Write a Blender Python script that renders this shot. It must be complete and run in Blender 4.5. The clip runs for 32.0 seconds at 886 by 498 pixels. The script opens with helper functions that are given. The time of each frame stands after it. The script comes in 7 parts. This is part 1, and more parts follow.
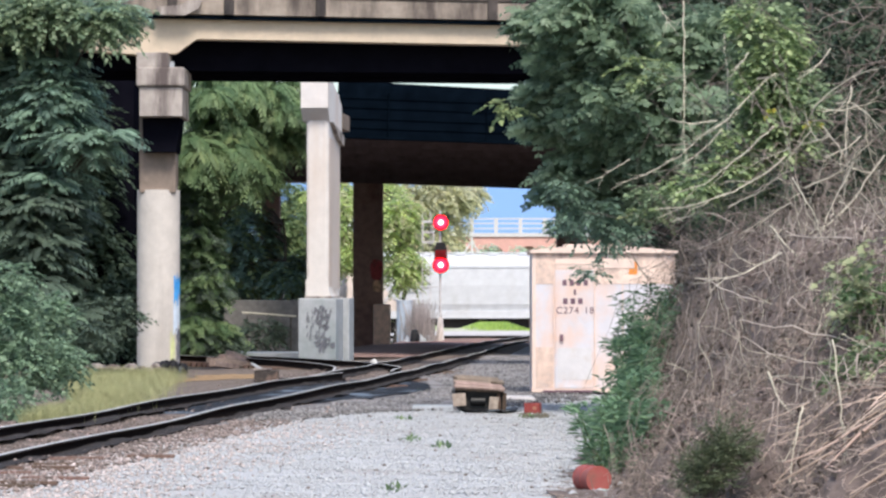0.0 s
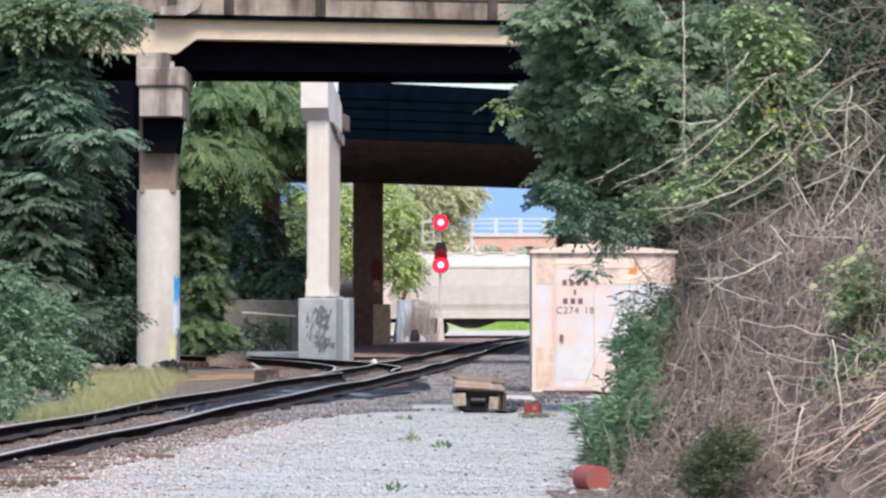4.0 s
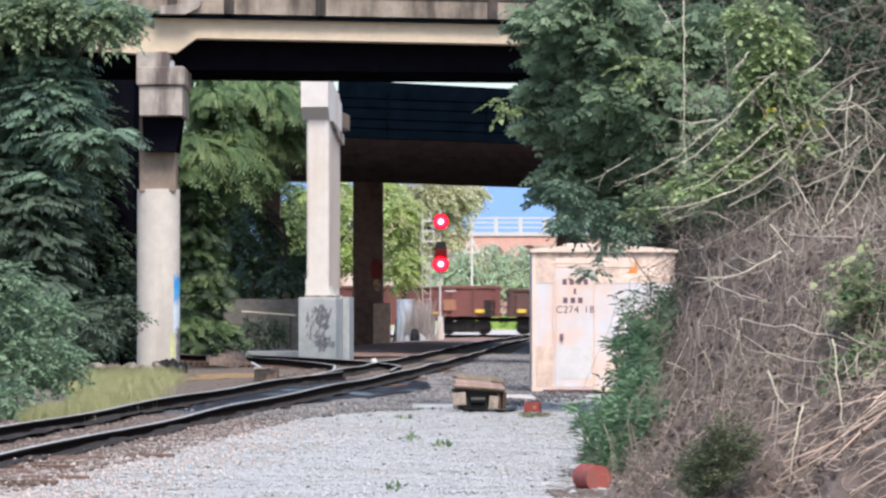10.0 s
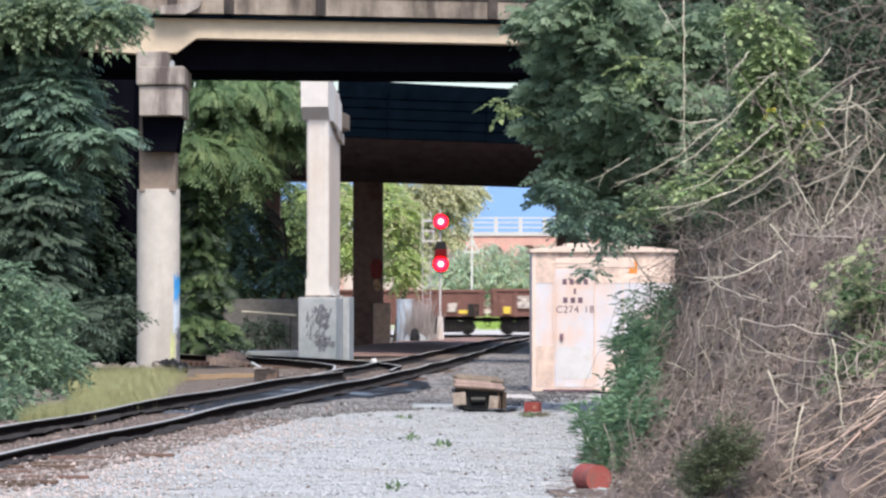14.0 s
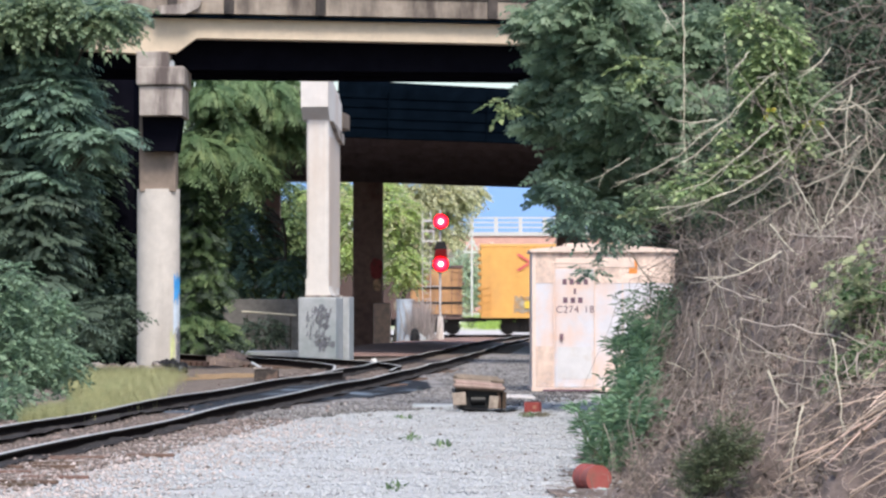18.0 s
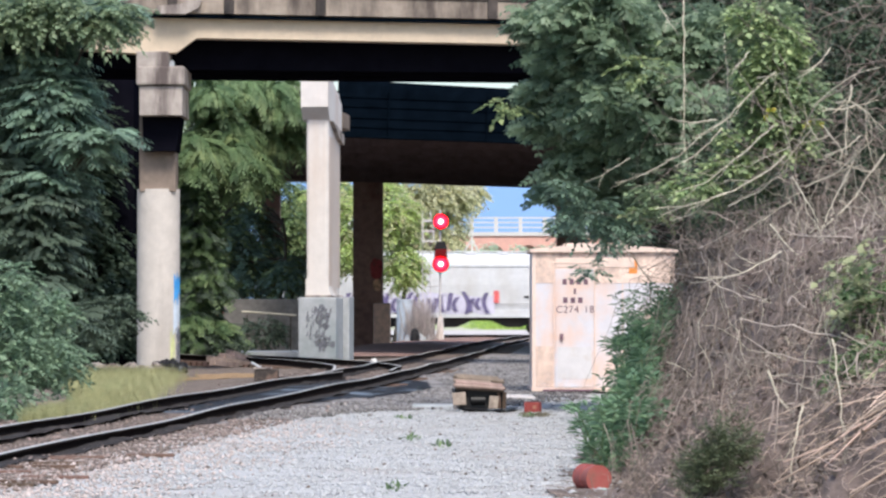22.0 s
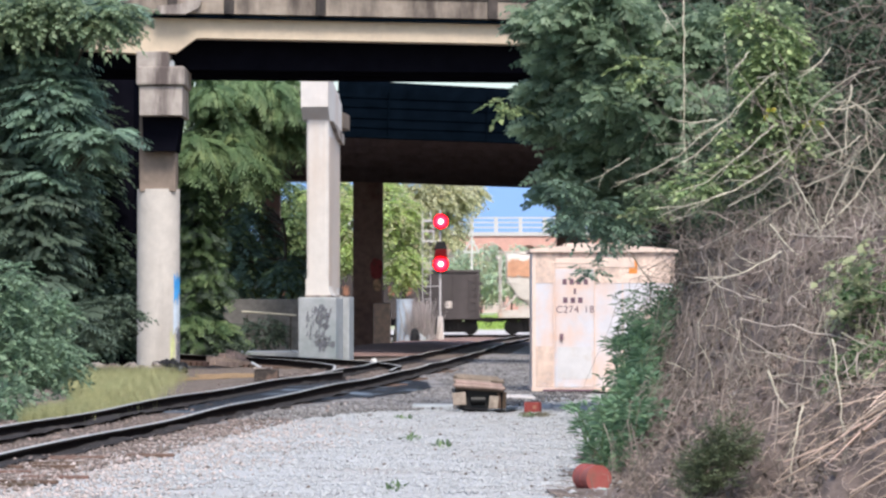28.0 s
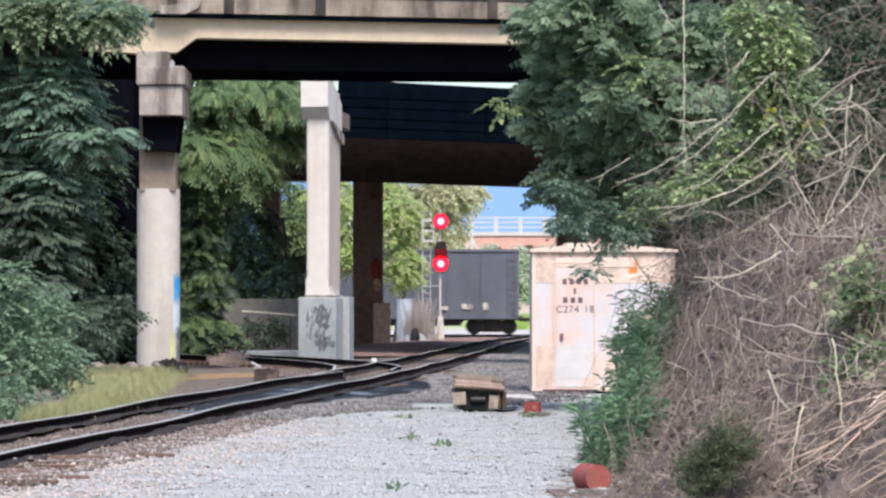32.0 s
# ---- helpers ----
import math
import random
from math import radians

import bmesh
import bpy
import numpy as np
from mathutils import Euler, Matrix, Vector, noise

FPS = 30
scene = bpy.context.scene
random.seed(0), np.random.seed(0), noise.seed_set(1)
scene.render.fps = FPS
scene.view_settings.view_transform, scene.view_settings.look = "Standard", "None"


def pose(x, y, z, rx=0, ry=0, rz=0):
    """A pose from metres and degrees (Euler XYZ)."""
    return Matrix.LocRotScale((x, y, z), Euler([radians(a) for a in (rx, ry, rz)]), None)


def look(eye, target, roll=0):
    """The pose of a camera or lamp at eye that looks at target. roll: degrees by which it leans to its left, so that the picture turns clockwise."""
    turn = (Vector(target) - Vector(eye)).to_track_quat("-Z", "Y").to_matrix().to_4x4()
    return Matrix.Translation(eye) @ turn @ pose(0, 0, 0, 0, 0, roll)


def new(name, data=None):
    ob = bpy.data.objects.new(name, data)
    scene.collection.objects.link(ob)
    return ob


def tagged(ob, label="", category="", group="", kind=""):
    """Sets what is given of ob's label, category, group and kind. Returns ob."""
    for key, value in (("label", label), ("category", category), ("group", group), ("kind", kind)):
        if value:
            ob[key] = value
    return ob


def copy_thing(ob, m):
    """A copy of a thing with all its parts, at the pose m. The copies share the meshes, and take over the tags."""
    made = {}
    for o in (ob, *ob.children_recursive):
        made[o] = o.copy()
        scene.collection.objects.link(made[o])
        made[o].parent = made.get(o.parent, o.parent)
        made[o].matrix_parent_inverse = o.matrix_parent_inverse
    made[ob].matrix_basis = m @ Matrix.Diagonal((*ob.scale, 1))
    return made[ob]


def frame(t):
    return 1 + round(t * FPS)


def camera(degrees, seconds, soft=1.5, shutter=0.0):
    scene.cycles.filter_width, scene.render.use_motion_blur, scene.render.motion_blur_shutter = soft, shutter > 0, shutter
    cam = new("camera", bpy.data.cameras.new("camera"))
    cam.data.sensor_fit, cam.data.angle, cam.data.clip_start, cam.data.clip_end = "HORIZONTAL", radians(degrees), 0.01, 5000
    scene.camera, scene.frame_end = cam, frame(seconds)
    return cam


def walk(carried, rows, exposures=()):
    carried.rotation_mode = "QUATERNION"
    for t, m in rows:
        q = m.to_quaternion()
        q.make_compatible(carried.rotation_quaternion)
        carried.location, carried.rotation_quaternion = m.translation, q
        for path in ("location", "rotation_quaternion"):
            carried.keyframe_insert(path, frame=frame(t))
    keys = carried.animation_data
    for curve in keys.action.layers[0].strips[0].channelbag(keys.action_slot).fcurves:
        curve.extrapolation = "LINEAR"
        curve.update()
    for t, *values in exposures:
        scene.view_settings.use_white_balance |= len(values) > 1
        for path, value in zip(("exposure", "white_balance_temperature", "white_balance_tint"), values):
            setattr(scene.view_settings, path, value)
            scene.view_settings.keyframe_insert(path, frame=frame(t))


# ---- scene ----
cam = camera(15.0, 32.0, soft=2.5, shutter=0.5)
EYE = (0.0, 0.0, 1.35)


def facing(tilt):
    return pose(*EYE, 90 + tilt, 0, 0)


walk(cam, [(0, facing(1.071)), (3.5, facing(1.071)), (7.5, facing(1.060)), (14.5, facing(1.055)), (27.5, facing(1.055)), (32.0, facing(1.052))])

# ---- light ----
world = bpy.data.worlds.new("world")
scene.world = world
world.use_nodes = True
wn = world.node_tree
sky = wn.nodes.new("ShaderNodeTexSky")
sky.sky_type, sky.sun_disc = "NISHITA", False
SUN_ELEVATION, SUN_TURN = radians(52), radians(166)
sky.sun_elevation, sky.sun_rotation = SUN_ELEVATION, SUN_TURN
sky.air_density, sky.dust_density, sky.ozone_density = 1.0, 1.6, 1.0
wn.nodes["Background"].inputs["Strength"].default_value = 0.115
wn.links.new(sky.outputs["Color"], wn.nodes["Background"].inputs["Color"])

sun_data = bpy.data.lights.new("sun", "SUN")
sun_data.energy, sun_data.angle, sun_data.color = 2.1, radians(20), (1.0, 0.94, 0.86)
sun = new("sun", sun_data)
to_sun = Vector((math.sin(SUN_TURN) * math.cos(SUN_ELEVATION), math.cos(SUN_TURN) * math.cos(SUN_ELEVATION), math.sin(SUN_ELEVATION)))
sun.matrix_world = look(to_sun * 60, (0, 0, 0))
scene.view_settings.exposure = 0.88


# ---- materials ----
def node(tree, kind, **values):
    n = tree.nodes.new(kind)
    for key, value in values.items():
        n.inputs[key].default_value = value
    return n


def rgb(c, k=1.0):
    return (min(c[0] * k, 1), min(c[1] * k, 1), min(c[2] * k, 1), 1)


def mixer(tree, a, b, factor):
    m = tree.nodes.new("ShaderNodeMix")
    m.data_type = "RGBA"
    for slot, value in ((6, a), (7, b), (0, factor)):
        if isinstance(value, bpy.types.NodeSocket):
            tree.links.new(value, m.inputs[slot])
        else:
            m.inputs[slot].default_value = value
    return m.outputs[2]


def ramp(tree, source, low, high):
    r = tree.nodes.new("ShaderNodeMapRange")
    r.inputs["From Min"].default_value, r.inputs["From Max"].default_value = low, high
    tree.links.new(source, r.inputs["Value"])
    return r.outputs["Result"]


def material(name, base, rough=0.8, metal=0.0, grain=8.0, vary=0.25, stain=None, stain_scale=0.6, stain_at=(0.5, 0.7),
             streak=1.0, bump=0.3, bump_scale=20.0, islands=0.0, objects=0.0, spread=0.02, specular=0.4):
    """A surface with fine grain, large blotches of the stain colour, relief, and a tint for each piece."""
    m = bpy.data.materials.new(name)
    m.use_nodes = True
    t = m.node_tree
    p = t.nodes["Principled BSDF"]
    p.inputs["Roughness"].default_value, p.inputs["Metallic"].default_value = rough, metal
    p.inputs["Specular IOR Level"].default_value = specular
    coords = t.nodes.new("ShaderNodeTexCoord")
    fine = node(t, "ShaderNodeTexNoise", Scale=grain, Detail=6.0, Roughness=0.65)
    t.links.new(coords.outputs["Object"], fine.inputs["Vector"])
    colour = mixer(t, rgb(base, 1 - vary), rgb(base, 1 + vary), ramp(t, fine.outputs["Fac"], 0.3, 0.7))
    if stain:
        squash = node(t, "ShaderNodeMapping", Scale=(1, 1, 1 / streak))
        t.links.new(coords.outputs["Object"], squash.inputs["Vector"])
        blot = node(t, "ShaderNodeTexNoise", Scale=stain_scale, Detail=5.0, Roughness=0.6)
        t.links.new(squash.outputs["Vector"], blot.inputs["Vector"])
        colour = mixer(t, colour, rgb(stain), ramp(t, blot.outputs["Fac"], *stain_at))
    for amount, kind, output in ((islands, "ShaderNodeNewGeometry", "Random Per Island"), (objects, "ShaderNodeObjectInfo", "Random")):
        if amount:
            chance = t.nodes.new(kind).outputs[output]
            tint = t.nodes.new("ShaderNodeHueSaturation")
            t.links.new(ramp(t, chance, 0, 1), tint.inputs["Fac"])
            tint.inputs["Fac"].default_value = 1
            v = t.nodes.new("ShaderNodeMapRange")
            v.inputs["To Min"].default_value, v.inputs["To Max"].default_value = 1 - amount, 1 + amount
            t.links.new(chance, v.inputs["Value"])
            t.links.new(v.outputs["Result"], tint.inputs["Value"])
            t.links.remove(tint.inputs["Fac"].links[0])
            h = t.nodes.new("ShaderNodeMapRange")
            h.inputs["To Min"].default_value, h.inputs["To Max"].default_value = 0.5 + spread, 0.5 - spread
            t.links.new(chance, h.inputs["Value"])
            t.links.new(h.outputs["Result"], tint.inputs["Hue"])
            t.links.new(colour, tint.inputs["Color"])
            colour = tint.outputs["Color"]
    t.links.new(colour, p.inputs["Base Color"])
    if bump:
        relief = node(t, "ShaderNodeTexNoise", Scale=bump_scale, Detail=4.0)
        t.links.new(coords.outputs["Object"], relief.inputs["Vector"])
        b = node(t, "ShaderNodeBump", Strength=bump, Distance=0.03)
        t.links.new(relief.outputs["Fac"], b.inputs["Height"])
        t.links.new(b.outputs["Normal"], p.inputs["Normal"])
    return m


def worn(m, scale=7.0, low=0.42, high=0.60):
    """Lets the ground show through a coat of paint in specks and streaks."""
    t = m.node_tree
    p, out = t.nodes["Principled BSDF"], t.nodes["Material Output"]
    coords = t.nodes.new("ShaderNodeTexCoord")
    specks = node(t, "ShaderNodeTexNoise", Scale=scale, Detail=5.0, Roughness=0.7)
    t.links.new(coords.outputs["Object"], specks.inputs["Vector"])
    clear = t.nodes.new("ShaderNodeBsdfTransparent")
    both = t.nodes.new("ShaderNodeMixShader")
    t.links.new(ramp(t, specks.outputs["Fac"], low, high), both.inputs[0])
    t.links.new(clear.outputs[0], both.inputs[1])
    t.links.new(p.outputs[0], both.inputs[2])
    t.links.new(both.outputs[0], out.inputs["Surface"])
    return m


def leaf_material(name, base, vary=0.33, spread=0.025, thin=0.35):
    """Leaves: each one of its own shade, lit through a little."""
    m = material(name, base, rough=0.55, grain=3.0, vary=0.3, islands=vary, spread=spread, bump=0, specular=0.35)
    t = m.node_tree
    p, out = t.nodes["Principled BSDF"], t.nodes["Material Output"]
    through_light = t.nodes.new("ShaderNodeBsdfTranslucent")
    t.links.new(p.inputs["Base Color"].links[0].from_socket, through_light.inputs["Color"])
    both = t.nodes.new("ShaderNodeMixShader")
    both.inputs[0].default_value = thin
    t.links.new(p.outputs[0], both.inputs[1])
    t.links.new(through_light.outputs[0], both.inputs[2])
    t.links.new(both.outputs[0], out.inputs["Surface"])
    return m


def glow_material(name, inner, outer, strength, size):
    """A lamp lens that gives off light, strongest in its middle."""
    m = bpy.data.materials.new(name)
    m.use_nodes = True
    t = m.node_tree
    t.nodes.remove(t.nodes["Principled BSDF"])
    coords = t.nodes.new("ShaderNodeTexCoord")
    length = t.nodes.new("ShaderNodeVectorMath")
    length.operation = "LENGTH"
    t.links.new(coords.outputs["Object"], length.inputs[0])
    e = t.nodes.new("ShaderNodeEmission")
    near = ramp(t, length.outputs["Value"], size, size * 0.12)
    steep = t.nodes.new("ShaderNodeMath")
    steep.operation = "POWER"
    steep.inputs[1].default_value = 11.0
    t.links.new(near, steep.inputs[0])
    t.links.new(mixer(t, rgb(outer), rgb(inner), steep.outputs[0]), e.inputs["Color"])
    power = t.nodes.new("ShaderNodeMapRange")
    power.inputs["To Min"].default_value, power.inputs["To Max"].default_value = strength * 0.22, strength
    t.links.new(near, power.inputs["Value"])
    t.links.new(power.outputs["Result"], e.inputs["Strength"])
    t.links.new(e.outputs[0], t.nodes["Material Output"].inputs["Surface"])
    return m


GRAVEL = material("crushed_stone", (0.475, 0.482, 0.500), 0.95, grain=30, vary=0.25, stain=(0.36, 0.325, 0.31), stain_scale=0.5, stain_at=(0.48, 0.72), bump=0.9, bump_scale=26)
STONES = material("loose_stone", (0.430, 0.440, 0.455), 0.95, grain=20, vary=0.10, islands=0.13, spread=0.01, bump=0)
DIRT = material("dark_dirt", (0.17, 0.135, 0.115), 0.95, grain=9, vary=0.45, stain=(0.10, 0.08, 0.07), stain_scale=1.0, bump=0.8, bump_scale=16)
# Oil-black ground; the blue blotches paint a wet sheen onto it.
OILY_SHADE = material("oily_ballast", (0.016, 0.016, 0.019), 0.55, grain=14, vary=0.5, stain=(0.17, 0.21, 0.26), stain_scale=0.9, stain_at=(0.56, 0.64), bump=0.8, bump_scale=18, specular=0.2)
EARTH = material("bank_earth", (0.155, 0.12, 0.108), 0.95, grain=6, vary=0.5, stain=(0.085, 0.065, 0.058), stain_scale=1.2, bump=0.9, bump_scale=12)
RAIL_STEEL = material("rail_steel", (0.019, 0.014, 0.013), 0.9, 0.0, grain=20, vary=0.4, bump=0.2, specular=0.05)
# Pale, barely metallic colour paints the sky's shine on the rail head.
RAIL_HEAD = material("polished_rail_head", (0.66, 0.645, 0.64), 0.45, 0.25, grain=12, vary=0.15, bump=0.05)
TIE_WOOD = material("tie_wood", (0.13, 0.085, 0.065), 0.9, grain=14, vary=0.4, objects=0.35, bump=0.6)
BEAM_TAN = material("tan_concrete_beam", (0.60, 0.49, 0.375), 0.85, grain=3, vary=0.1, stain=(0.40, 0.33, 0.28), stain_scale=0.6, stain_at=(0.55, 0.85), streak=3, bump=0.25, bump_scale=8)
CONCRETE = material("pale_concrete", (0.58, 0.53, 0.49), 0.85, grain=3, vary=0.1, stain=(0.30, 0.27, 0.25), stain_scale=0.7, stain_at=(0.55, 0.8), streak=5, bump=0.25, bump_scale=8)
CONCRETE_OLD = material("stained_concrete", (0.40, 0.35, 0.32), 0.9, grain=3, vary=0.2, stain=(0.12, 0.095, 0.09), stain_scale=2.0, stain_at=(0.45, 0.62), streak=5, bump=0.35, bump_scale=8)
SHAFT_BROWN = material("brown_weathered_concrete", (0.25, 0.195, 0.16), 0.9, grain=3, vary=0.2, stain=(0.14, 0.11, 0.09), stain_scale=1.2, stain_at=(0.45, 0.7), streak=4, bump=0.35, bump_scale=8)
PARAPET_CAP = material("sooty_coping", (0.085, 0.07, 0.064), 0.9, grain=3, vary=0.3, stain=(0.03, 0.026, 0.026), stain_scale=1.5, stain_at=(0.42, 0.62), streak=3, bump=0.35, bump_scale=8)
PARAPET = material("sooty_parapet", (0.33, 0.275, 0.23), 0.9, grain=3, vary=0.25, stain=(0.09, 0.072, 0.064), stain_scale=1.7, stain_at=(0.46, 0.70), streak=4, bump=0.35, bump_scale=8)
CONCRETE_GREY = material("grey_concrete", (0.42, 0.44, 0.465), 0.9, grain=4, vary=0.15, stain=(0.31, 0.355, 0.365), stain_scale=1.4, stain_at=(0.48, 0.72), streak=3, bump=0.3, bump_scale=9)
# Near-black base colour holds the deep shade under the overpass.
SHADE_BLACK = material("sooty_soffit", (0.006, 0.006, 0.010), 0.95, grain=2, vary=0.3, bump=0.2, specular=0.0)
# One near-black tone without gloss, for the plate girder and thin strips.
GIRDER_BLACK = material("dark_girder_paint", (0.0026, 0.0052, 0.0092), 0.9, grain=2, vary=0.4, bump=0.1, specular=0.0)
BROWN_STEEL = material("brown_pier_paint", (0.257, 0.162, 0.142), 0.85, grain=3, vary=0.3, stain=(0.16, 0.06, 0.04), stain_scale=0.5, stain_at=(0.6, 0.75), bump=0.2)
BARK = material("bark", (0.085, 0.07, 0.058), 0.95, grain=10, vary=0.4, bump=0.7)
DRY_STEM = material("dry_stem", (0.25, 0.208, 0.18), 0.9, grain=6, vary=0.3, islands=0.55, spread=0.012, bump=0)
PALE_BRANCH = material("pale_dead_branch", (0.58, 0.53, 0.42), 0.85, grain=8, vary=0.25, bump=0.2)
# Two darker leaf copies that hold the shade inside and under crowns.
LEAF_DEEP_SHADE = leaf_material("leaf_deep", (0.085, 0.125, 0.08))
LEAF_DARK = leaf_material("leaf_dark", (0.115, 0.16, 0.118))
LEAF_BLUE = leaf_material("leaf_bluish", (0.185, 0.275, 0.205))
LEAF_MOSS = leaf_material("leaf_moss_green", (0.205, 0.288, 0.185), thin=0.45)
LEAF_TEAL = leaf_material("leaf_teal_green", (0.225, 0.335, 0.265))
LEAF_FERN = leaf_material("leaf_fern_green", (0.185, 0.26, 0.115), vary=0.4)
LEAF_GREY = leaf_material("leaf_grey_green", (0.26, 0.345, 0.235), thin=0.45)
LEAF_MID = leaf_material("leaf_mid", (0.16, 0.245, 0.115))
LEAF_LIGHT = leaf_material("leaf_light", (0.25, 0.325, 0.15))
# Sunlight and distance haze are mixed into the next two leaf colours.
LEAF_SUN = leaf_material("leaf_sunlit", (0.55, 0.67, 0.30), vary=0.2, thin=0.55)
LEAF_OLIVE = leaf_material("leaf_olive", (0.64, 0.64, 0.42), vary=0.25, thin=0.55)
LEAF_YELLOW = leaf_material("leaf_yellow", (0.42, 0.40, 0.06), vary=0.2)
GRASS_DRY = leaf_material("pale_grass", (0.47, 0.47, 0.235), vary=0.25)
GRASS_LIME = leaf_material("lime_grass", (0.38, 0.54, 0.13))


# ---- mesh helpers ----
def mesh_object(name, bm, mat, parent=None, label="", smooth=False):
    data = bpy.data.meshes.new(name)
    bm.to_mesh(data)
    bm.free()
    for m in (mat if isinstance(mat, (list, tuple)) else (mat,)):
        data.materials.append(m)
    if smooth:
        data.polygons.foreach_set("use_smooth", [True] * len(data.polygons))
    ob = new(name, data)
    ob.parent = parent
    if label:
        ob["label"] = label
    return ob


def part(name, bm, mat, parent, label="", smooth=False):
    return mesh_object(name, bm, mat, parent, label, smooth)


def again(ob, m, parent=None):
    """Another object on the same mesh, at the pose m under the same or another parent."""
    o = bpy.data.objects.new(ob.name.split(".")[0], ob.data)
    scene.collection.objects.link(o)
    o.parent = parent or ob.parent
    o.matrix_basis = m
    return o


def thing(name, m, label, category, group="", kind=""):
    ob = new(name)
    ob.matrix_basis = m
    return tagged(ob, label, category, group, kind)


def add_box(bm, x0, x1, y0, y1, z0, z1, bevel=0.0, mat=0):
    r = bmesh.ops.create_cube(bm, size=1)
    vs = r["verts"]
    for v in vs:
        v.co = ((x0 + x1) / 2 + v.co.x * (x1 - x0), (y0 + y1) / 2 + v.co.y * (y1 - y0), (z0 + z1) / 2 + v.co.z * (z1 - z0))
    faces = {f for v in vs for f in v.link_faces}
    if bevel:
        got = bmesh.ops.bevel(bm, geom=list({e for v in vs for e in v.link_edges}), offset=bevel, segments=2, profile=0.6, affect="EDGES")
        faces = {f for f in faces if f.is_valid} | set(got["faces"])
    for f in faces:
        f.material_index = mat
    return bm


def box(x0, x1, y0, y1, z0, z1, bevel=0.0):
    return add_box(bmesh.new(), x0, x1, y0, y1, z0, z1, bevel)


def add_tube(bm, a, b, r0, r1=None, sides=10, mat=0):
    a, b = Vector(a), Vector(b)
    r1 = r0 if r1 is None else r1
    turn = (b - a).to_track_quat("Z", "Y").to_matrix().to_4x4()
    got = bmesh.ops.create_cone(bm, cap_ends=True, segments=sides, radius1=r0, radius2=r1, depth=(b - a).length, matrix=Matrix.Translation((a + b) / 2) @ turn)
    for f in {f for v in got["verts"] for f in v.link_faces}:
        f.material_index = mat
    return bm


def tube(a, b, r0, r1=None, sides=10):
    return add_tube(bmesh.new(), a, b, r0, r1, sides)


def add_prism(bm, outline, y0, y1, mat=0):
    """An outline in x and z, drawn out along y."""
    near = [bm.verts.new((x, y0, z)) for x, z in outline]
    far = [bm.verts.new((x, y1, z)) for x, z in outline]
    n = len(outline)
    fs = [bm.faces.new(near), bm.faces.new(far[::-1])]
    for i in range(n):
        fs.append(bm.faces.new((near[i], far[i], far[(i + 1) % n], near[(i + 1) % n])))
    for f in fs:
        f.material_index = mat
    bmesh.ops.recalc_face_normals(bm, faces=fs)
    return bm


def add_loft(bm, outline, x0, x1, mat=0):
    """An outline in y and z, drawn out along x."""
    near = [bm.verts.new((x0, y, z)) for y, z in outline]
    far = [bm.verts.new((x1, y, z)) for y, z in outline]
    n = len(outline)
    fs = [bm.faces.new(near), bm.faces.new(far[::-1])]
    for i in range(n):
        fs.append(bm.faces.new((near[i], far[i], far[(i + 1) % n], near[(i + 1) % n])))
    for f in fs:
        f.material_index = mat
    bmesh.ops.recalc_face_normals(bm, faces=fs)
    return bm


def polygon_mesh(name, verts, faces, mat, parent=None, label="", smooth=False):
    """Many equal-sided faces at once: verts (n, 3), faces (m, k)."""
    verts, faces = np.asarray(verts, dtype=np.float32), np.asarray(faces, dtype=np.int32)
    data = bpy.data.meshes.new(name)
    data.vertices.add(len(verts))
    data.vertices.foreach_set("co", verts.ravel())
    count, k = faces.shape
    data.loops.add(count * k)
    data.loops.foreach_set("vertex_index", faces.ravel())
    data.polygons.add(count)
    data.polygons.foreach_set("loop_start", np.arange(0, count * k, k, dtype=np.int32))
    if smooth:
        data.polygons.foreach_set("use_smooth", np.ones(count, dtype=bool))
    data.update(calc_edges=True)
    data.materials.append(mat)
    ob = new(name, data)
    ob.parent = parent
    if label:
        ob["label"] = label
    return ob


def unit(v):
    return v / np.maximum(np.linalg.norm(v, axis=-1, keepdims=True), 1e-6)


def leaves(rng, at, along, length, width, fold=0.25):
    """Folded diamond leaves: base points and directions (n, 3). Returns verts (n * 4, 3) and quads."""
    n = len(at)
    along = unit(along)
    side = unit(np.cross(along, unit(np.array([0, 0, 1.0]) + rng.normal(0, 0.30, (n, 3)))))
    up = np.cross(side, along)
    size = rng.uniform(0.65, 1.25, (n, 1))
    ll, ww = length * size, width * size
    tip = at + along * ll - up * ll * 0.12
    mid = at + along * ll * 0.45
    verts = np.stack([at, mid + side * ww + up * ww * fold, tip, mid - side * ww + up * ww * fold], 1).reshape(-1, 3)
    return verts, np.arange(n * 4).reshape(-1, 4)


def crown_points(rng, lobes, count):
    """Points and outward ways in a crown of ellipsoid lobes, denser towards the shell, uneven."""
    volumes = np.array([l[3] * l[4] * l[5] for l in lobes]) ** 0.67
    pick = rng.choice(len(lobes), count, p=volumes / volumes.sum())
    l = np.array(lobes)[pick]
    way = unit(rng.normal(0, 1, (count, 3)))
    lump = 0.80 + 0.22 * np.sin(way[:, :1] * 5 + l[:, :1] * 3) * np.cos(way[:, 2:] * 6 + l[:, 2:3] * 2) + 0.10 * np.sin(way[:, 1:2] * 13 + way[:, 2:] * 11)
    r = lump * rng.uniform(0.35, 1.0, (count, 1)) ** 0.45
    return l[:, :3] + way * l[:, 3:6] * r, way


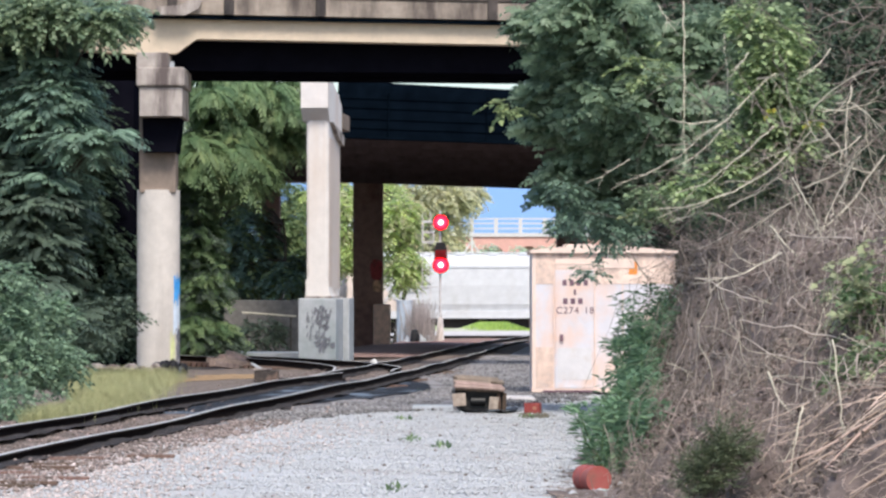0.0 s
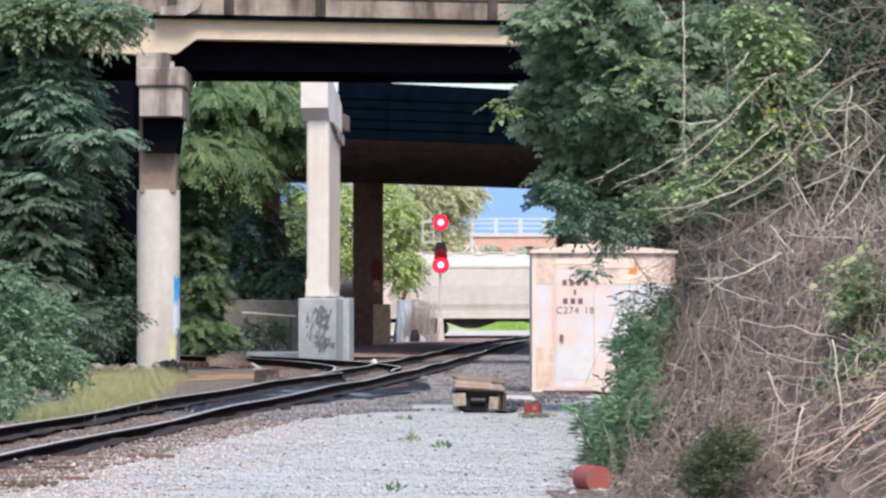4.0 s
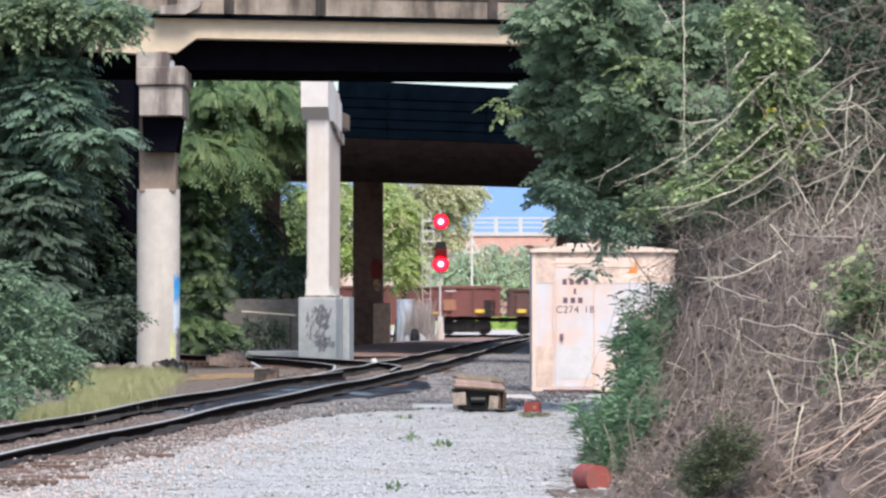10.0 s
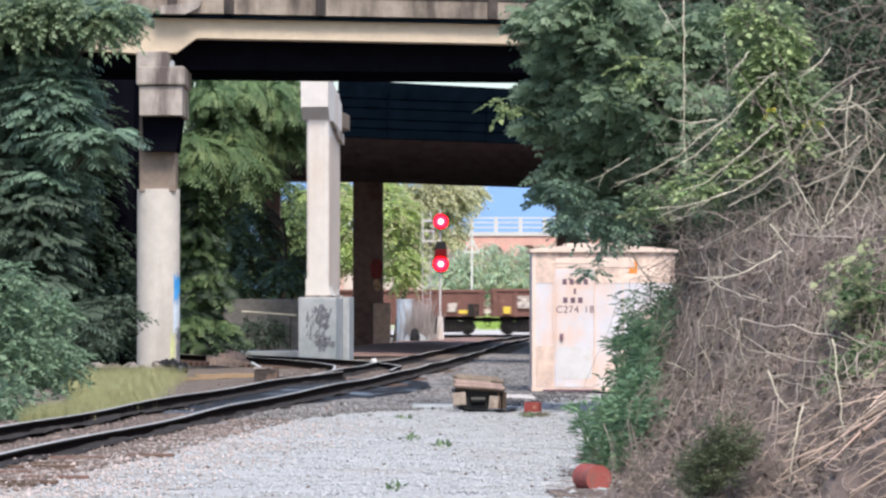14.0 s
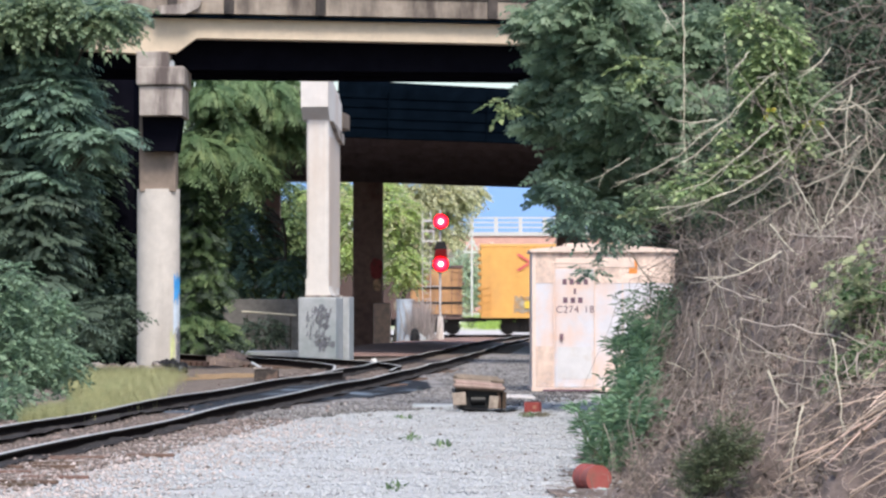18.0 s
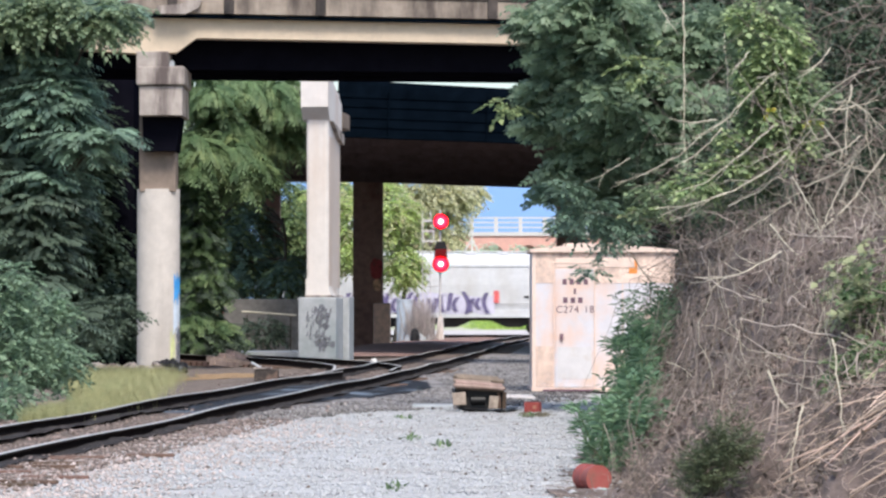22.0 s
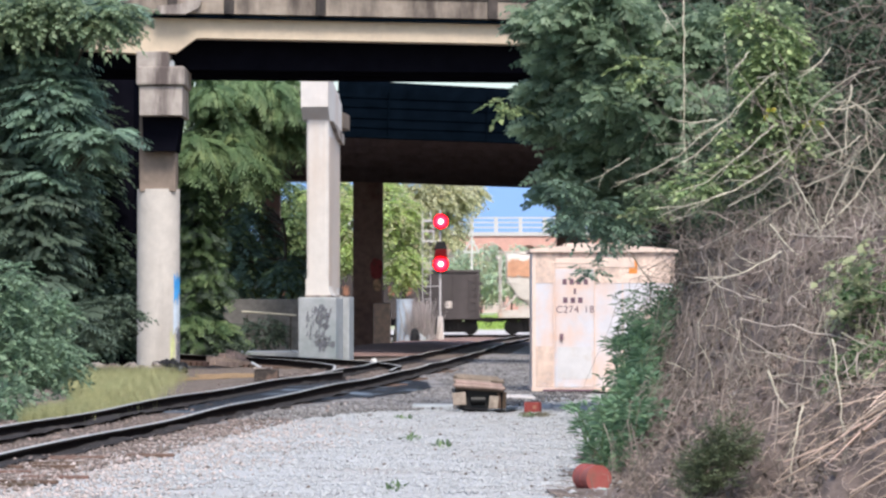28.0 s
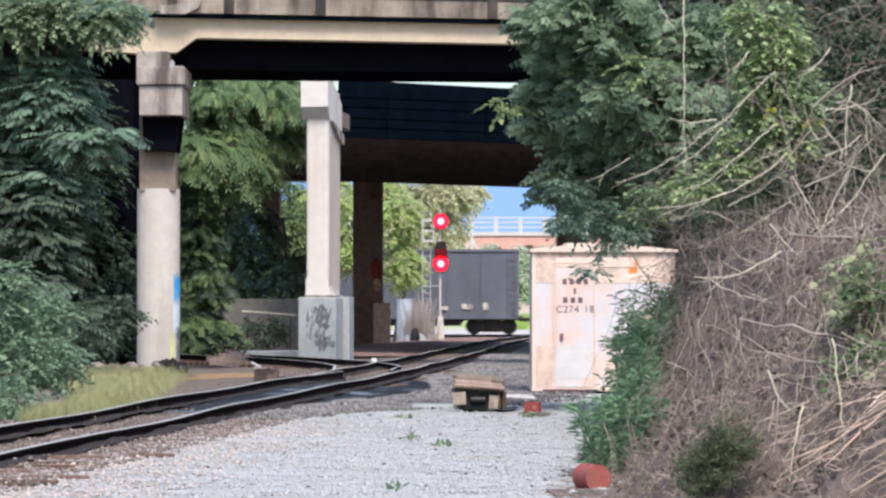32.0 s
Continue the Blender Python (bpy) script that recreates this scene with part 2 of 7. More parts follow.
def sprays(rng, at, way, reach, leaflets, length, width, droop):
    """Leafy twigs: from each point a drooping stalk with leaflets on both sides."""
    n = len(at)
    level = unit(way * np.array([1, 1, 0.2]) + rng.normal(0, 0.25, (n, 3)))
    side = unit(np.cross(level, np.array([0, 0, 1.0])))
    verts = []
    ls = reach * rng.uniform(0.6, 1.3, (n, 1))
    base, along = [], []
    for i in range(leaflets):
        s = (i + 0.5) / leaflets
        p = at + level * ls * s - np.array([0, 0, 1.0]) * ls * droop * s * s
        hand = 1 if i % 2 else -1
        base.append(p)
        along.append(level * (0.45 + 0.6 * s) + side * hand * (1.0 - 0.55 * s) - np.array([0, 0, 1.0]) * (droop * 0.7 * s + 0.1) + rng.normal(0, 0.18, (n, 3)))
    return leaves(rng, np.concatenate(base), np.concatenate(along), length, width)


def fronds(rng, at, way, reach, pairs, length, width, droop, lift=0.22, stray=0.08, roll=0.30):
    """Feathered leaves, each one connected piece: a stalk with paired leaflets that lie in one drooping plane."""
    n, k = len(at), pairs + 1
    up = np.array([0, 0, 1.0])
    level = unit(way * np.array([1, 1, 0.25]) + rng.normal(0, 0.18, (n, 3)))[:, None]
    long = (reach * rng.uniform(0.6, 1.25, (n, 1)))[:, None]
    s = np.linspace(0, 1, k)[None, :, None]
    line = at[:, None] + level * long * s + up * long * (lift * s - droop * s * s)
    ahead = unit(level + up * (lift - 2 * droop * s))
    side = unit(np.cross(ahead, up))
    over = np.cross(side, ahead)
    tip_over = rng.normal(0, roll, (n, 1, 1))
    side, over = side * np.cos(tip_over) + over * np.sin(tip_over), over * np.cos(tip_over) - side * np.sin(tip_over)
    stalk = np.stack([line - side * 0.004, line + side * 0.004], 2)
    size = length * (0.55 + 0.6 * np.sin(math.pi * (0.18 + 0.70 * s[:, 1:]))) * rng.uniform(0.85, 1.15, (n, pairs, 1))
    blades = []
    for h, hand in enumerate((-1, 1)):
        way_out = unit(ahead[:, 1:] * (0.42 + 0.5 * s[:, 1:]) + side[:, 1:] * hand - up * (0.18 + 0.25 * droop) + rng.normal(0, stray, (n, pairs, 3)))
        across = unit(np.cross(way_out, over[:, 1:]))
        base = stalk[:, 1:, h]
        mid = base + way_out * size * 0.45
        wide = width * size / length
        blades.append(np.stack([mid + across * wide - over[:, 1:] * wide * 0.2, base + way_out * size - up * size * 0.14, mid - across * wide - over[:, 1:] * wide * 0.2], 2))
    each = 2 * k + 6 * pairs
    verts = np.concatenate([stalk.reshape(n, -1, 3), blades[0].reshape(n, -1, 3), blades[1].reshape(n, -1, 3)], 1).reshape(-1, 3)
    quads = [[2 * i, 2 * i + 1, 2 * i + 3, 2 * i + 2] for i in range(pairs)]
    for h in (0, 1):
        for i in range(pairs):
            b = 2 * k + h * 3 * pairs + 3 * i
            quads.append([2 * (i + 1) + h, b, b + 1, b + 2])
    return verts, (np.arange(n)[:, None, None] * each + np.array(quads)[None]).reshape(-1, 4)


def whorls(rng, lobes, tips, per):
    """Frond places: rosettes of fronds round the twig ends of a crown, spread level and outward."""
    at, way = crown_points(rng, lobes, tips)
    at, way = np.repeat(at, per, 0), np.repeat(way, per, 0)
    turn = rng.uniform(0, 2 * math.pi, len(at))
    around = np.stack([np.cos(turn), np.sin(turn), rng.normal(0, 0.15, len(at))], 1)
    return at + rng.normal(0, 0.05, at.shape), way * np.array([0.75, 0.75, 0.5]) + around * 0.8


def stems(paths, radii):
    """Three-sided tapering stems along paths (n, k, 3), radii (n, k). Returns verts and quads."""
    n, k, _ = paths.shape
    d = unit(np.gradient(paths, axis=1))
    a = unit(np.cross(d, np.array([0.31, 0.77, 0.55])))
    b = np.cross(d, a)
    rings = [paths + (a * math.cos(q) + b * math.sin(q)) * radii[..., None] for q in (0, 2.094, 4.189)]
    verts = np.stack(rings, 2).reshape(-1, 3)
    i, j, s = np.meshgrid(np.arange(n), np.arange(k - 1), np.arange(3), indexing="ij")
    at = i * k * 3 + j * 3
    quads = np.stack([at + s, at + (s + 1) % 3, at + 3 + (s + 1) % 3, at + 3 + s], -1).reshape(-1, 4)
    return verts, quads


def wander(rng, start, end, k, wobble):
    """Crooked paths from start to end, both (n, 3)."""
    s = np.linspace(0, 1, k)[None, :, None]
    p = start[:, None] * (1 - s) + end[:, None] * s
    bend = rng.normal(0, 1, p.shape) * wobble * np.linalg.norm(end - start, axis=1)[:, None, None]
    return p + np.cumsum(bend, 1) * np.sin(s * math.pi) * 0.6


def tree(name, label, seed, trunk_foot, trunk_top, lobes, sprays_count, leaf, second, group="", radius=0.16, reach=0.5, leaflets=9, length=0.16, width=0.045, droop=0.6, category="tree", rosette=0, lift=0.22, roll=0.30):
    """A tapered trunk, limbs into every lobe, and a crown of leafy twigs in two shades."""
    rng = np.random.default_rng(seed)
    foot, top = np.array(trunk_foot), np.array(trunk_top)
    ob = thing(name, pose(*trunk_foot), label, category, group)
    rel = [(l[0] - foot[0], l[1] - foot[1], l[2] - foot[2], *l[3:]) for l in lobes]
    up = top - foot
    path = wander(rng, np.zeros((1, 3)), up[None], 7, 0.03)
    v, f = stems(path, np.linspace(radius, radius * 0.35, 7)[None])
    polygon_mesh("trunk", v, f, BARK, ob)
    ends = np.array([l[:3] for l in rel])
    more = np.concatenate([ends + rng.normal(0, 0.5, ends.shape) * np.array([l[3:6] for l in rel]) for _ in range(3)])
    share = np.clip(more[:, 2:3] / max(up[2], 0.1) * 0.75, 0.2, 0.95)
    v, f = stems(wander(rng, up * share, more, 6, 0.05), np.repeat(np.linspace(radius * 0.4, radius * 0.06, 6)[None], len(more), 0))
    polygon_mesh("limb_work", v, f, BARK, ob)
    for kind, count, mat in (("crown", int(sprays_count * 0.7), leaf), ("crown", int(sprays_count * 0.3), second)):
        if rosette:
            at, way = whorls(rng, rel, max(1, count // rosette), rosette)
            v, f = fronds(rng, at, way, reach, leaflets // 2, length, width, droop, lift, 0.08 if roll < 0.5 else 0.2, roll)
            polygon_mesh(kind, v, f, mat, ob)
            continue
        at, way = crown_points(rng, rel, count)
        v, f = sprays(rng, at, way, reach, leaflets, length, width, droop)
        polygon_mesh(kind, v, f, mat, ob)
    return ob


# ---- ground and tracks ----
LINE_Y = np.array([-10, 20, 39, 51, 68, 90, 109, 138, 164, 200])
LINE_X = np.array([-8.5, -6.0, -4.39, -3.37, -1.80, -0.52, 0.46, 1.75, 3.4, 6.4])
LINE_Z = np.array([-0.03, -0.02, 0.0, 0.05, 0.09, 0.07, 0.05, 0.03, 0.0, 0.0])
FINE_Y = np.arange(-10, 200.1, 0.5)
BLUR = np.hanning(23) / np.hanning(23).sum()
FINE_X = np.convolve(np.pad(np.interp(FINE_Y, LINE_Y, LINE_X), 11, mode="reflect", reflect_type="odd"), BLUR, "valid")
FINE_Z = np.convolve(np.pad(np.interp(FINE_Y, LINE_Y, LINE_Z), 11, mode="reflect", reflect_type="odd"), BLUR, "valid")
CROSS_Y = 192.0


def line_x(y):
    return float(np.interp(y, FINE_Y, FINE_X))


def line_z(y):
    return float(np.interp(y, FINE_Y, FINE_Z))


def sheet(name, xs_of, y0, y1, step, across, z_of, mat, label, category="", kind="structure"):
    """A sheet of ground between two edges that follow y."""
    ys = np.arange(y0, y1 + 0.01, step)
    verts = []
    for y in ys:
        a, b = xs_of(y)
        for s in np.linspace(0, 1, across):
            x = a + (b - a) * s
            verts.append((x, y, z_of(x, y)))
    i, j = np.meshgrid(np.arange(len(ys) - 1), np.arange(across - 1), indexing="ij")
    at = i * across + j
    quads = np.stack([at, at + 1, at + across + 1, at + across], -1).reshape(-1, 4)
    return tagged(polygon_mesh(name, verts, quads, mat, smooth=True), label, category, kind=kind)


def rough(x, y, scale, amount):
    return amount * noise.noise((x * scale, y * scale, 0.3)) + amount * 0.4 * noise.noise((x * scale * 3.1, y * scale * 3.1, 7.0))


GROUND_Z = -0.26
bm = bmesh.new()
bmesh.ops.create_grid(bm, x_segments=40, y_segments=40, size=2200, matrix=Matrix.Translation((0, 1800, GROUND_Z)))
tagged(mesh_object("ground", bm, material("waste_ground", (0.15, 0.13, 0.10), 0.95, grain=0.8, vary=0.4, stain=(0.10, 0.13, 0.05), stain_scale=0.12, bump=0.5, bump_scale=4)), "bare brown ground with patches of weeds", "ground", kind="structure")


def yard_z(x, y):
    return -0.13 + rough(x, y, 0.5, 0.035) + rough(x, y, 2.0, 0.02)


def bed_z(x, y):
    return line_z(y) - 0.155 + rough(x, y, 1.1, 0.03)


sheet("gravel_yard", lambda y: (line_x(y) + 1.55, line_x(y) + 1.55 + max(1.0, 9.5 - 0.055 * y)), -6, 150, 0.4, 24, yard_z, GRAVEL, "pale grey crushed stone service yard beside the track", "gravel")
sheet("track_shoulder", lambda y: (line_x(y) + 0.6, line_x(y) + 1.9), -6, 190, 0.4, 7, lambda x, y: yard_z(x, y) + 0.02 - 0.05 * max(0, x - line_x(y) - 1.3) / 0.6, DIRT, "reddish brown dirt strip beside the rail", "dirt")
sheet("track_bed", lambda y: (line_x(y) - 0.62, line_x(y) + 0.62), -6, 189.8, 0.4, 7, bed_z, DIRT, "brown dirt and old ballast between the rails", "ballast")
sheet("oily_track_bed", lambda y: (line_x(y) - 0.60, line_x(y) + 0.60), 47, 71, 0.4, 7, lambda x, y: bed_z(x, y) + 0.02 * math.sin((y - 47) / 24 * math.pi), OILY_SHADE, "oil-blackened ballast between the rails with a painted bluish sheen", "ballast")
APRON = material("dark_apron", (0.27, 0.255, 0.255), 0.9, grain=7, vary=0.4, stain=(0.07, 0.066, 0.07), stain_scale=0.7, stain_at=(0.45, 0.66), bump=0.9, bump_scale=18)
def apron_edge(y):
    return line_x(y) + 1.2 + float(np.interp(y, [43, 48, 49.5, 51.5, 56, 62, 75, 90, 112], [0.2, 0.7, 1.5, 3.1, 3.6, 3.7, 3.7, 3.2, 2.0])) + 0.5 * noise.noise((0, y * 0.35, 2)) + 0.25 * noise.noise((3, y * 1.3, 2))


sheet("dirty_apron", lambda y: (line_x(y) + 0.9, apron_edge(y)), 43.5, 112, 0.3, 26, lambda x, y: yard_z(x, y) + 0.03 - 0.055 * max(0.0, 1 - max(0.0, apron_edge(y) - x) / 0.7) + rough(x, y, 2.6, 0.02), APRON, "grey oil-stained fine ballast beside the rail", "ballast")
# Strip colour joins oily grit with the shadow at the foot of the rail.
GRIME_SHADOW = material("rail_grime", (0.026, 0.021, 0.020), 0.9, grain=10, vary=0.5, stain=(0.07, 0.055, 0.05), stain_scale=2.2, stain_at=(0.5, 0.7), bump=0.8, bump_scale=18)
for hand in (-1, 1):
    sheet("rail_grime", lambda y: (line_x(y) + hand * 0.755 + 0.03, line_x(y) + hand * 0.755 + 0.30 + 0.10 * noise.noise((hand, y * 0.8, 4)) + 0.06 * noise.noise((hand, y * 3.1, 4))), 20, 100, 0.3, 4, lambda x, y: max(yard_z(x, y) + 0.045, bed_z(x, y) + 0.03), GRIME_SHADOW, "dark greasy grit along the rail, with the rail's shadow in its colour", "grit")
sheet("oily_patch", lambda y: (line_x(y) + 0.84, line_x(y) + 0.95 + 1.15 * math.sin((y - 53) / 17 * math.pi) + 0.22 * noise.noise((5, y * 0.9, 2))), 53.4, 69.6, 0.4, 7, lambda x, y: yard_z(x, y) + 0.045, OILY_SHADE, "oily ballast beside the rail with a painted bluish sheen", "ballast")
def verge_z(x, y):
    return -0.15 + line_z(y) * 0.5 + rough(x, y, 0.8, 0.05) - 0.03 * max(0.0, line_x(y) - 2.0 - x)


sheet("track_verge", lambda y: (line_x(y) - 6.5, line_x(y) - 0.62), -6, 106.2, 0.5, 18, lambda x, y: max(-0.255, verge_z(x, y)), DIRT, "trodden brown dirt beside the far rail", "dirt")


sheet("red_earth", lambda y: (line_x(y) - 5.5, line_x(y) - 0.95), 105.5, 182, 0.6, 14, lambda x, y: max(-0.25, verge_z(x, y)) + 0.03 + 0.1 * max(0.0, min(1.0, (line_x(y) - 1.6 - x) / 2.0)), material("red_earth", (0.27, 0.17, 0.145), 0.95, grain=4, vary=0.3, stain=(0.17, 0.115, 0.10), stain_scale=0.8, bump=0.7), "reddish brown bare earth under the far overpass", "dirt")


def rail(name, path, parent, label):
    """One rail along a path of points on its head's middle: foot, web and a polished head."""
    path = np.array(path)
    d = unit(np.gradient(path, axis=0))
    side = unit(np.cross(d, np.array([0, 0, 1.0])))
    n = len(path)

    def sweep(title, outline, mat, owner, text=""):
        k = len(outline)
        verts = np.stack([path + side * a + np.array([0, 0, b]) for a, b in outline], 1).reshape(-1, 3)
        i, j = np.meshgrid(np.arange(n - 1), np.arange(k), indexing="ij")
        quads = np.stack([i * k + j, i * k + (j + 1) % k, (i + 1) * k + (j + 1) % k, (i + 1) * k + j], -1).reshape(-1, 4)
        return polygon_mesh(title, verts, quads, mat, owner, text)

    body = sweep(name, [(-0.07, -0.17), (0.07, -0.17), (0.07, -0.155), (0.011, -0.135), (0.011, -0.045), (0.035, -0.035), (0.035, -0.006), (-0.035, -0.006), (-0.035, -0.035), (-0.011, -0.045), (-0.011, -0.135), (-0.07, -0.155)], RAIL_STEEL, parent, label)
    sweep("rail_head", [(-0.030, -0.0055), (0.030, -0.0055), (0.024, 0.0), (-0.024, 0.0)], RAIL_HEAD, body, "polished running surface, its shine put into a pale colour")
    return body


track = thing("railway_track", pose(0, 0, 0), "rusty steel railway track on sunken timber ties", "railway track", kind="structure")
ys = np.arange(-8, 190.0, 1.0)
for hand in (-1, 1):
    rail("rail", [(line_x(y) + hand * 0.755 + 0.010 * math.sin(y * 0.9 + hand), y, line_z(y) + 0.012 * math.sin(y * 0.55 + hand)) for y in ys], track, "rusty steel rail with a bright worn top")

branch = thing("siding_track", pose(0, 0, 0), "siding that leaves the main track by a switch", "railway track", kind="structure")
SIDING_Y = np.arange(72, 104.5, 0.8)
SIDING_X = np.interp(SIDING_Y, [72, 80, 86, 91, 97, 104], [line_x(72) - 0.05, -1.78, -2.6, -3.6, -5.35, -7.9])
SIDING_X = np.convolve(np.pad(SIDING_X, 4, mode="reflect", reflect_type="odd"), np.hanning(11)[1:-1] / np.hanning(11).sum(), "valid")
heading = unit(np.stack([np.gradient(SIDING_X), np.gradient(SIDING_Y)], 1))
for hand in (-1, 1):
    rail("rail", [(x + hand * 0.755 * d[1], y - hand * 0.755 * d[0], line_z(y) - 0.015) for x, y, d in list(zip(SIDING_X, SIDING_Y, heading))[(7 if hand > 0 else 2):]], branch, "rusty siding rail")
for a, b, c in ((71.5, 0.48, 0.30), (66.0, -0.62, -0.46)):
    rail("guard_rail", [(line_x(a + 4 * s) + b + (c - b) * s + 0.25 * max(0, s - 0.8), a + 4 * s, line_z(a + 4 * s) + 0.005) for s in np.linspace(0, 1, 14)], branch, "short curved guard rail of the switch")

cross = thing("crossing_track", pose(0, 0, 0), "main line track that crosses beyond the bridges", "railway track", kind="structure")
for hand in (-1, 1):
    rail("rail", [(x, CROSS_Y + hand * 0.755, 0.0) for x in np.arange(-340, 341, 10.0)], cross, "steel main line rail")
sheet("crossing_bed", lambda y: (-345, 345), 188.6, 195.4, 0.85, 40, lambda x, y: -0.16 if 189.2 < y < 194.8 else -0.3, material("main_line_ballast", (0.26, 0.24, 0.25), 0.95, grain=9, vary=0.4, bump=0.8), "grey ballast bed of the main line", "ballast")

# ---- first overpass ----
overpass = thing("near_overpass", pose(-7.31, 86.00, 1.35, 0, 0, 7.0), "pale concrete road overpass with stained parapet panels", "bridge")
Z_BEAM, Z_TOP = 8.189 - 1.35, 8.768 - 1.35
FALL = pose(0, 0, 0.087, 0, 0.5, 0)
fascia = part("fascia_beam", add_prism(bmesh.new(), [(-7, Z_TOP), (-7, Z_BEAM), (-0.45, Z_BEAM - 0.35), (0.45, Z_BEAM - 0.30), (0.95, Z_BEAM + 0.08), (24, Z_BEAM + 0.08), (24, Z_TOP)], 0, 0.6), BEAM_TAN, overpass, "pale tan concrete beam with a haunched end")
fascia.matrix_basis = FALL
# Slab and girders are coloured as dark as the shade beneath the deck.
part("deck_slab", box(-7, 24, 0.3, 5.0, Z_TOP + 0.16, Z_TOP + 0.45), SHADE_BLACK, overpass, "underside of the deck, its shade put into the colour")
# Thin near-black strip draws the shadow line below the parapet.
part("ledge", box(-7, 24, -0.25, 0.3, Z_TOP + 0.001, Z_TOP + 0.058), GIRDER_BLACK, overpass).matrix_basis = FALL
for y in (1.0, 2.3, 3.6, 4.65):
    part("girder", box(-7, 24, y, y + 0.35, 7.600 - 1.35, Z_TOP + 0.159), SHADE_BLACK, overpass)
x = -7.0
for k, w in enumerate((4.4, 2.9, 1.45, 2.35, 4.45, 4.4, 4.4, 4.4)):
    part("parapet_panel", box(x + 0.03, x + w - 0.03, -0.3, 0.0, Z_TOP + 0.1, Z_TOP + 0.56, 0.02), PARAPET, overpass, "grey stained concrete parapet panel").matrix_basis = FALL
    part("parapet_cap", box(x + 0.02, x + w - 0.02, -0.34, 0.02, Z_TOP + 0.565, Z_TOP + 1.0, 0.03), PARAPET_CAP, overpass, "soot-blackened parapet coping").matrix_basis = FALL
    part("parapet_post", box(x - 0.13, x + 0.13, -0.37, 0.05, Z_TOP + 0.10, Z_TOP + 1.05, 0.02), PARAPET_CAP, overpass, "soot-stained parapet post").matrix_basis = FALL
    x += w
part("scroll_bracket", add_prism(bmesh.new(), [(-0.1, Z_TOP + 0.06), (0.62, Z_TOP + 0.06), (0.95, Z_TOP + 0.22), (1.05, Z_TOP + 0.45), (0.80, Z_TOP + 0.5), (0.5, Z_TOP + 0.32), (-0.1, Z_TOP + 0.26)], -0.5, -0.3), CONCRETE_OLD, overpass).matrix_basis = FALL

pier = thing("round_pier", pose(-7.391, 87.4, -0.2), "round pale concrete pier with a square stained cap", "bridge pier")
R_PIER = 0.555
bm = bmesh.new()
add_tube(bm, (0, 0, -0.1), (0, 0, 4.507 + 0.2), R_PIER, sides=40)
part("jacket", bm, CONCRETE, pier, "smooth pale concrete jacket", smooth=False)
part("shaft", box(-0.46, 0.48, -0.46, 0.46, 4.434 + 0.2, 6.409 + 0.2, 0.03), SHAFT_BROWN, pier, "older brown-stained square shaft")
# Dark tapered block added to draw the shadow that the cap casts.
part("collar", add_prism(bmesh.new(), [(-0.349, 6.379 + 0.2), (0.639, 6.379 + 0.2), (0.523, 5.463 + 0.2), (-0.320, 5.463 + 0.2)], -0.9, 0.5), SHADE_BLACK, pier, "tapered dark collar, the shadow under the cap put into its colour")
part("cap_lower", box(-0.375, 0.722, -1.45, 0.9, 6.350 + 0.2, 7.103 + 0.2, 0.02), CONCRETE_OLD, pier, "stained concrete cap")
bm = box(-0.448, 0.780, -1.55, 1.0, 7.125 + 0.2, 7.609 + 0.2, 0.05)
add_box(bm, -0.448, 0.375, -1.5, 1.0, 7.609 + 0.19, 7.986 + 0.2, 0.03)
part("cap_upper", bm, CONCRETE_OLD, pier, "stained concrete cap block")
part("bearing", add_prism(bmesh.new(), [(0.38, 7.56), (0.52, 7.56), (0.50, 7.95), (0.42, 7.95)], -1.5, -1.2), CONCRETE_GREY, pier)
PAINT_BLUE = material("blue_spray_paint", (0.05, 0.32, 0.75), 0.6, grain=3, vary=0.3, stain=(0.25, 0.62, 0.85), stain_scale=1.6, bump=0)
PAINT_PALE = material("pale_spray_paint", (0.62, 0.70, 0.80), 0.6, grain=4, vary=0.15, bump=0)
PAINT_DARK = worn(material("dark_spray_paint", (0.17, 0.175, 0.205), 0.7, grain=6, vary=0.4, bump=0), 9.0, 0.36, 0.56)
PAINT_LIME = material("lime_spray_paint", (0.60, 0.62, 0.32), 0.7, grain=4, vary=0.2, bump=0)


def patch_on_round(z0, z1, a0, a1, r, mat, name, parent, ragged=0.1, seed=3):
    """A thin coat of paint on a round shaft between two angles, with ragged ends."""
    rng = random.Random(seed)
    bm = bmesh.new()
    cols = []
    for k in range(9):
        a = radians(a0 + (a1 - a0) * k / 8)
        lo, hi = z0 + rng.uniform(-ragged, ragged), z1 + rng.uniform(-ragged, ragged)
        cols.append([bm.verts.new((r * math.sin(a), -r * math.cos(a), z)) for z in (lo, hi)])
    for p, q in zip(cols, cols[1:]):
        bm.faces.new((p[0], q[0], q[1], p[1]))
    return part(name, bm, mat, parent)


patch_on_round(1.657 + 0.2, 2.270 + 0.2, 50, 88, R_PIER + 0.006, PAINT_BLUE, "painted_patch", pier, 0.2)
patch_on_round(0.854 + 0.2, 1.686 + 0.2, 48, 86, R_PIER + 0.005, PAINT_PALE, "painted_patch", pier, 0.25)
patch_on_round(-0.300 + 0.2, 0.927 + 0.2, 60, 88, R_PIER + 0.006, PAINT_DARK, "painted_patch", pier)
patch_on_round(-0.022 + 0.2, 0.780 + 0.2, 38, 55, R_PIER + 0.004, PAINT_LIME, "painted_patch", pier, 0.35)

# Added wall whose near-black colour stands for the deep shade in this gap.
tagged(mesh_object("abutment", box(-24, -8.925, 97, 103, -0.3, 8.3, 0.0), SHADE_BLACK), "added dark abutment wall, deep shade under the overpass in its colour", "wall", kind="structure")

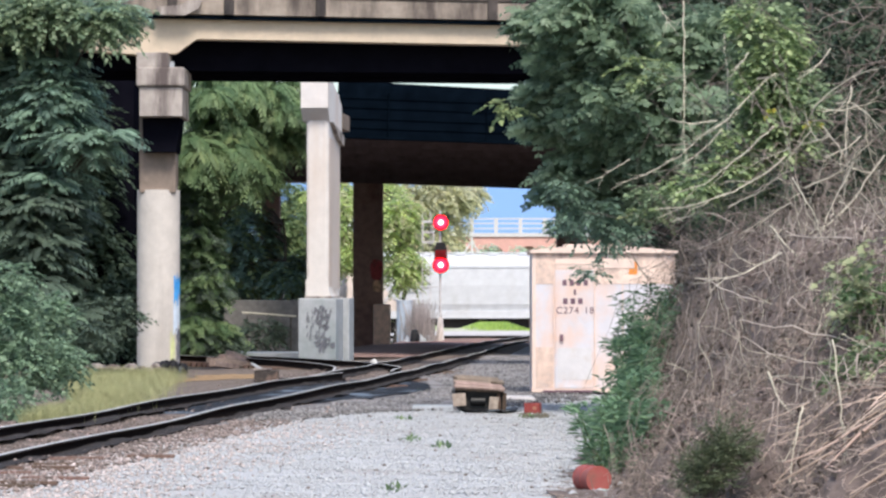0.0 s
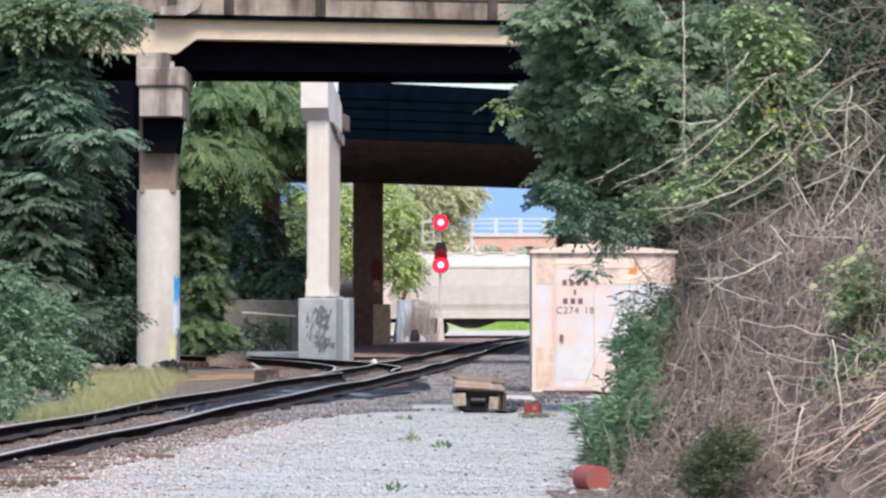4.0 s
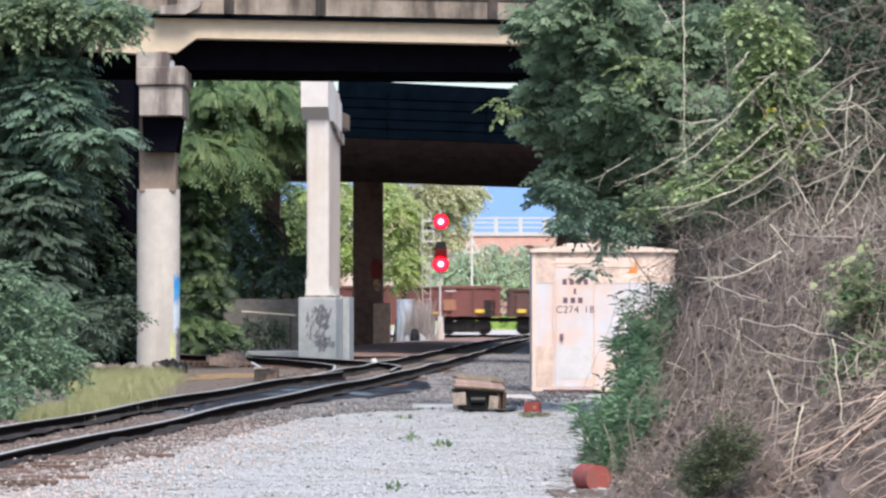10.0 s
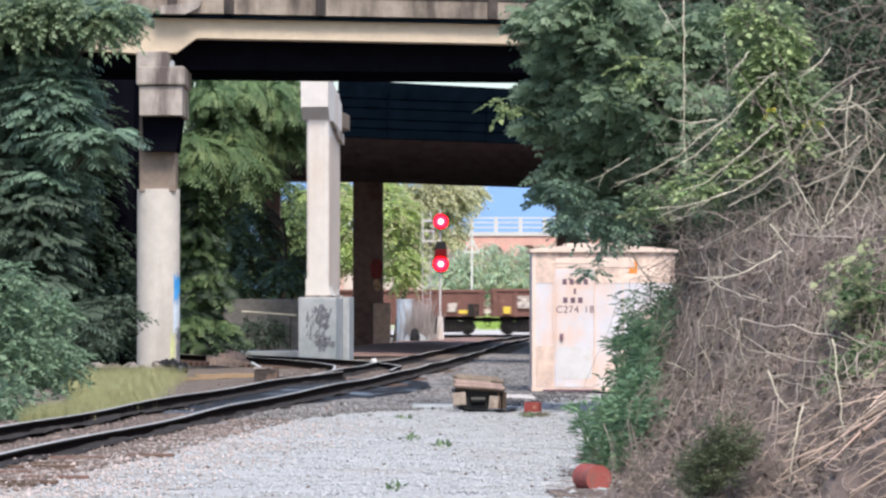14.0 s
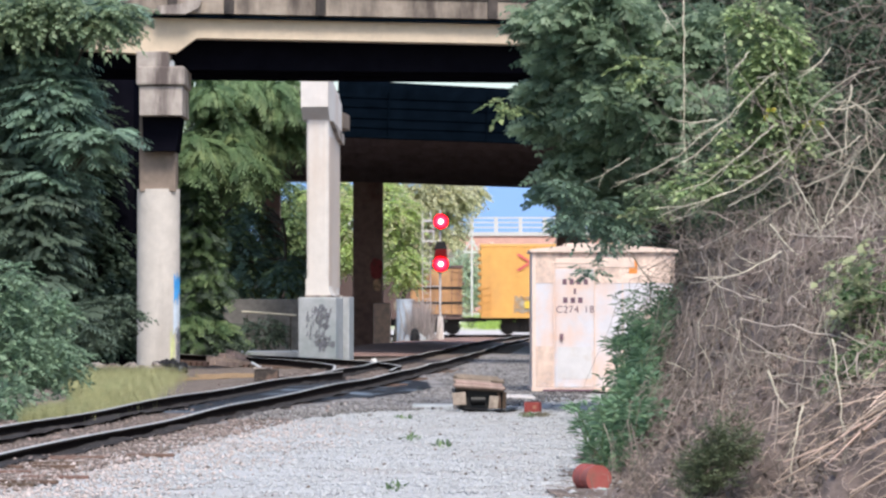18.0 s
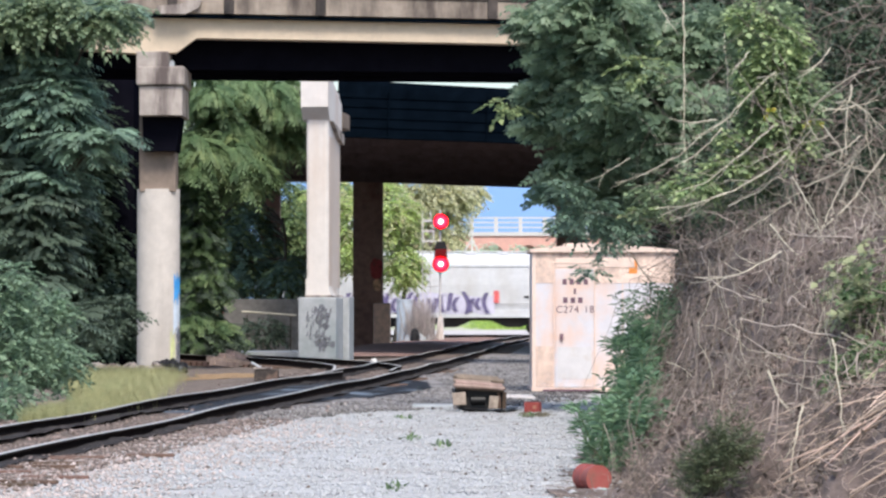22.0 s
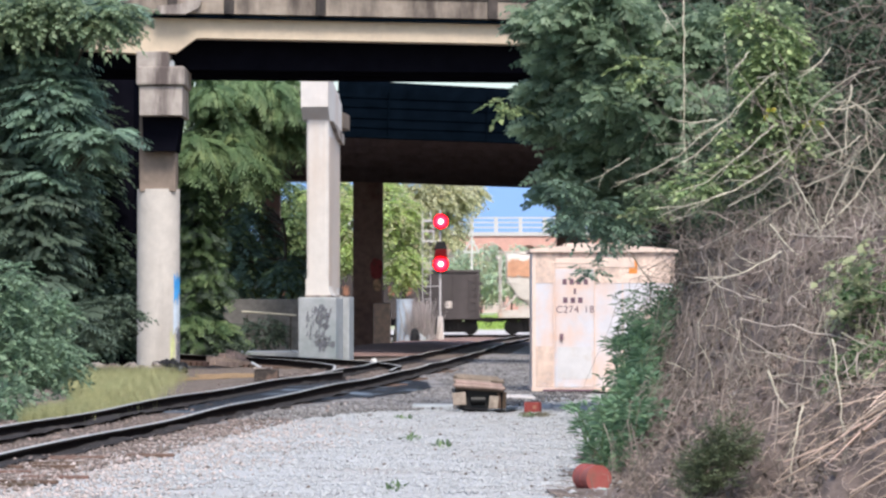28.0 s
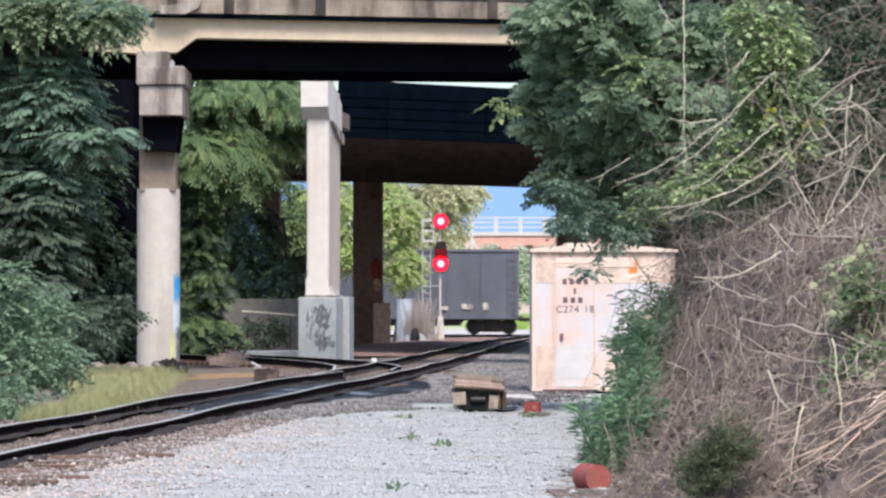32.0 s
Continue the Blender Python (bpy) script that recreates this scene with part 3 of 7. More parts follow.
# ---- second pier ----
CONCRETE_WHITE = material("bleached_concrete", (0.74, 0.69, 0.665), 0.85, grain=3, vary=0.06, stain=(0.62, 0.49, 0.41), stain_scale=0.8, stain_at=(0.48, 0.78), streak=7, bump=0.2, bump_scale=8)
pier_b = thing("wall_pier", pose(-4.202, 100.5, -0.15, 0, 0, -5), "pale concrete pier on a grey pedestal with worn dark paint", "bridge pier")
PH = 1.755 + 0.15
PW = 0.017
part("pedestal", box(-5 * PW, 62 * PW, -0.3, 1.5, -0.1, PH, 0.04), CONCRETE_GREY, pier_b, "grey concrete pedestal with greenish streaks")
part("rear_pedestal", box(-3 * PW, 71 * PW, 1.75, 3.0, -0.1, PH + 0.02, 0.03), CONCRETE_GREY, pier_b, "grey green concrete pedestal")
rng = random.Random(8)
for k in range(56):
    bm = bmesh.new()
    if k < 38:
        cx, cz = rng.gauss(38, 7) * PW, rng.choice((0.55, 0.7, 1.15, 1.4, 1.5)) + rng.uniform(-0.12, 0.12)
    else:
        cx, cz = rng.gauss(14, 6) * PW, rng.uniform(0.5, 1.45)
    w, h = rng.uniform(0.03, 0.10), rng.uniform(0.06, 0.20)
    if k >= 38:
        w, h = w * 0.35, h * 0.7
    ring = [bm.verts.new((cx + w * math.cos(q) * rng.uniform(0.6, 1.2) + 0.2 * h * math.sin(q), -0.303 - 0.0004 * k, cz + h * math.sin(q) * rng.uniform(0.6, 1.2))) for q in np.linspace(0, 6.28, 12)[:-1]]
    bm.faces.new(ring)
    part("painted_patch", bm, PAINT_DARK, pier_b, "worn black spray paint")
part("shaft", box(7 * PW, 46 * PW, 0.0, 2.9, PH - 0.01, 8.2, 0.09), CONCRETE_WHITE, pier_b, "pale concrete wall shaft with chamfered corners")
# Thin skin tints the side face tan for the warmer light on it.
part("shaft_side", box(46 * PW - 0.002, 46 * PW + 0.012, 0.12, 2.86, PH + 0.3, 6.72), material("tan_stained_concrete", (0.66, 0.545, 0.47), 0.85, grain=3, vary=0.08, stain=(0.72, 0.64, 0.60), stain_scale=0.7, stain_at=(0.45, 0.75), streak=5, bump=0.2, bump_scale=8), pier_b, "side skin of the shaft, warm side light put into its tan colour")
part("shaft_foot", box(4 * PW, 52 * PW, -0.10, 2.95, PH, PH + 0.07, 0.03), CONCRETE_OLD, pier_b)
flare = [(46 * PW + 0.11 * (1 - math.sin(q)), PH + 0.06 + 0.5 * (1 - math.cos(q))) for q in np.linspace(0, math.pi / 2, 7)]
part("shaft_flare", add_prism(bmesh.new(), [(6 * PW, PH + 0.06)] + flare + [(6 * PW, PH + 0.56)], -0.02, 1.2), CONCRETE_WHITE, pier_b, "curved flare at the foot of the shaft")
part("cap", add_loft(bmesh.new(), [(-0.38, 7.58), (-0.38, 8.6), (0.2, 8.6), (3.15, 7.85), (3.15, 6.90), (2.3, 7.10), (0.02, 7.20)], 0, 48 * PW), CONCRETE_WHITE, pier_b, "pale concrete cap with a sloping haunch")
# Darker concrete here paints the triangular shadow below the cap.
part("corbel", add_loft(bmesh.new(), [(0.3, 7.18), (3.1, 6.90), (3.1, 6.60), (2.0, 6.72)], 46 * PW - 0.01, 53 * PW), CONCRETE_OLD, pier_b, "concrete corbel, the shadow under the cap put into its darker tone")
# Rear block borrows the brown shaft tone to look shaded.
part("rear_cap", box(2 * PW, 48 * PW, 3.6, 5.3, 7.15, 7.65, 0.04), SHAFT_BROWN, pier_b, "rear cap block, its shade put into the brown colour")

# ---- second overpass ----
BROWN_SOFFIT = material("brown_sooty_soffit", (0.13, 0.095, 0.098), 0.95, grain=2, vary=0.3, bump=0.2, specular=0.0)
far_overpass = thing("far_overpass", pose(0.0, 108, 0, 0, 1.6, 9), "dark steel girder overpass on brown piers", "bridge")
part("fascia_girder", box(-3.6, 30, 0, 0.25, 6.9, 8.556, 0.0), GIRDER_BLACK, far_overpass, "near-black plate girder")
part("flange", box(-3.6, 30, -0.12, 0.37, 6.82, 6.9), GIRDER_BLACK, far_overpass)
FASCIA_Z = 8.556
part("kerb", add_prism(bmesh.new(), [(-3.6, FASCIA_Z - 0.02), (3.2, FASCIA_Z - 0.02), (3.2, FASCIA_Z), (-1.8, FASCIA_Z + 0.07), (-3.6, FASCIA_Z + 0.22)], 0.02, 0.24), GIRDER_BLACK, far_overpass, "dark tapering kerb over the girder")
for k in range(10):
    part("stiffener", box(-2 + k * 3.2, -1.97 + k * 3.2, -0.10, 0.0, 6.9, 8.3), GIRDER_BLACK, far_overpass)
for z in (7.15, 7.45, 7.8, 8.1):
    part("girder_rib", box(-3.6, 30, -0.04, 0.0, z, z + 0.03), GIRDER_BLACK, far_overpass)
bm = bmesh.new()
for z in (8.05, 8.3):
    ring = [bm.verts.new((x, y, z)) for x, y in ((-3.6, 0.25), (30, 0.25), (30, 43.5), (-10, 43.5), (-7.5, 38))]
    bm.faces.new(ring)
for k in range(5):
    bm.faces.new((bm.verts[k], bm.verts[(k + 1) % 5], bm.verts[5 + (k + 1) % 5], bm.verts[5 + k])) if not bm.verts.ensure_lookup_table() else None
bmesh.ops.recalc_face_normals(bm, faces=bm.faces)
part("deck_slab", bm, BROWN_SOFFIT, far_overpass, "dark brown deck underside")
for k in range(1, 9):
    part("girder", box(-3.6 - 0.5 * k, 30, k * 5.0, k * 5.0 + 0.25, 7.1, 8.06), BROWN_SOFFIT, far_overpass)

bent = thing("brown_bent", pose(0, 150, 0), "brown painted bent of square columns under a deep cap beam", "bridge pier")
part("cap_beam", box(-8.663, 9.217, -0.7, 0.7, 7.120, 8.053, 0.03), BROWN_STEEL, bent, "reddish brown cap beam")
for x0, x1 in ((-8.109, -7.253), (-4.004, -2.670), (5.062, 6.321)):
    part("column", box(x0, x1, -0.6, 0.6, -0.3, 7.108, 0.05), BROWN_STEEL, bent, "brown column")

for cx, cz, w, h, tint, label in ((-2.955, 3.22, 0.27, 0.46, (0.30, 0.05, 0.055), "worn dark red paint"), (-2.925, 2.50, 0.17, 0.26, (0.66, 0.42, 0.27), "worn tan paint")):
    bm = bmesh.new()
    bm.faces.new([bm.verts.new((cx + w * abs(math.cos(q)) ** 0.7 * math.copysign(1, math.cos(q)) * (1 + 0.06 * math.sin(5 * q)), -0.604, cz + h * abs(math.sin(q)) ** 0.7 * math.copysign(1, math.sin(q)) * (1 + 0.05 * math.sin(4 * q)))) for q in np.linspace(0, 2 * math.pi, 33)[:-1]])
    part("painted_patch", bm, worn(material(label.replace(" ", "_"), tint, 0.8, grain=4, vary=0.25, bump=0), 4.0, 0.26, 0.46), bent, label)

tagged(mesh_object("low_platform", box(-6.567, -4.253, 105.2, 109, -0.3, 0.07, 0.02), CONCRETE_GREY), "low pale concrete slab beside the siding", "slab", kind="structure")
tagged(mesh_object("low_wall", box(-7.968, -4.998, 122, 122.3, -0.3, 1.780, 0.03), material("weathered_wall", (0.20, 0.185, 0.17), 0.9, grain=3, vary=0.35, stain=(0.09, 0.09, 0.07), stain_scale=0.8, bump=0.4)), "weathered grey brown concrete wall behind the pier", "wall", kind="structure")
pipe = thing("pipe_rail", pose(-7.113, 119, -0.26), "pale leaning pipe on two posts along the wall", "pipe")
part("pipe", tube((0, 0, 1.330 + 0.26), (1.918, 0, 1.190 + 0.26), 0.035), PALE_BRANCH, pipe)
for s in (0.1, 0.9):
    part("post", tube((1.918 * s, 0.05, 0), (1.918 * s, 0.05, 1.250 + 0.24), 0.03), BARK, pipe)
tagged(mesh_object("stub_post", box(-3.08, -2.32, 148.4, 149.3, -0.26, 1.69, 0.06), material("tan_concrete", (0.76, 0.55, 0.46), 0.9, grain=4, vary=0.25, stain=(0.52, 0.36, 0.29), stain_scale=0.9, bump=0.4)), "tan concrete stub beside the brown column", "post")
BLUE_PIPE = material("pale_blue_pipe", (0.50, 0.57, 0.66), 0.8, grain=4, vary=0.15, stain=(0.30, 0.33, 0.38), stain_scale=1.6, stain_at=(0.5, 0.75), streak=4, bump=0.2)
drum = thing("culvert_pipe", pose(-1.884, 165, -0.26), "upright pale blue grey culvert pipe", "pipe")
part("barrel", tube((0, 0, 0), (0, 0, 1.904 + 0.26), 0.388, sides=24), BLUE_PIPE, drum)
part("rim", tube((0, 0, 1.904 + 0.2), (0, 0, 1.904 + 0.28), 0.416, sides=24), BLUE_PIPE, drum)

# ---- equipment shed ----
SHED_PAINT = material("chalky_white_paint", (0.655, 0.635, 0.675), 0.7, grain=5, vary=0.06, stain=(0.74, 0.545, 0.46), stain_scale=0.8, stain_at=(0.45, 0.60), streak=1.2, bump=0.12, bump_scale=6)
SHED_EDGE = material("rust_pink_paint", (0.78, 0.61, 0.525), 0.75, grain=5, vary=0.1, bump=0.1)
STENCIL = material("stencil_paint", (0.17, 0.10, 0.13), 0.8, grain=10, vary=0.3, bump=0)
shed = thing("equipment_shed", pose(1.60, 60.00, -0.08), "chalky white metal trackside equipment shed with rust stains", "shed")
SW, SH = 2.539, 2.479
part("body", box(0, SW, 0, 2.2, 0.05, SH, 0.015), SHED_PAINT, shed, "white painted sheet metal walls")
part("base_rail", box(-0.02, SW + 0.02, -0.02, 2.22, 0, 0.06), SHED_EDGE, shed)
part("roof", add_prism(bmesh.new(), [(-0.05, SH), (SW + 0.05, SH), (SW + 0.05, SH + 0.04), (SW * 0.62, SH + 0.14), (SW * 0.35, SH + 0.15), (-0.05, SH + 0.05)], -0.08, 2.28), SHED_EDGE, shed, "low pitched rusty roof")
FADED_PEACH = worn(material("faded_peach_primer", (0.86, 0.665, 0.56), 0.75, grain=3, vary=0.02, bump=0.1), 1.3, 0.30, 0.62)
part("upper_band", box(0.0, SW, -0.010, -0.002, SH - 0.55, SH - 0.005), FADED_PEACH, shed, "faded peach primer along the top")
part("side_band", box(0.055, 0.36, -0.011, -0.003, 0.07, 0.80), FADED_PEACH, shed, "faded peach primer low on the corner")
part("roof_vent", box(SW * 0.22, SW * 0.42, 0.1, 0.6, SH + 0.1, SH + 0.16, 0.02), SHED_EDGE, shed)
door = part("door", box(0.403, 1.088, -0.022, 0.0, 0.07, SH - 0.302, 0.006), SHED_PAINT, shed, "white painted door with a stencil")
for x0, x1, z0, z1 in ((36.5, 38.5, 3, 228), (109.5, 111.5, 3, 228), (36.5, 111.5, 228, 230)):
    part("door_frame", box(0.010 * x0, 0.010 * x1, -0.03, 0.0, 0.010 * z0, 0.010 * z1), SHED_EDGE, shed)
part("header_panel", box(0.403, 1.814, -0.02, 0.0, SH - 0.272, SH - 0.101, 0.005), SHED_EDGE, shed)
part("threshold_gap", box(0.181, 1.128, -0.026, -0.02, 0.0, 0.035), STENCIL, shed, "dark gap under the door")
part("corner_post", box(-0.012, 0.050, -0.012, 0.05, 0.06, SH), SHED_EDGE, shed)
part("panel_seam", box(1.592, 1.612, -0.014, 0.0, 0.06, SH - 0.3), SHED_EDGE, shed)
part("lock", box(0.484, 0.544, -0.07, -0.02, 0.907, 1.028, 0.01), STENCIL, door)
part("door_patch", box(0.443, 1.048, -0.027, -0.02, 0.222, 0.786, 0.002), material("fresh_patch_paint", (0.64, 0.62, 0.63), 0.6, grain=4, vary=0.08, stain=(0.60, 0.55, 0.52), stain_scale=3.0, bump=0.1), door)
part("warning_mark", box(1.713, 1.864, -0.012, 0.0, SH - 0.383, SH - 0.141, 0.004), material("orange_mark", (0.80, 0.28, 0.06), 0.6, grain=5, vary=0.2, bump=0), shed, "faded orange mark")
U = 0.010
for x0, x1, z in ((53, 103, 190), (73, 80, 173), (54, 94, 157)):
    n = max(1, round((x1 - x0) / 11.5))
    for k in range(n):
        a = x0 + (x1 - x0) * k / n
        part("stencil_bar", box(a * U, (a + (x1 - x0) / n * 0.6) * U, -0.027, -0.0215, z * U, (z + 10) * U), STENCIL, door)


def lettering(text, height, mat, parent, m):
    """Flat letters in the built-in font."""
    curve = bpy.data.curves.new("stencil", "FONT")
    curve.body, curve.size, curve.extrude, curve.space_character = text, height, 0.002, 1.1
    holder = bpy.data.objects.new("stencil", curve)
    data = bpy.data.meshes.new_from_object(holder)
    bpy.data.objects.remove(holder)
    data.materials.append(mat)
    ob = new("stencil", data)
    ob.parent, ob.matrix_basis = parent, m
    return ob


lettering("C274", 17.5 * U, STENCIL, door, pose(41 * U, -0.026, 140 * U, 90, 0, 0))
lettering("18", 17.5 * U, STENCIL, door, pose(91 * U, -0.026, 140 * U, 90, 0, 0))


# ---- freight train ----
def car_paint(name, base, dirt, at=(0.5, 0.75), rough=0.65, vary=0.10, scale=0.5, streak=3.0):
    return material(name, base, rough, grain=2.5, vary=vary, stain=dirt, stain_scale=scale, stain_at=at, streak=streak, bump=0.08, bump_scale=4)


UNDER = car_paint("grimy_underframe", (0.022, 0.019, 0.019), (0.045, 0.036, 0.033), rough=0.8)
WHEEL_STEEL = material("wheel_steel", (0.03, 0.025, 0.024), 0.6, 0.4, grain=6, vary=0.3, bump=0.1)
WHITE_CAR = car_paint("white_car_paint", (0.62, 0.63, 0.66), (0.48, 0.46, 0.44), (0.55, 0.85))
CREAM_CAR = car_paint("cream_car_paint", (0.60, 0.55, 0.52), (0.47, 0.41, 0.38), (0.5, 0.85))
BONE_CAR = car_paint("bone_car_paint", (0.60, 0.53, 0.46), (0.46, 0.39, 0.33), (0.5, 0.85))
RUSTY_WHITE = car_paint("rust_streaked_white", (0.66, 0.60, 0.54), (0.58, 0.30, 0.17), (0.53, 0.68), scale=0.45, streak=1.6)
GREY_TANK = car_paint("grey_tank_paint", (0.20, 0.20, 0.215), (0.12, 0.12, 0.13), (0.5, 0.8))
BLACK_TANK = car_paint("black_tank_paint", (0.02, 0.019, 0.022), (0.05, 0.04, 0.037), (0.5, 0.8), rough=0.45)
PALE_TANK = car_paint("pale_tank_paint", (0.43, 0.46, 0.51), (0.42, 0.44, 0.47), (0.55, 0.8), rough=0.4)
DARK_BROWN = car_paint("dark_brown_paint", (0.145, 0.072, 0.064), (0.08, 0.048, 0.045), (0.45, 0.7))
BROWN_RED = car_paint("brown_red_paint", (0.205, 0.074, 0.068), (0.11, 0.055, 0.05), (0.48, 0.72))
RUST_RED = car_paint("rusty_red_paint", (0.19, 0.09, 0.075), (0.36, 0.19, 0.14), (0.56, 0.72), scale=0.9, streak=1.0)
YELLOW_BOX = car_paint("yellow_boxcar_paint", (0.78, 0.42, 0.12), (0.62, 0.33, 0.12), (0.5, 0.8))
BLACK_DOOR = car_paint("black_door_paint", (0.04, 0.037, 0.05), (0.07, 0.06, 0.065), (0.5, 0.8))
RED_BOX = car_paint("red_boxcar_paint", (0.52, 0.075, 0.07), (0.38, 0.07, 0.06), (0.5, 0.8))
COAL_GREY = car_paint("soot_grey_paint", (0.088, 0.072, 0.073), (0.055, 0.046, 0.047), (0.45, 0.7))
DUSK_BLUE = car_paint("blue_grey_paint", (0.12, 0.13, 0.165), (0.085, 0.088, 0.11), (0.45, 0.75))
UMBER_HOPPER = car_paint("umber_hopper_paint", (0.155, 0.100, 0.092), (0.095, 0.066, 0.063), (0.45, 0.7))
RUSSET_HOPPER = car_paint("russet_hopper_paint", (0.192, 0.116, 0.103), (0.125, 0.078, 0.071), (0.45, 0.7))
WOODY_END = car_paint("faded_orange_panel", (0.55, 0.30, 0.14), (0.30, 0.16, 0.09), (0.45, 0.65), scale=0.9)
MARK_WHITE = material("white_marking", (0.58, 0.57, 0.56), 0.7, grain=6, vary=0.15, bump=0)
MARK_YELLOW = material("yellow_marking", (0.80, 0.55, 0.08), 0.6, grain=6, vary=0.15, bump=0)
MARK_RUST = material("faded_orange_marking", (0.36, 0.17, 0.11), 0.7, grain=6, vary=0.3, bump=0)
MARK_PINK = worn(material("bare_primer_patch", (0.58, 0.36, 0.30), 0.8, grain=3, vary=0.3, bump=0), 2.6, 0.36, 0.56)
MARK_TEAL = material("teal_spray_paint", (0.45, 0.72, 0.68), 0.7, grain=4, vary=0.2, bump=0)
MARK_INK = material("indigo_spray_paint", (0.125, 0.105, 0.22), 0.7, grain=4, vary=0.3, bump=0)
MARK_LILAC = material("lilac_spray_paint", (0.58, 0.56, 0.69), 0.7, grain=4, vary=0.2, bump=0)
MARK_SCARLET = material("scarlet_spray_paint", (0.72, 0.14, 0.14), 0.7, grain=4, vary=0.2, bump=0)
MARK_CHALK = worn(material("chalky_spray_paint", (0.66, 0.58, 0.54), 0.8, grain=3, vary=0.25, bump=0), 2.6, 0.36, 0.56)
MARK_DULL = worn(material("dull_silver_spray_paint", (0.42, 0.37, 0.30), 0.8, grain=3, vary=0.25, bump=0), 2.6, 0.36, 0.56)
HALF = 1.58


def base_parts():
    """A truck with two axles and a coupler, built once and shared by all cars."""
    frame_bm = bmesh.new()
    for y in (-1.02, 0.92):
        add_prism(frame_bm, [(-1.40, 0.62), (-0.72, 0.70), (-0.42, 0.86), (0.42, 0.86), (0.72, 0.70), (1.40, 0.62), (1.40, 0.34), (1.10, 0.38), (0.55, 0.14), (-0.55, 0.14), (-1.10, 0.38), (-1.40, 0.34)], y, y + 0.10)
        for x in (-0.25, 0.0, 0.25):
            add_tube(frame_bm, (x, y - 0.02, 0.30), (x, y - 0.02, 0.62), 0.09, sides=8)
        for x in (-1.0, 1.0):
            add_tube(frame_bm, (x, y - 0.06, 0.46), (x, y + 0.14, 0.46), 0.14, sides=10)
    add_box(frame_bm, -0.26, 0.26, -1.1, 1.1, 0.50, 0.86)
    wheel_bm = bmesh.new()
    for y in (-0.86, 0.73):
        add_tube(wheel_bm, (0, y, 0), (0, y + 0.13, 0), 0.455, 0.455, sides=26)
        add_tube(wheel_bm, (0, y - 0.02, 0), (0, y + 0.15, 0), 0.16, sides=14)
    add_tube(wheel_bm, (0, -0.9, 0), (0, 0.9, 0), 0.08, sides=10)
    coupler_bm = bmesh.new()
    add_box(coupler_bm, -0.75, 0.0, -0.12, 0.12, 0.74, 0.96, 0.02)
    add_box(coupler_bm, -0.10, 0.14, -0.20, 0.16, 0.70, 1.0, 0.05)
    add_tube(coupler_bm, (-0.1, 0.22, 0.85), (0.1, 0.26, 0.42), 0.03, sides=6)
    made = []
    for name, bm, mat in (("truck_frame", frame_bm, UNDER), ("wheelset", wheel_bm, WHEEL_STEEL), ("coupler", coupler_bm, UNDER)):
        data = bpy.data.meshes.new(name)
        bm.to_mesh(data)
        bm.free()
        data.materials.append(mat)
        made.append(data)
    return made


TRUCK, WHEELSET, COUPLER = base_parts()


def child(name, data, parent, m=None):
    ob = new(name, data)
    ob.parent = parent
    if m:
        ob.matrix_basis = m
    return ob


def running_gear(car, length, inset):
    """Two trucks with their wheelsets, couplers at both ends, a centre sill and an air hose."""
    for hand in (-1, 1):
        truck = child("truck", TRUCK, car, pose(hand * (length / 2 - inset), 0, 0))
        for x in (-1.0, 1.0):
            child("wheelset", WHEELSET, truck, pose(x, 0, 0.455))
        child("coupler", COUPLER, car, pose(hand * (length / 2 - 0.14), 0, 0, 0, 0, 0 if hand > 0 else 180))
    part("centre_sill", box(-length / 2 + 0.7, length / 2 - 0.7, -0.25, 0.25, 0.80, 1.05), UNDER, car)


def ladder(car, x, z0, z1, y, mat, width=0.42):
    bm = bmesh.new()
    for s in (0, width):
        add_box(bm, x + s - 0.02, x + s + 0.02, y - 0.07, y - 0.03, z0, z1)
    for k in range(int((z1 - z0) / 0.4) + 1):
        add_box(bm, x, x + width, y - 0.06, y - 0.035, z0 + 0.05 + k * 0.4, z0 + 0.08 + k * 0.4)
    return part("ladder", bm, mat, car)


def placards(car, rows, y, mat):
    """Plates, stencils and patches of worn paint: x0, x1, z0, z1 each."""
    for x0, x1, z0, z1 in rows:
        part("marking", box(x0, x1, y - 0.012, y - 0.002, z0, z1), mat, car)


def scrawl(car, x0, x1, z0, z1, y, mat, seed, strokes, thick=0.10, name="spray_paint"):
    """Unreadable spray-painted strokes on a car's side."""
    rng = random.Random(seed)
    bm = bmesh.new()
    for k in range(strokes):
        x = x0 + (x1 - x0) * (k + 0.5) / strokes
        h0, h1 = z0 + rng.uniform(0, 0.25) * (z1 - z0), z1 - rng.uniform(0, 0.3) * (z1 - z0)
        lean, bow = rng.uniform(-0.2, 0.25), rng.uniform(-0.25, 0.25)
        pts = [(x + lean * (s - 0.5) + bow * math.sin(s * 3.1), h0 + (h1 - h0) * s) for s in np.linspace(0, 1, 6)]
        depth = y - 0.008 - 0.0007 * k
        for (ax, az), (bx, bz) in zip(pts, pts[1:]):
            bm.faces.new([bm.verts.new(p) for p in ((ax - thick, depth, az), (ax + thick, depth, az), (bx + thick, depth, bz), (bx - thick, depth, bz))])
    return part(name, bm, mat, car)


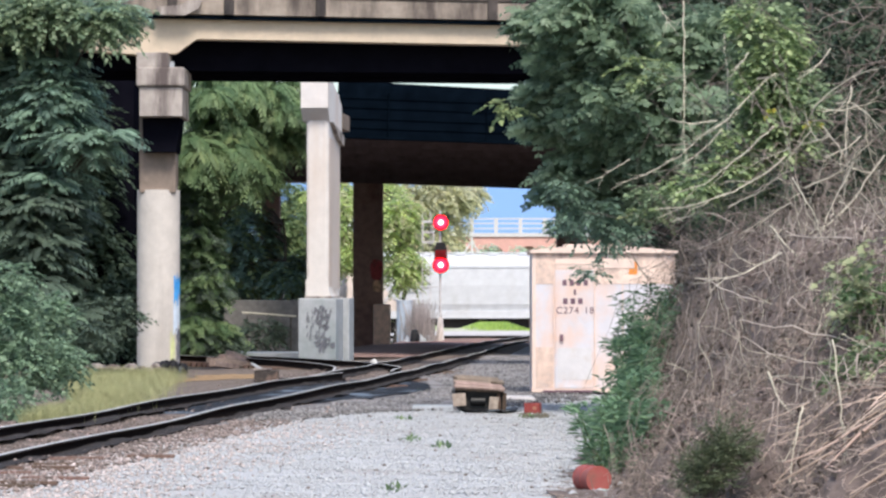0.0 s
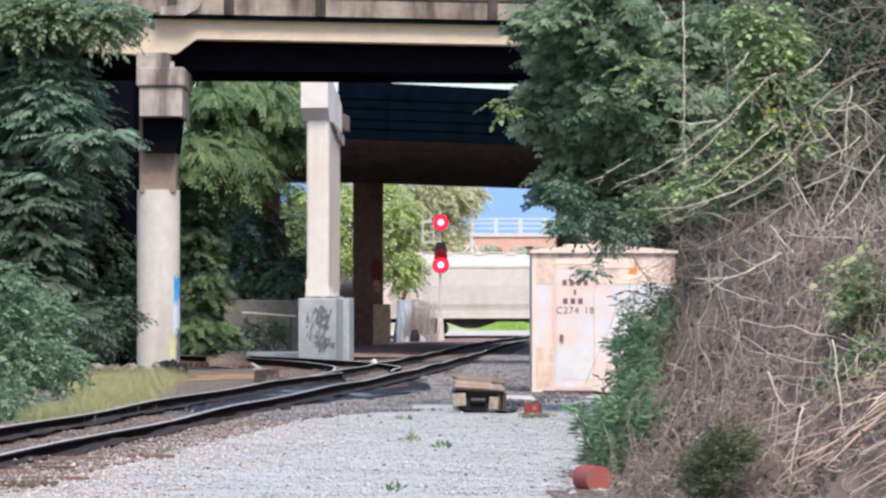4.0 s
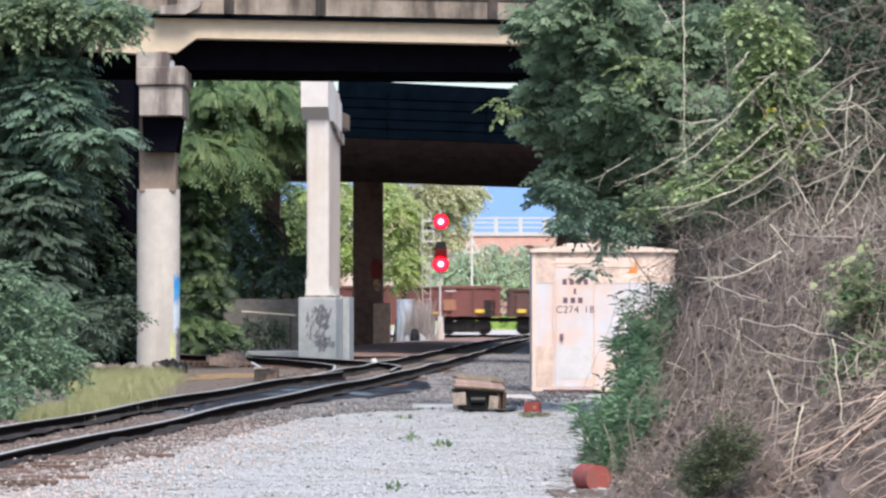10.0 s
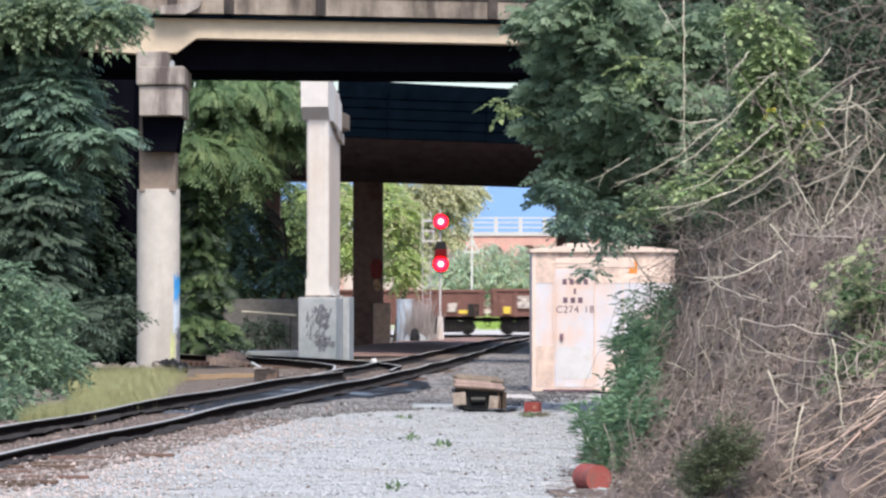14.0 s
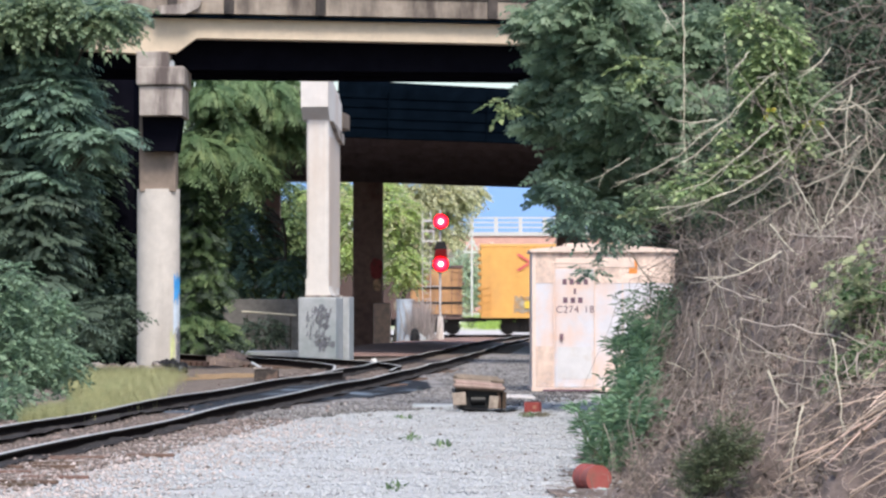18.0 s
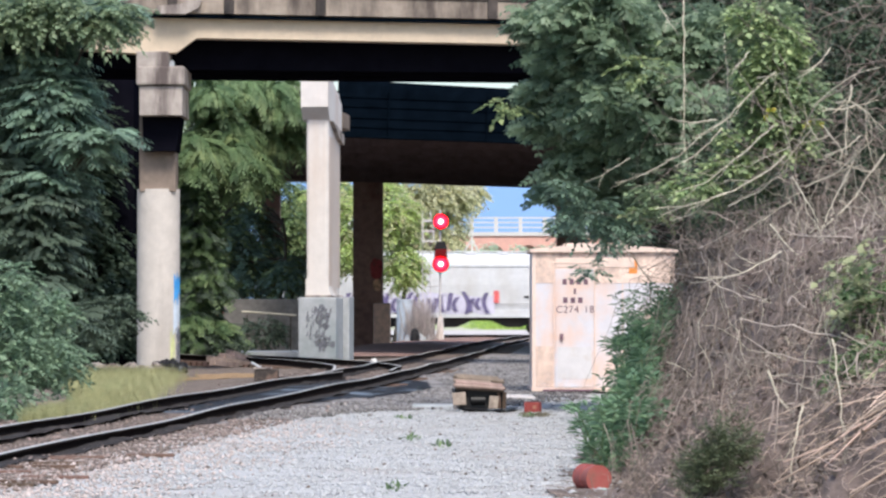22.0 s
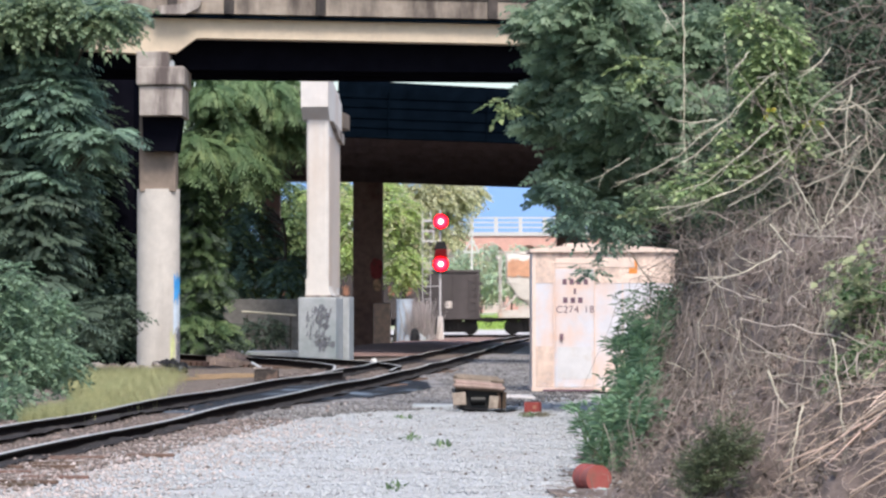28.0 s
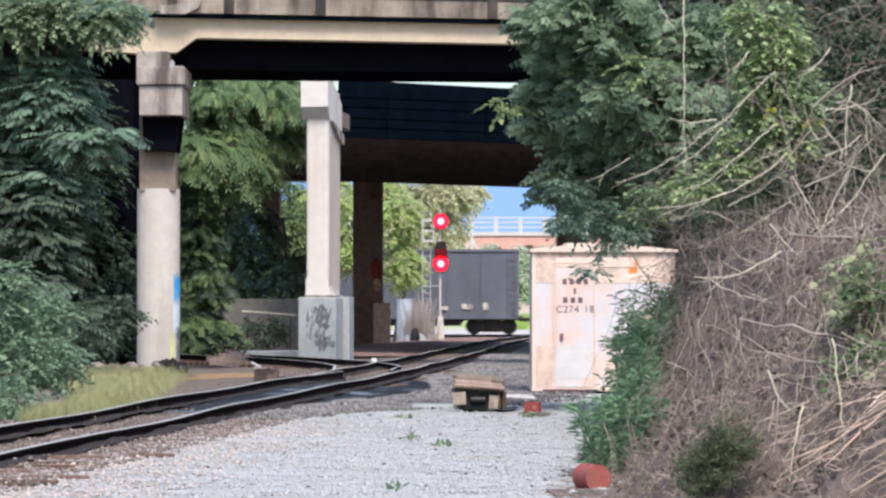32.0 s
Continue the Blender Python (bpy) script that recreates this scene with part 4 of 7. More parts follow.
def blot(car, x0, x1, z0, z1, y, mat, seed, name="spray_paint"):
    """A ragged painted field."""
    rng = random.Random(seed)
    bm = bmesh.new()
    n = 26
    lo = [bm.verts.new((x0 + (x1 - x0) * k / n, y - 0.005, z0 + rng.uniform(0, 0.18))) for k in range(n + 1)]
    hi = [bm.verts.new((x0 + (x1 - x0) * k / n, y - 0.005, z1 - rng.uniform(0, 0.3))) for k in range(n + 1)]
    for k in range(n):
        bm.faces.new((lo[k], lo[k + 1], hi[k + 1], hi[k]))
    return part(name, bm, mat, car)


def new_car(kind, label):
    return thing(kind, pose(0, CROSS_Y, 0), label, "freight car", "freight train")


def covered_hopper(length, paint, label, top=4.62, cut=2.2, trim=None, ribs=0, bays=3, rake=(0.56, 0.48, 0.22), inset=0.55):
    """A round-sided covered hopper: cut-away end sheets, outlet bays, roof walk and hatches."""
    car = new_car("covered_hopper", label)
    running_gear(car, length, 2.35)
    e = length / 2 - inset
    trim = trim or paint
    outline = [(-HALF + 0.12, 0), (-HALF, 0.12), (-HALF - 0.04, 0.45), (-HALF, 0.80), (-HALF + 0.18, 0.93), (-0.6, 1.0), (0.6, 1.0), (HALF - 0.18, 0.93), (HALF, 0.80), (HALF + 0.04, 0.45), (HALF, 0.12), (HALF - 0.12, 0)]
    z0 = 1.40
    bm = bmesh.new()
    rings = []
    for x, low in ((-e + 0.45, rake[0]), (-e + 0.62, rake[1]), (-e + 1.15, rake[2]), (-e + cut, 0.0), (e - cut, 0.0), (e - 1.15, rake[2]), (e - 0.62, rake[1]), (e - 0.45, rake[0])):
        rings.append([bm.verts.new((x, y, z0 + (top - z0) * max(s, low + 0.002 * s))) for y, s in outline])
    for a, b in zip(rings, rings[1:]):
        for k in range(len(a)):
            bm.faces.new((a[k], b[k], b[(k + 1) % len(a)], a[(k + 1) % len(a)]))
    bm.faces.new(rings[0]), bm.faces.new(rings[-1][::-1])
    bmesh.ops.recalc_face_normals(bm, faces=bm.faces)
    part("body", bm, paint, car, "curved steel car body")
    for y in (-HALF, HALF - 0.12):
        part("side_sill", box(-e, e, y - 0.02, y + 0.14, 0.98, 1.40), trim, car)
    for hand in (-1, 1):
        part("end_platform", box(min(hand * e, hand * (e - 2.0)), max(hand * e, hand * (e - 2.0)), -1.4, 1.4, 0.95, 1.05), trim, car)
        bm = bmesh.new()
        for y in (-1.5, 1.42):
            add_box(bm, hand * (e - 0.10) - 0.06, hand * (e - 0.10) + 0.06, y, y + 0.08, 1.0, top - 0.15)
            add_prism(bm, [(hand * (e - 0.2), 1.4), (hand * (e - 0.35), 1.4), (hand * (e - 1.7), 3.0), (hand * (e - 1.55), 3.0)], y, y + 0.08)
        add_box(bm, hand * e - 0.1, hand * e + 0.02, -1.45, 1.45, top - 0.35, top - 0.1)
        part("end_frame", bm, trim, car)
        ladder(car, hand * (e - 0.35) - 0.2, 1.3, top - 0.1, -HALF, trim)
    part("roof_walk", box(-e, e, -0.45, 0.45, top + 0.06, top + 0.12), trim, car)
    for k in range(9):
        part("hatch", box(-e + 1.2 + k * (2 * e - 2.4) / 9, -e + 1.75 + k * (2 * e - 2.4) / 9, -0.95, -0.5, top - 0.06, top + 0.06, 0.03), trim, car)
    span = (2 * (e - cut)) / bays
    for k in range(bays):
        x = -(e - cut) + span * (k + 0.5)
        bm = add_prism(bmesh.new(), [(x - span * 0.48, 1.02), (x + span * 0.48, 1.02), (x + 0.38, 0.42), (x - 0.38, 0.42)], -1.15, 1.15)
        part("outlet_bay", bm, UNDER, car)
    for k in range(ribs):
        x = -e + 1.2 + k * (2 * e - 2.4) / max(1, ribs - 1)
        part("side_rib", box(x - 0.03, x + 0.03, -HALF - 0.10, -HALF, 1.4, top - 0.5), trim, car)
    part("side_seam", box(-e + 0.7, e - 0.7, -HALF - 0.05, -HALF - 0.03, 3.85, 3.90), trim, car)
    return car


def tank_car(length, shell, lower, label, radius=1.50, centre=2.62, split=None, inset=0.85):
    """A tank on a stub sill with dished ends, a valve platform, hand rails and ladders."""
    car = new_car("tank_car", label)
    running_gear(car, length, 2.1)
    e = length / 2 - inset
    bm = bmesh.new()
    sides = 40
    rings = []
    for x, k in ((-e, 0.02), (-e + 0.03, 0.45), (-e + 0.15, 0.76), (-e + 0.35, 0.93), (-e + 0.6, 1.0), (e - 0.6, 1.0), (e - 0.35, 0.93), (e - 0.15, 0.76), (e - 0.03, 0.45), (e, 0.02)):
        rings.append([bm.verts.new((x, radius * k * math.cos(a), centre + radius * k * math.sin(a))) for a in np.linspace(0, 2 * math.pi, sides, endpoint=False)])
    for a, b in zip(rings, rings[1:]):
        for k in range(sides):
            f = bm.faces.new((a[k], b[k], b[(k + 1) % sides], a[(k + 1) % sides]))
            f.material_index = 1 if split is not None and f.calc_center_median().z < split else 0
    bmesh.ops.recalc_face_normals(bm, faces=bm.faces)
    part("tank", bm, (shell, lower), car, "welded steel tank shell", smooth=True)
    for x in (-e * 0.36, e * 0.36, -e * 0.72, e * 0.72):
        bm = bmesh.new()
        bmesh.ops.create_cone(bm, segments=sides, radius1=radius + 0.012, radius2=radius + 0.012, depth=0.07, matrix=Matrix.Translation((x, 0, centre)) @ pose(0, 0, 0, 0, 90, 0))
        part("weld_band", bm, shell if split is None else lower, car) if split is None else bm.free()
    bm = bmesh.new()
    add_tube(bm, (0.3, 0, centre + radius - 0.1), (0.3, 0, centre + radius + 0.42), 0.34, sides=18)
    part("valve_housing", bm, lower, car)
    part("vent_pipe", tube((-0.55, 0, centre + radius - 0.1), (-0.55, 0, centre + radius + 0.3), 0.16, sides=12), lower, car)
    deck = centre + radius + 0.02
    part("platform", box(-1.35, 1.35, -0.95, 0.95, deck - 0.10, deck - 0.04), lower, car)
    for y in (-0.9, 0.9):
        bm = bmesh.new()
        for x in (-1.3, 1.3):
            add_tube(bm, (x, y, deck - 0.05), (x, y, deck + 0.40), 0.025, sides=6)
        add_tube(bm, (-1.3, y, deck + 0.38), (1.3, y, deck + 0.38), 0.025, sides=6)
        part("platform_rail", bm, lower, car)
    for hand in (-1, 1):
        part("saddle", box(hand * (e - 1.6) - 0.45, hand * (e - 1.6) + 0.45, -1.25, 1.25, 0.95, 1.75, 0.03), UNDER, car)
        part("end_sill", box(min(hand * (e - 0.3), hand * (e + 0.5)), max(hand * (e - 0.3), hand * (e + 0.5)), -1.45, 1.45, 0.92, 1.12), UNDER, car)
        bm = bmesh.new()
        for y in (-1.4, 1.4):
            add_tube(bm, (hand * (e + 0.4), y, 1.1), (hand * (e + 0.4), y, 2.0), 0.025, sides=6)
        add_tube(bm, (hand * (e + 0.4), -1.4, 2.0), (hand * (e + 0.4), 1.4, 2.0), 0.025, sides=6)
        add_tube(bm, (hand * (e + 0.4), -1.4, 2.0), (hand * (e - 1.7), -1.45, 2.0), 0.025, sides=6)
        part("hand_rail", bm, UNDER, car)
        ladder(car, hand * (e - 1.9) - 0.2, 1.1, 1.75, -1.38, UNDER)
    ladder(car, -0.2, 1.2, deck, -radius - 0.02, lower)
    part("bottom_outlet", tube((0, 0, centre - radius + 0.05), (0, 0, 0.62), 0.22, sides=14), UNDER, car)
    part("brake_rod", tube((-e + 2.4, -0.7, 0.95), (e - 2.4, -0.7, 0.95), 0.05, sides=6), UNDER, car)
    return car


def gondola(length, paint, label, top=2.55, low=0.62, posts=13, end_ribs=4, drop=True):
    """An open gondola: ribbed sides between chords, ribbed ends."""
    car = new_car("gondola", label)
    running_gear(car, length, 2.15)
    e = length / 2 - 0.20
    for hand in (-1, 1):
        y = -HALF + 0.08 if hand < 0 else HALF - 0.08
        outline = [(-e, top), (e, top), (e, 1.05), (e - 3.6, 1.05), (e - 4.0, low), (-e + 4.0, low), (-e + 3.6, 1.05), (-e, 1.05)] if drop else [(-e, top), (e, top), (e, 1.0), (-e, 1.0)]
        part("side_sheet", add_prism(bmesh.new(), outline, y - 0.03, y + 0.03), paint, car)
        part("top_chord", box(-e - 0.02, e + 0.02, y - 0.12, y + 0.12, top - 0.10, top + 0.06, 0.02), paint, car)
        part("bottom_chord", box(-e + 3.9, e - 3.9, y - 0.09, y + 0.09, low - 0.06, low + 0.08), paint, car)
    for k in range(posts):
        x = -e + 0.2 + (2 * e - 0.4) * k / (posts - 1)
        z = 1.02 if abs(x) > e - 3.8 else low + 0.05
        part("side_post", add_prism(bmesh.new(), [(x - 0.11, z), (x + 0.11, z), (x + 0.08, top - 0.1), (x - 0.08, top - 0.1)], -HALF - 0.08, -HALF + 0.05), paint, car)
        part("side_post", box(x - 0.10, x + 0.10, HALF - 0.05, HALF + 0.08, z, top - 0.1), paint, car)
    part("floor", box(-e, e, -HALF + 0.1, HALF - 0.1, 1.02, 1.10), UNDER, car)
    for hand in (-1, 1):
        part("end_sheet", box(hand * (e - 0.03) - 0.03, hand * (e - 0.03) + 0.03, -HALF + 0.1, HALF - 0.1, 1.0, top), paint, car)
        for k in range(end_ribs):
            z = 1.15 + (top - 1.3) * k / max(1, end_ribs - 1)
            part("end_rib", box(hand * (e + 0.06) - 0.07, hand * (e + 0.06) + 0.07, -HALF + 0.02, HALF - 0.02, z - 0.07, z + 0.07, 0.02), paint, car)
        ladder(car, hand * (e - 0.3) - 0.2, 1.0, top - 0.1, -HALF - 0.04, paint)
    # Raised dark plate draws the shade behind the ladder; the side has no recess.
    part("ladder_recess", box(e - 0.95, e - 0.02, -HALF + 0.02, -HALF + 0.048, 1.08, top - 0.75), UNDER, car, "dark plate that paints the shade behind the end ladder")
    return car


def boxcar(length, paint, door_paint, label, top=5.15, low=1.0, doors=((-2.2, 0.0), (0.0, 2.2)), ribs=0, roof=None, door_ribs=5):
    """A high boxcar: sheathed sides, sliding doors on rails, a ribbed roof and ribbed ends."""
    car = new_car("boxcar", label)
    running_gear(car, length, 3.1)
    e = length / 2 - 0.55
    part("body", box(-e, e, -HALF + 0.04, HALF - 0.04, low, top - 0.12, 0.04), paint, car, "riveted steel body")
    part("roof", add_loft(bmesh.new(), [(-HALF + 0.02, top - 0.14), (HALF - 0.02, top - 0.14), (HALF - 0.02, top - 0.06), (0, top + 0.06), (-HALF + 0.02, top - 0.06)], -e - 0.04, e + 0.04), roof or paint, car)
    for y0, y1 in ((-HALF - 0.02, -HALF + 0.06), (HALF - 0.06, HALF + 0.02)):
        part("side_sill", box(-e, e, y0, y1, low - 0.10, low + 0.14), paint, car)
        part("fish_belly", add_prism(bmesh.new(), [(-e + 5.0, low), (e - 5.0, low), (e - 6.0, low - 0.32), (-e + 6.0, low - 0.32)], y0, y1), paint, car)
    for x0, x1 in doors:
        d = part("door", box(x0 + 0.03, x1 - 0.03, -HALF - 0.09, -HALF + 0.05, low + 0.12, top - 0.22, 0.02), door_paint, car)
        for k in range(door_ribs):
            z = low + 0.55 + k * (top - low - 1.1) / (door_ribs - 1)
            part("door_rib", box(x0 + 0.15, x1 - 0.15, -HALF - 0.13, -HALF - 0.09, z - 0.05, z + 0.05), door_paint, d)
        part("lock_rod", box(x1 - 0.35, x1 - 0.29, -HALF - 0.15, -HALF - 0.09, low + 0.2, top - 0.3), door_paint, d)
    if doors:
        part("door_rail", box(doors[0][0] - 2.0, doors[-1][1] + 2.0, -HALF - 0.14, -HALF + 0.04, low - 0.02, low + 0.10), paint, car)
    for k in range(ribs):
        x = -e + 0.5 + (2 * e - 1.0) * k / (ribs - 1)
        if not any(a - 0.2 < x < b + 0.2 for a, b in doors):
            part("side_seam", box(x - 0.04, x + 0.04, -HALF, -HALF + 0.05, low + 0.15, top - 0.2), paint, car)
    for hand in (-1, 1):
        for k in range(9):
            z = low + 0.3 + (top - low - 0.7) * k / 8
            part("end_rib", box(hand * (e + 0.06) - 0.08, hand * (e + 0.06) + 0.08, -HALF + 0.12, HALF - 0.12, z - 0.10, z + 0.10, 0.04), paint, car)
        ladder(car, hand * (e - 0.35) - 0.22, low, low + 1.9 if ribs else top - 0.4, -HALF, paint)
    return car


def open_hopper(length, paint, label, top=3.8, low=1.05, posts=14, slant=0.0, end_panel=None, bays=4, coal=True, inset=0.5):
    """An open-top hopper: ribbed sides, sloping end sheets on posts, outlet bays."""
    car = new_car("open_hopper", label)
    running_gear(car, length, 1.55 + inset)
    e = length / 2 - inset
    for y in (-HALF + 0.05, HALF - 0.05):
        outline = [(-e, top), (e, top), (e - slant, low), (-e + slant, low)]
        part("side_sheet", add_prism(bmesh.new(), outline, y - 0.03, y + 0.03), paint, car)
        part("top_chord", box(-e - 0.05, e + 0.05, y - 0.11, y + 0.11, top - 0.08, top + 0.08, 0.02), paint, car)
        part("side_sill", box(-e + slant, e - slant, y - 0.09, y + 0.09, low - 0.16, low + 0.08), paint, car)
    for k in range(posts):
        x = -e + slant + 0.15 + (2 * (e - slant) - 0.3) * k / (posts - 1)
        part("side_post", add_prism(bmesh.new(), [(x - 0.09, low), (x + 0.09, low), (x + 0.06, top - 0.1), (x - 0.06, top - 0.1)], -HALF - 0.09, -HALF + 0.04), paint, car)
    for hand in (-1, 1):
        part("end_sheet", add_prism(bmesh.new(), [(hand * e, top), (hand * (e - slant), low), (hand * (e - slant - 0.06), low), (hand * (e - 0.06), top)], -HALF + 0.05, HALF - 0.05), paint, car)
        part("slope_sheet", add_prism(bmesh.new(), [(hand * (e - 0.1), 2.6), (hand * (e - 2.6), 1.0), (hand * (e - 2.7), 1.0), (hand * (e - 0.2), 2.7)], -1.4, 1.4), paint, car)
        part("end_platform", box(min(hand * (e + 0.1), hand * (e - 1.5)), max(hand * (e + 0.1), hand * (e - 1.5)), -1.45, 1.45, 0.88, 1.02), UNDER, car)
        for z in (1.5, 2.2, 2.9):
            part("end_rib", box(hand * (e - slant * (top - z) / (top - low) + 0.05) - 0.06, hand * (e - slant * (top - z) / (top - low) + 0.05) + 0.06, -HALF, HALF, z - 0.07, z + 0.07, 0.02), paint, car)
        ladder(car, hand * (e - 0.4 - slant) - 0.2, low, top - 0.2, -HALF - 0.06, paint)
    span = (length - 7.6) / bays
    for k in range(bays):
        x = -(length - 7.6) / 2 + span * (k + 0.5)
        part("outlet_bay", add_prism(bmesh.new(), [(x - span * 0.49, low), (x + span * 0.49, low), (x + span * 0.3, 0.5), (x - span * 0.3, 0.5)], -1.2, 1.2), UNDER, car)
    if end_panel:
        panel = part("end_panel", box(e - 2.9, e - 0.02, -HALF - 0.12, -HALF - 0.095, low + 0.12, top - 0.12), end_panel, car, "faded orange sheathed side panel")
        for z in (low + 0.7, low + 1.55):
            part("panel_strip", box(e - 2.95, e + 0.02, -HALF - 0.16, -HALF - 0.12, z, z + 0.12), UNDER, panel)
    if coal:
        bm = bmesh.new()
        bmesh.ops.create_grid(bm, x_segments=40, y_segments=8, size=1)
        for v in bm.verts:
            px, py = v.co.x * (e - 0.3), v.co.y * (HALF - 0.2)
            v.co = (px, py, top - 0.35 + 0.25 * math.cos(v.co.y * 1.5) + 0.18 * noise.noise((px * 0.9, py * 1.3, length)))
        part("load", bm, material("dark_load", (0.03, 0.028, 0.03), 0.9, grain=8, vary=0.5, bump=0.8), car, "dark loose load")
    return car


cars = []


def couple(car, length):
    cars.append((car, length))
    return car


L_SIDE = -HALF - 0.06
c = couple(covered_hopper(19.62, WHITE_CAR, "white round-sided covered hopper car", bays=3), 19.62)
placards(c, [(-7.2, -5.8, 2.9, 3.0), (-7.2, -6.0, 2.65, 2.75), (-7.2, -6.3, 2.4, 2.5)], L_SIDE + 0.01, material("grey_marking", (0.42, 0.43, 0.46), 0.7, grain=6, vary=0.2, bump=0))
c = couple(tank_car(17.17, GREY_TANK, BLACK_TANK, "grey tank car with a black lower half", 1.50, 2.60, split=2.05), 17.17)
placards(c, [(5.2, 6.3, 2.35, 2.65)], -1.53, MARK_WHITE)
placards(c, [(4.0, 4.3, 1.80, 2.0), (4.6, 5.0, 1.80, 2.0), (5.6, 6.1, 1.80, 2.0), (-6.4, -4.4, 1.95, 2.15), (-0.9, -0.3, 1.7, 1.95), (0.2, 1.3, 1.75, 1.85)], -1.45, MARK_WHITE)
c = couple(covered_hopper(19.38, CREAM_CAR, "cream covered hopper car with a teal painted scrawl", top=4.62), 19.38)
scrawl(c, 1.3, 3.9, 1.3, 2.4, L_SIDE, MARK_TEAL, 5, 9, 0.11)
placards(c, [(5.0, 5.4, 2.0, 2.15), (2.9, 3.2, 2.0, 2.2)], L_SIDE + 0.01, UNDER)
c = couple(tank_car(17.94, BLACK_TANK, BLACK_TANK, "black tank car with a yellow placard and white stencils", 1.52, 2.60), 17.94)
placards(c, [(-0.9, -0.3, 1.95, 2.35)], -1.53, MARK_YELLOW)
placards(c, [(-0.9, -0.4, 2.45, 2.6), (1.6, 2.1, 2.05, 2.15), (1.6, 2.3, 2.25, 2.33), (-6.6, -5.6, 2.35, 2.5), (-5.4, -4.0, 2.35, 2.5), (-6.4, -5.2, 2.1, 2.16), (-5.0, -4.2, 2.1, 2.16), (-4.5, -3.9, 1.95, 2.3), (-4.5, -3.9, 1.75, 1.85), (-6.9, -6.75, 1.4, 1.6)], -1.535, MARK_WHITE)
placards(c, [(-0.1, 0.06, 2.5, 2.85), (-2.8, -2.65, 2.4, 2.75), (-4.8, -4.65, 2.5, 2.8)], -1.54, MARK_RUST)
c = couple(covered_hopper(13.77, BONE_CAR, "bone-coloured short covered hopper car", top=4.45, cut=1.7, bays=3, rake=(0.66, 0.48, 0.18), inset=0.2), 13.77)
placards(c, [(-4.3, -3.3, 3.0, 3.08), (-4.3, -3.5, 2.75, 2.83), (-4.3, -3.1, 2.5, 2.56)], L_SIDE + 0.01, MARK_DULL)
c = couple(gondola(17.28, DARK_BROWN, "dark brown gondola car with a pale painted scrawl", top=2.56, posts=15), 17.28)
blot(c, -3.2, 3.4, 0.78, 2.15, -HALF - 0.085, MARK_CHALK, 11)
scrawl(c, -3.0, 3.2, 0.85, 2.1, -HALF - 0.09, MARK_PINK, 12, 13, 0.12)
placards(c, [(7.4, 7.9, 1.25, 1.45), (-7.9, -7.4, 1.25, 1.45)], -HALF - 0.1, MARK_YELLOW)
placards(c, [(4.5, 5.1, 1.6, 2.0), (5.7, 6.3, 1.55, 1.75), (5.7, 6.3, 1.85, 1.95), (-7.2, -6.2, 1.5, 2.2), (3.6, 4.1, 1.1, 1.9), (-5.0, -4.8, 1.1, 1.6)], -HALF - 0.1, MARK_PINK)
c = couple(gondola(20.67, BROWN_RED, "reddish brown long gondola car with chalk marks", top=2.72, posts=17), 20.67)
placards(c, [(8.7, 9.2, 1.25, 1.45), (6.2, 6.6, 1.2, 1.3), (-0.6, 0.0, 0.95, 1.1), (-2.8, -2.3, 0.95, 1.1), (-9.4, -8.9, 1.2, 1.4), (2.4, 2.9, 0.95, 1.1)], -HALF - 0.1, MARK_YELLOW)
placards(c, [(6.9, 7.6, 1.4, 2.0), (5.4, 5.8, 1.2, 2.0), (4.4, 4.8, 1.1, 1.6), (3.4, 3.7, 1.1, 1.7), (-4.2, -4.0, 0.9, 1.5), (1.2, 1.6, 1.0, 1.35), (0.3, 0.8, 0.9, 1.4), (-1.4, -0.9, 0.85, 1.2), (-8.0, -6.9, 1.15, 1.35), (-7.7, -7.0, 1.5, 2.1), (-5.3, -4.8, 1.1, 1.3)], -HALF - 0.1, MARK_RUST)
placards(c, [(7.0, 7.6, 2.45, 2.52)], -HALF - 0.1, MARK_WHITE)
c = couple(gondola(17.16, RUST_RED, "rust-blotched red gondola car", top=2.55, posts=15), 17.16)
placards(c, [(7.0, 7.5, 1.25, 1.65), (2.6, 3.2, 0.75, 0.85), (-7.7, -7.3, 1.2, 1.6)], -HALF - 0.1, MARK_YELLOW)
placards(c, [(4.0, 4.5, 1.35, 1.45), (4.0, 4.1, 1.0, 1.45), (4.4, 4.5, 1.0, 1.45), (4.0, 4.5, 1.2, 1.28), (-6.9, -5.9, 1.5, 2.2)], -HALF - 0.1, MARK_CHALK)
placards(c, [(0.2, 0.7, 0.8, 1.2), (-1.6, -1.2, 0.85, 1.1), (2.2, 2.5, 0.8, 1.2)], -HALF - 0.1, MARK_RUST)
for k, (x, z) in enumerate(((1.6, 1.5), (0.4, 0.8), (-1.0, 1.6), (-1.6, 0.75), (-2.7, 1.6), (-3.6, 0.8), (2.3, 0.75), (-4.6, 1.5), (-5.4, 0.8))):
    blot(c, x, x + 0.75, z, z + 0.62, -HALF - 0.085, MARK_RUST, 170 + k, "rust_patch")
c = couple(gondola(17.70, RUST_RED, "weathered red gondola car with white stencils", top=2.5, posts=15), 17.70)
placards(c, [(6.6, 7.1, 1.3, 1.8), (4.4, 5.0, 0.95, 1.3), (3.0, 3.3, 1.0, 1.2)], -HALF - 0.1, MARK_CHALK)
placards(c, [(7.2, 7.7, 1.2, 1.4)], -HALF - 0.1, MARK_YELLOW)
c = couple(boxcar(19.85, YELLOW_BOX, BLACK_DOOR, "yellow boxcar with black sliding doors and grey scrawls", top=5.12, low=1.05, doors=((-2.35, 0.0), (0.0, 2.35)), ribs=12), 19.85)
